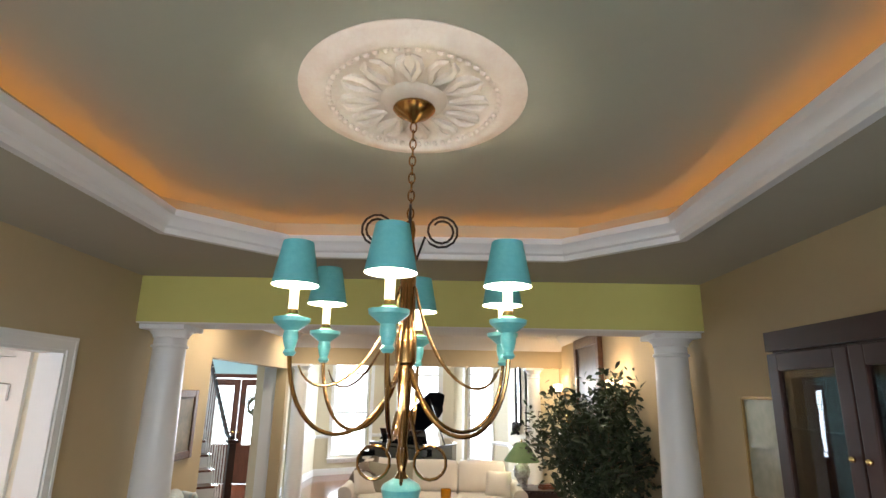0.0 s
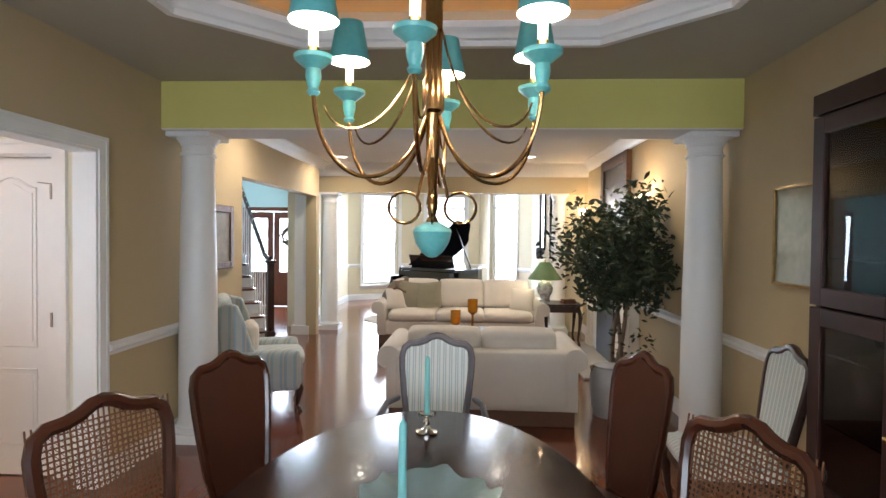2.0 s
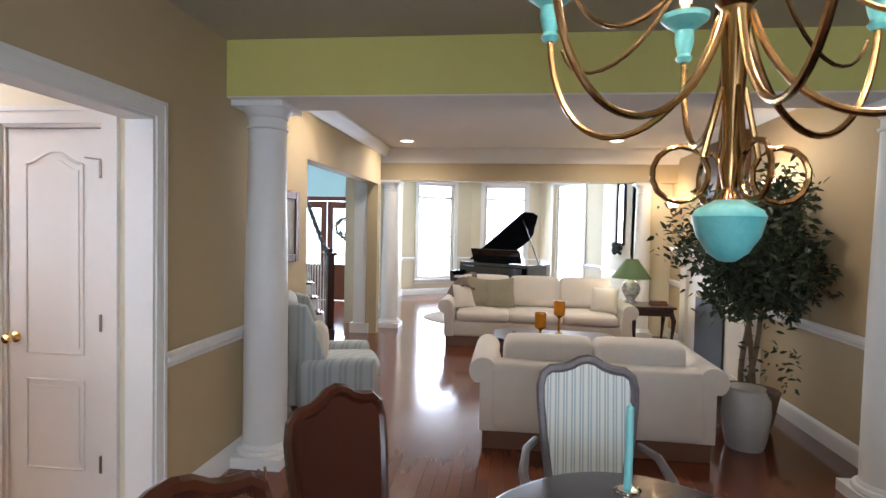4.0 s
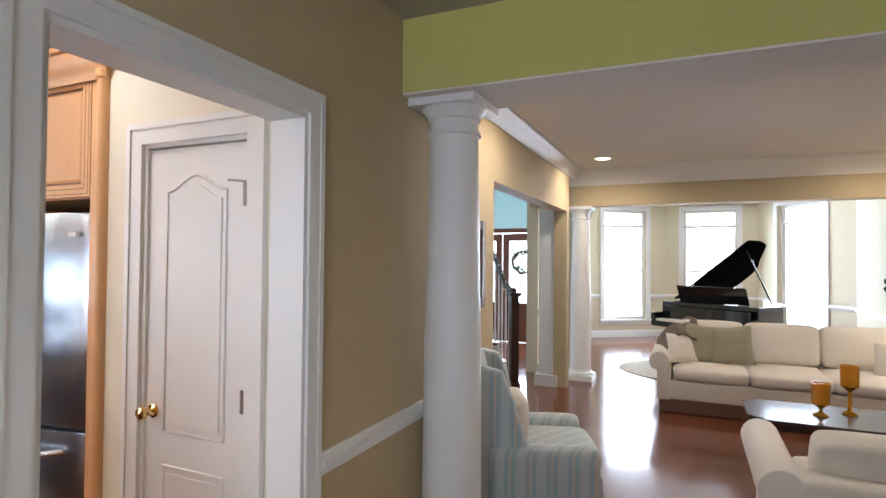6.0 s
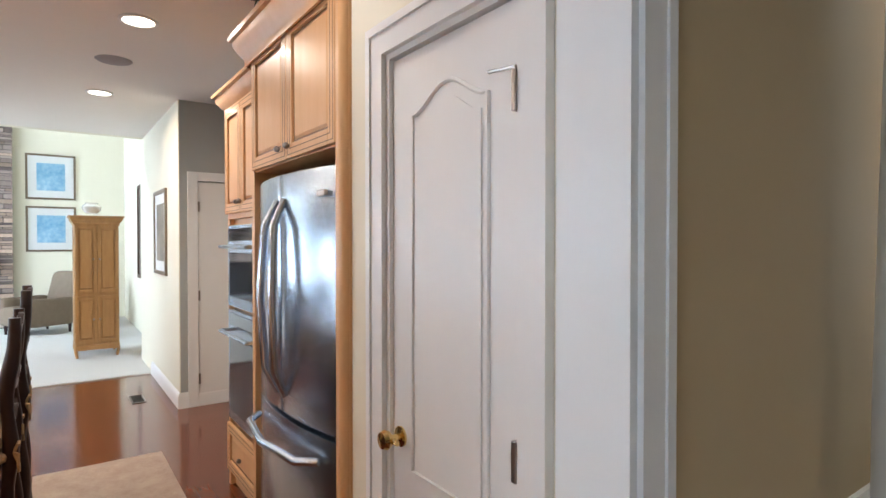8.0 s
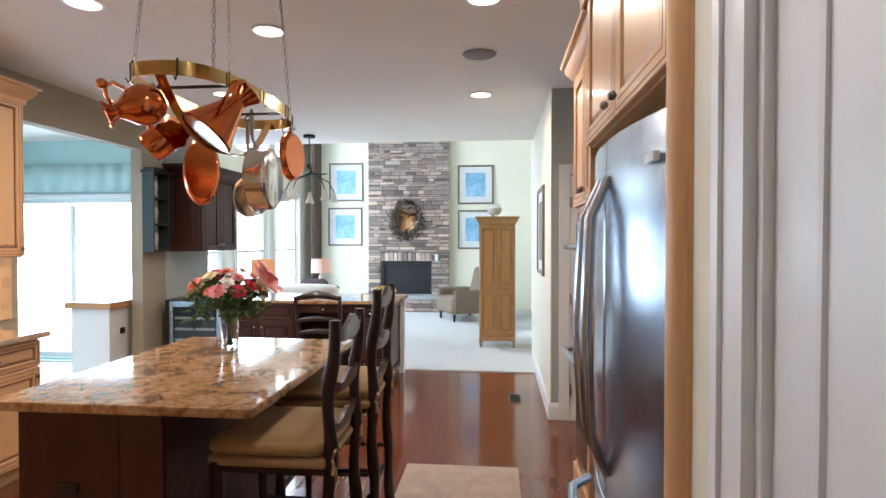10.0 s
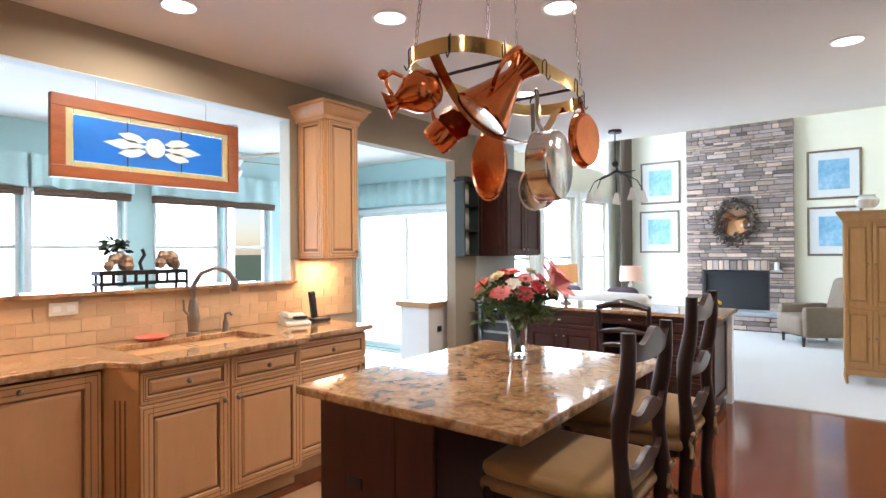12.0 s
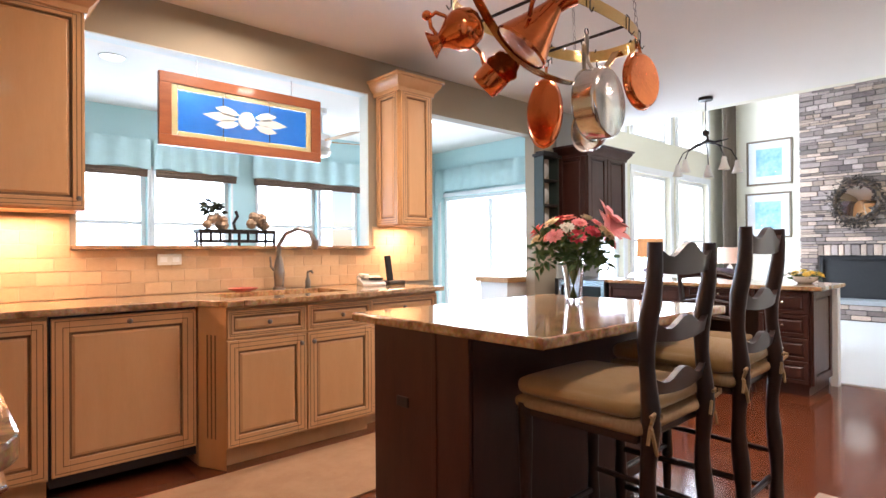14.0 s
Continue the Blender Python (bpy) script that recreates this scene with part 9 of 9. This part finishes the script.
hd = tagged(thing("door_hall", pose(-6.398, 4.70, 0, 0, 0, 90), "white panelled hall door seen past the ovens", "door"), kind="structure")
Mesh().box(0.09, 0.48, -0.012, 0, 0.0, 2.02).make("door_leaf", WHITE, hd)
Mesh().box(0.0, 0.085, -0.022, 0, 0.0, 2.11).box(0.085, 0.49, -0.022, 0, 2.03, 2.11).make("door_frame", WHITE, hd, bevel=0.003)
for z in (0.25, 1.0, 1.8):
    Mesh().box(0.084, 0.10, -0.03, -0.012, z - 0.045, z + 0.045).make("hinge", PEWTER, hd)

chimney()

# ---- backsplash tiles ----
bs = tagged(Mesh().box(-5.50, LX - 0.145, KY0 + 0.0, KY0 + 0.008, 0.909, 1.185).box(-5.50, -4.90, KY0 + 0.0, KY0 + 0.008, 1.185, 1.37).box(-2.83, LX - 0.145, KY0 + 0.0, KY0 + 0.008, 1.185, 1.37).make("wall_backsplash", GROUT), kind="structure")
rnd = random.Random(8)
base = []
for i in range(6):
    m = Mesh().box(-0.5, 0.5, -0.5, 0.5, -0.5, 0.5)
    m.v = [Vector((p.x * (1 + rnd.uniform(-0.015, 0.0)), p.y, p.z * (1 + rnd.uniform(-0.03, 0.0)))) for p in m.v]
    o = m.make("tile", TILE, bs, bevel=0.03, segs=1)
    base.append(o.data)
    bpy.data.objects.remove(o)
for row in range(6):
    z = 0.912 + row * 0.0765
    x = -5.49 + (row % 2) * -0.076
    while x < LX - 0.16:
        a, b = max(x, -5.49), min(x + 0.152, LX - 0.15)
        x += 0.152
        if z + 0.07 > 1.19 and b > -4.9 and a < -2.84:
            if z > 1.18:
                if a < -4.9:
                    b = -4.905
                elif b > -2.84 + 0.03:
                    a = -2.82
                else:
                    continue
        if b - a < 0.02:
            continue
        top = min(z + 0.0735, 1.184 if (b > -4.9 and a < -2.84) else 1.368)
        if top - z < 0.015:
            continue
        o = new("tile", rnd.choice(base))
        o.parent = bs
        o.matrix_local = Matrix.LocRotScale(((a + b) / 2, KY0 + 0.0062 + rnd.uniform(0, 0.0012), (z + top) / 2), None, (b - a - 0.003, 0.009, top - z - 0.001))
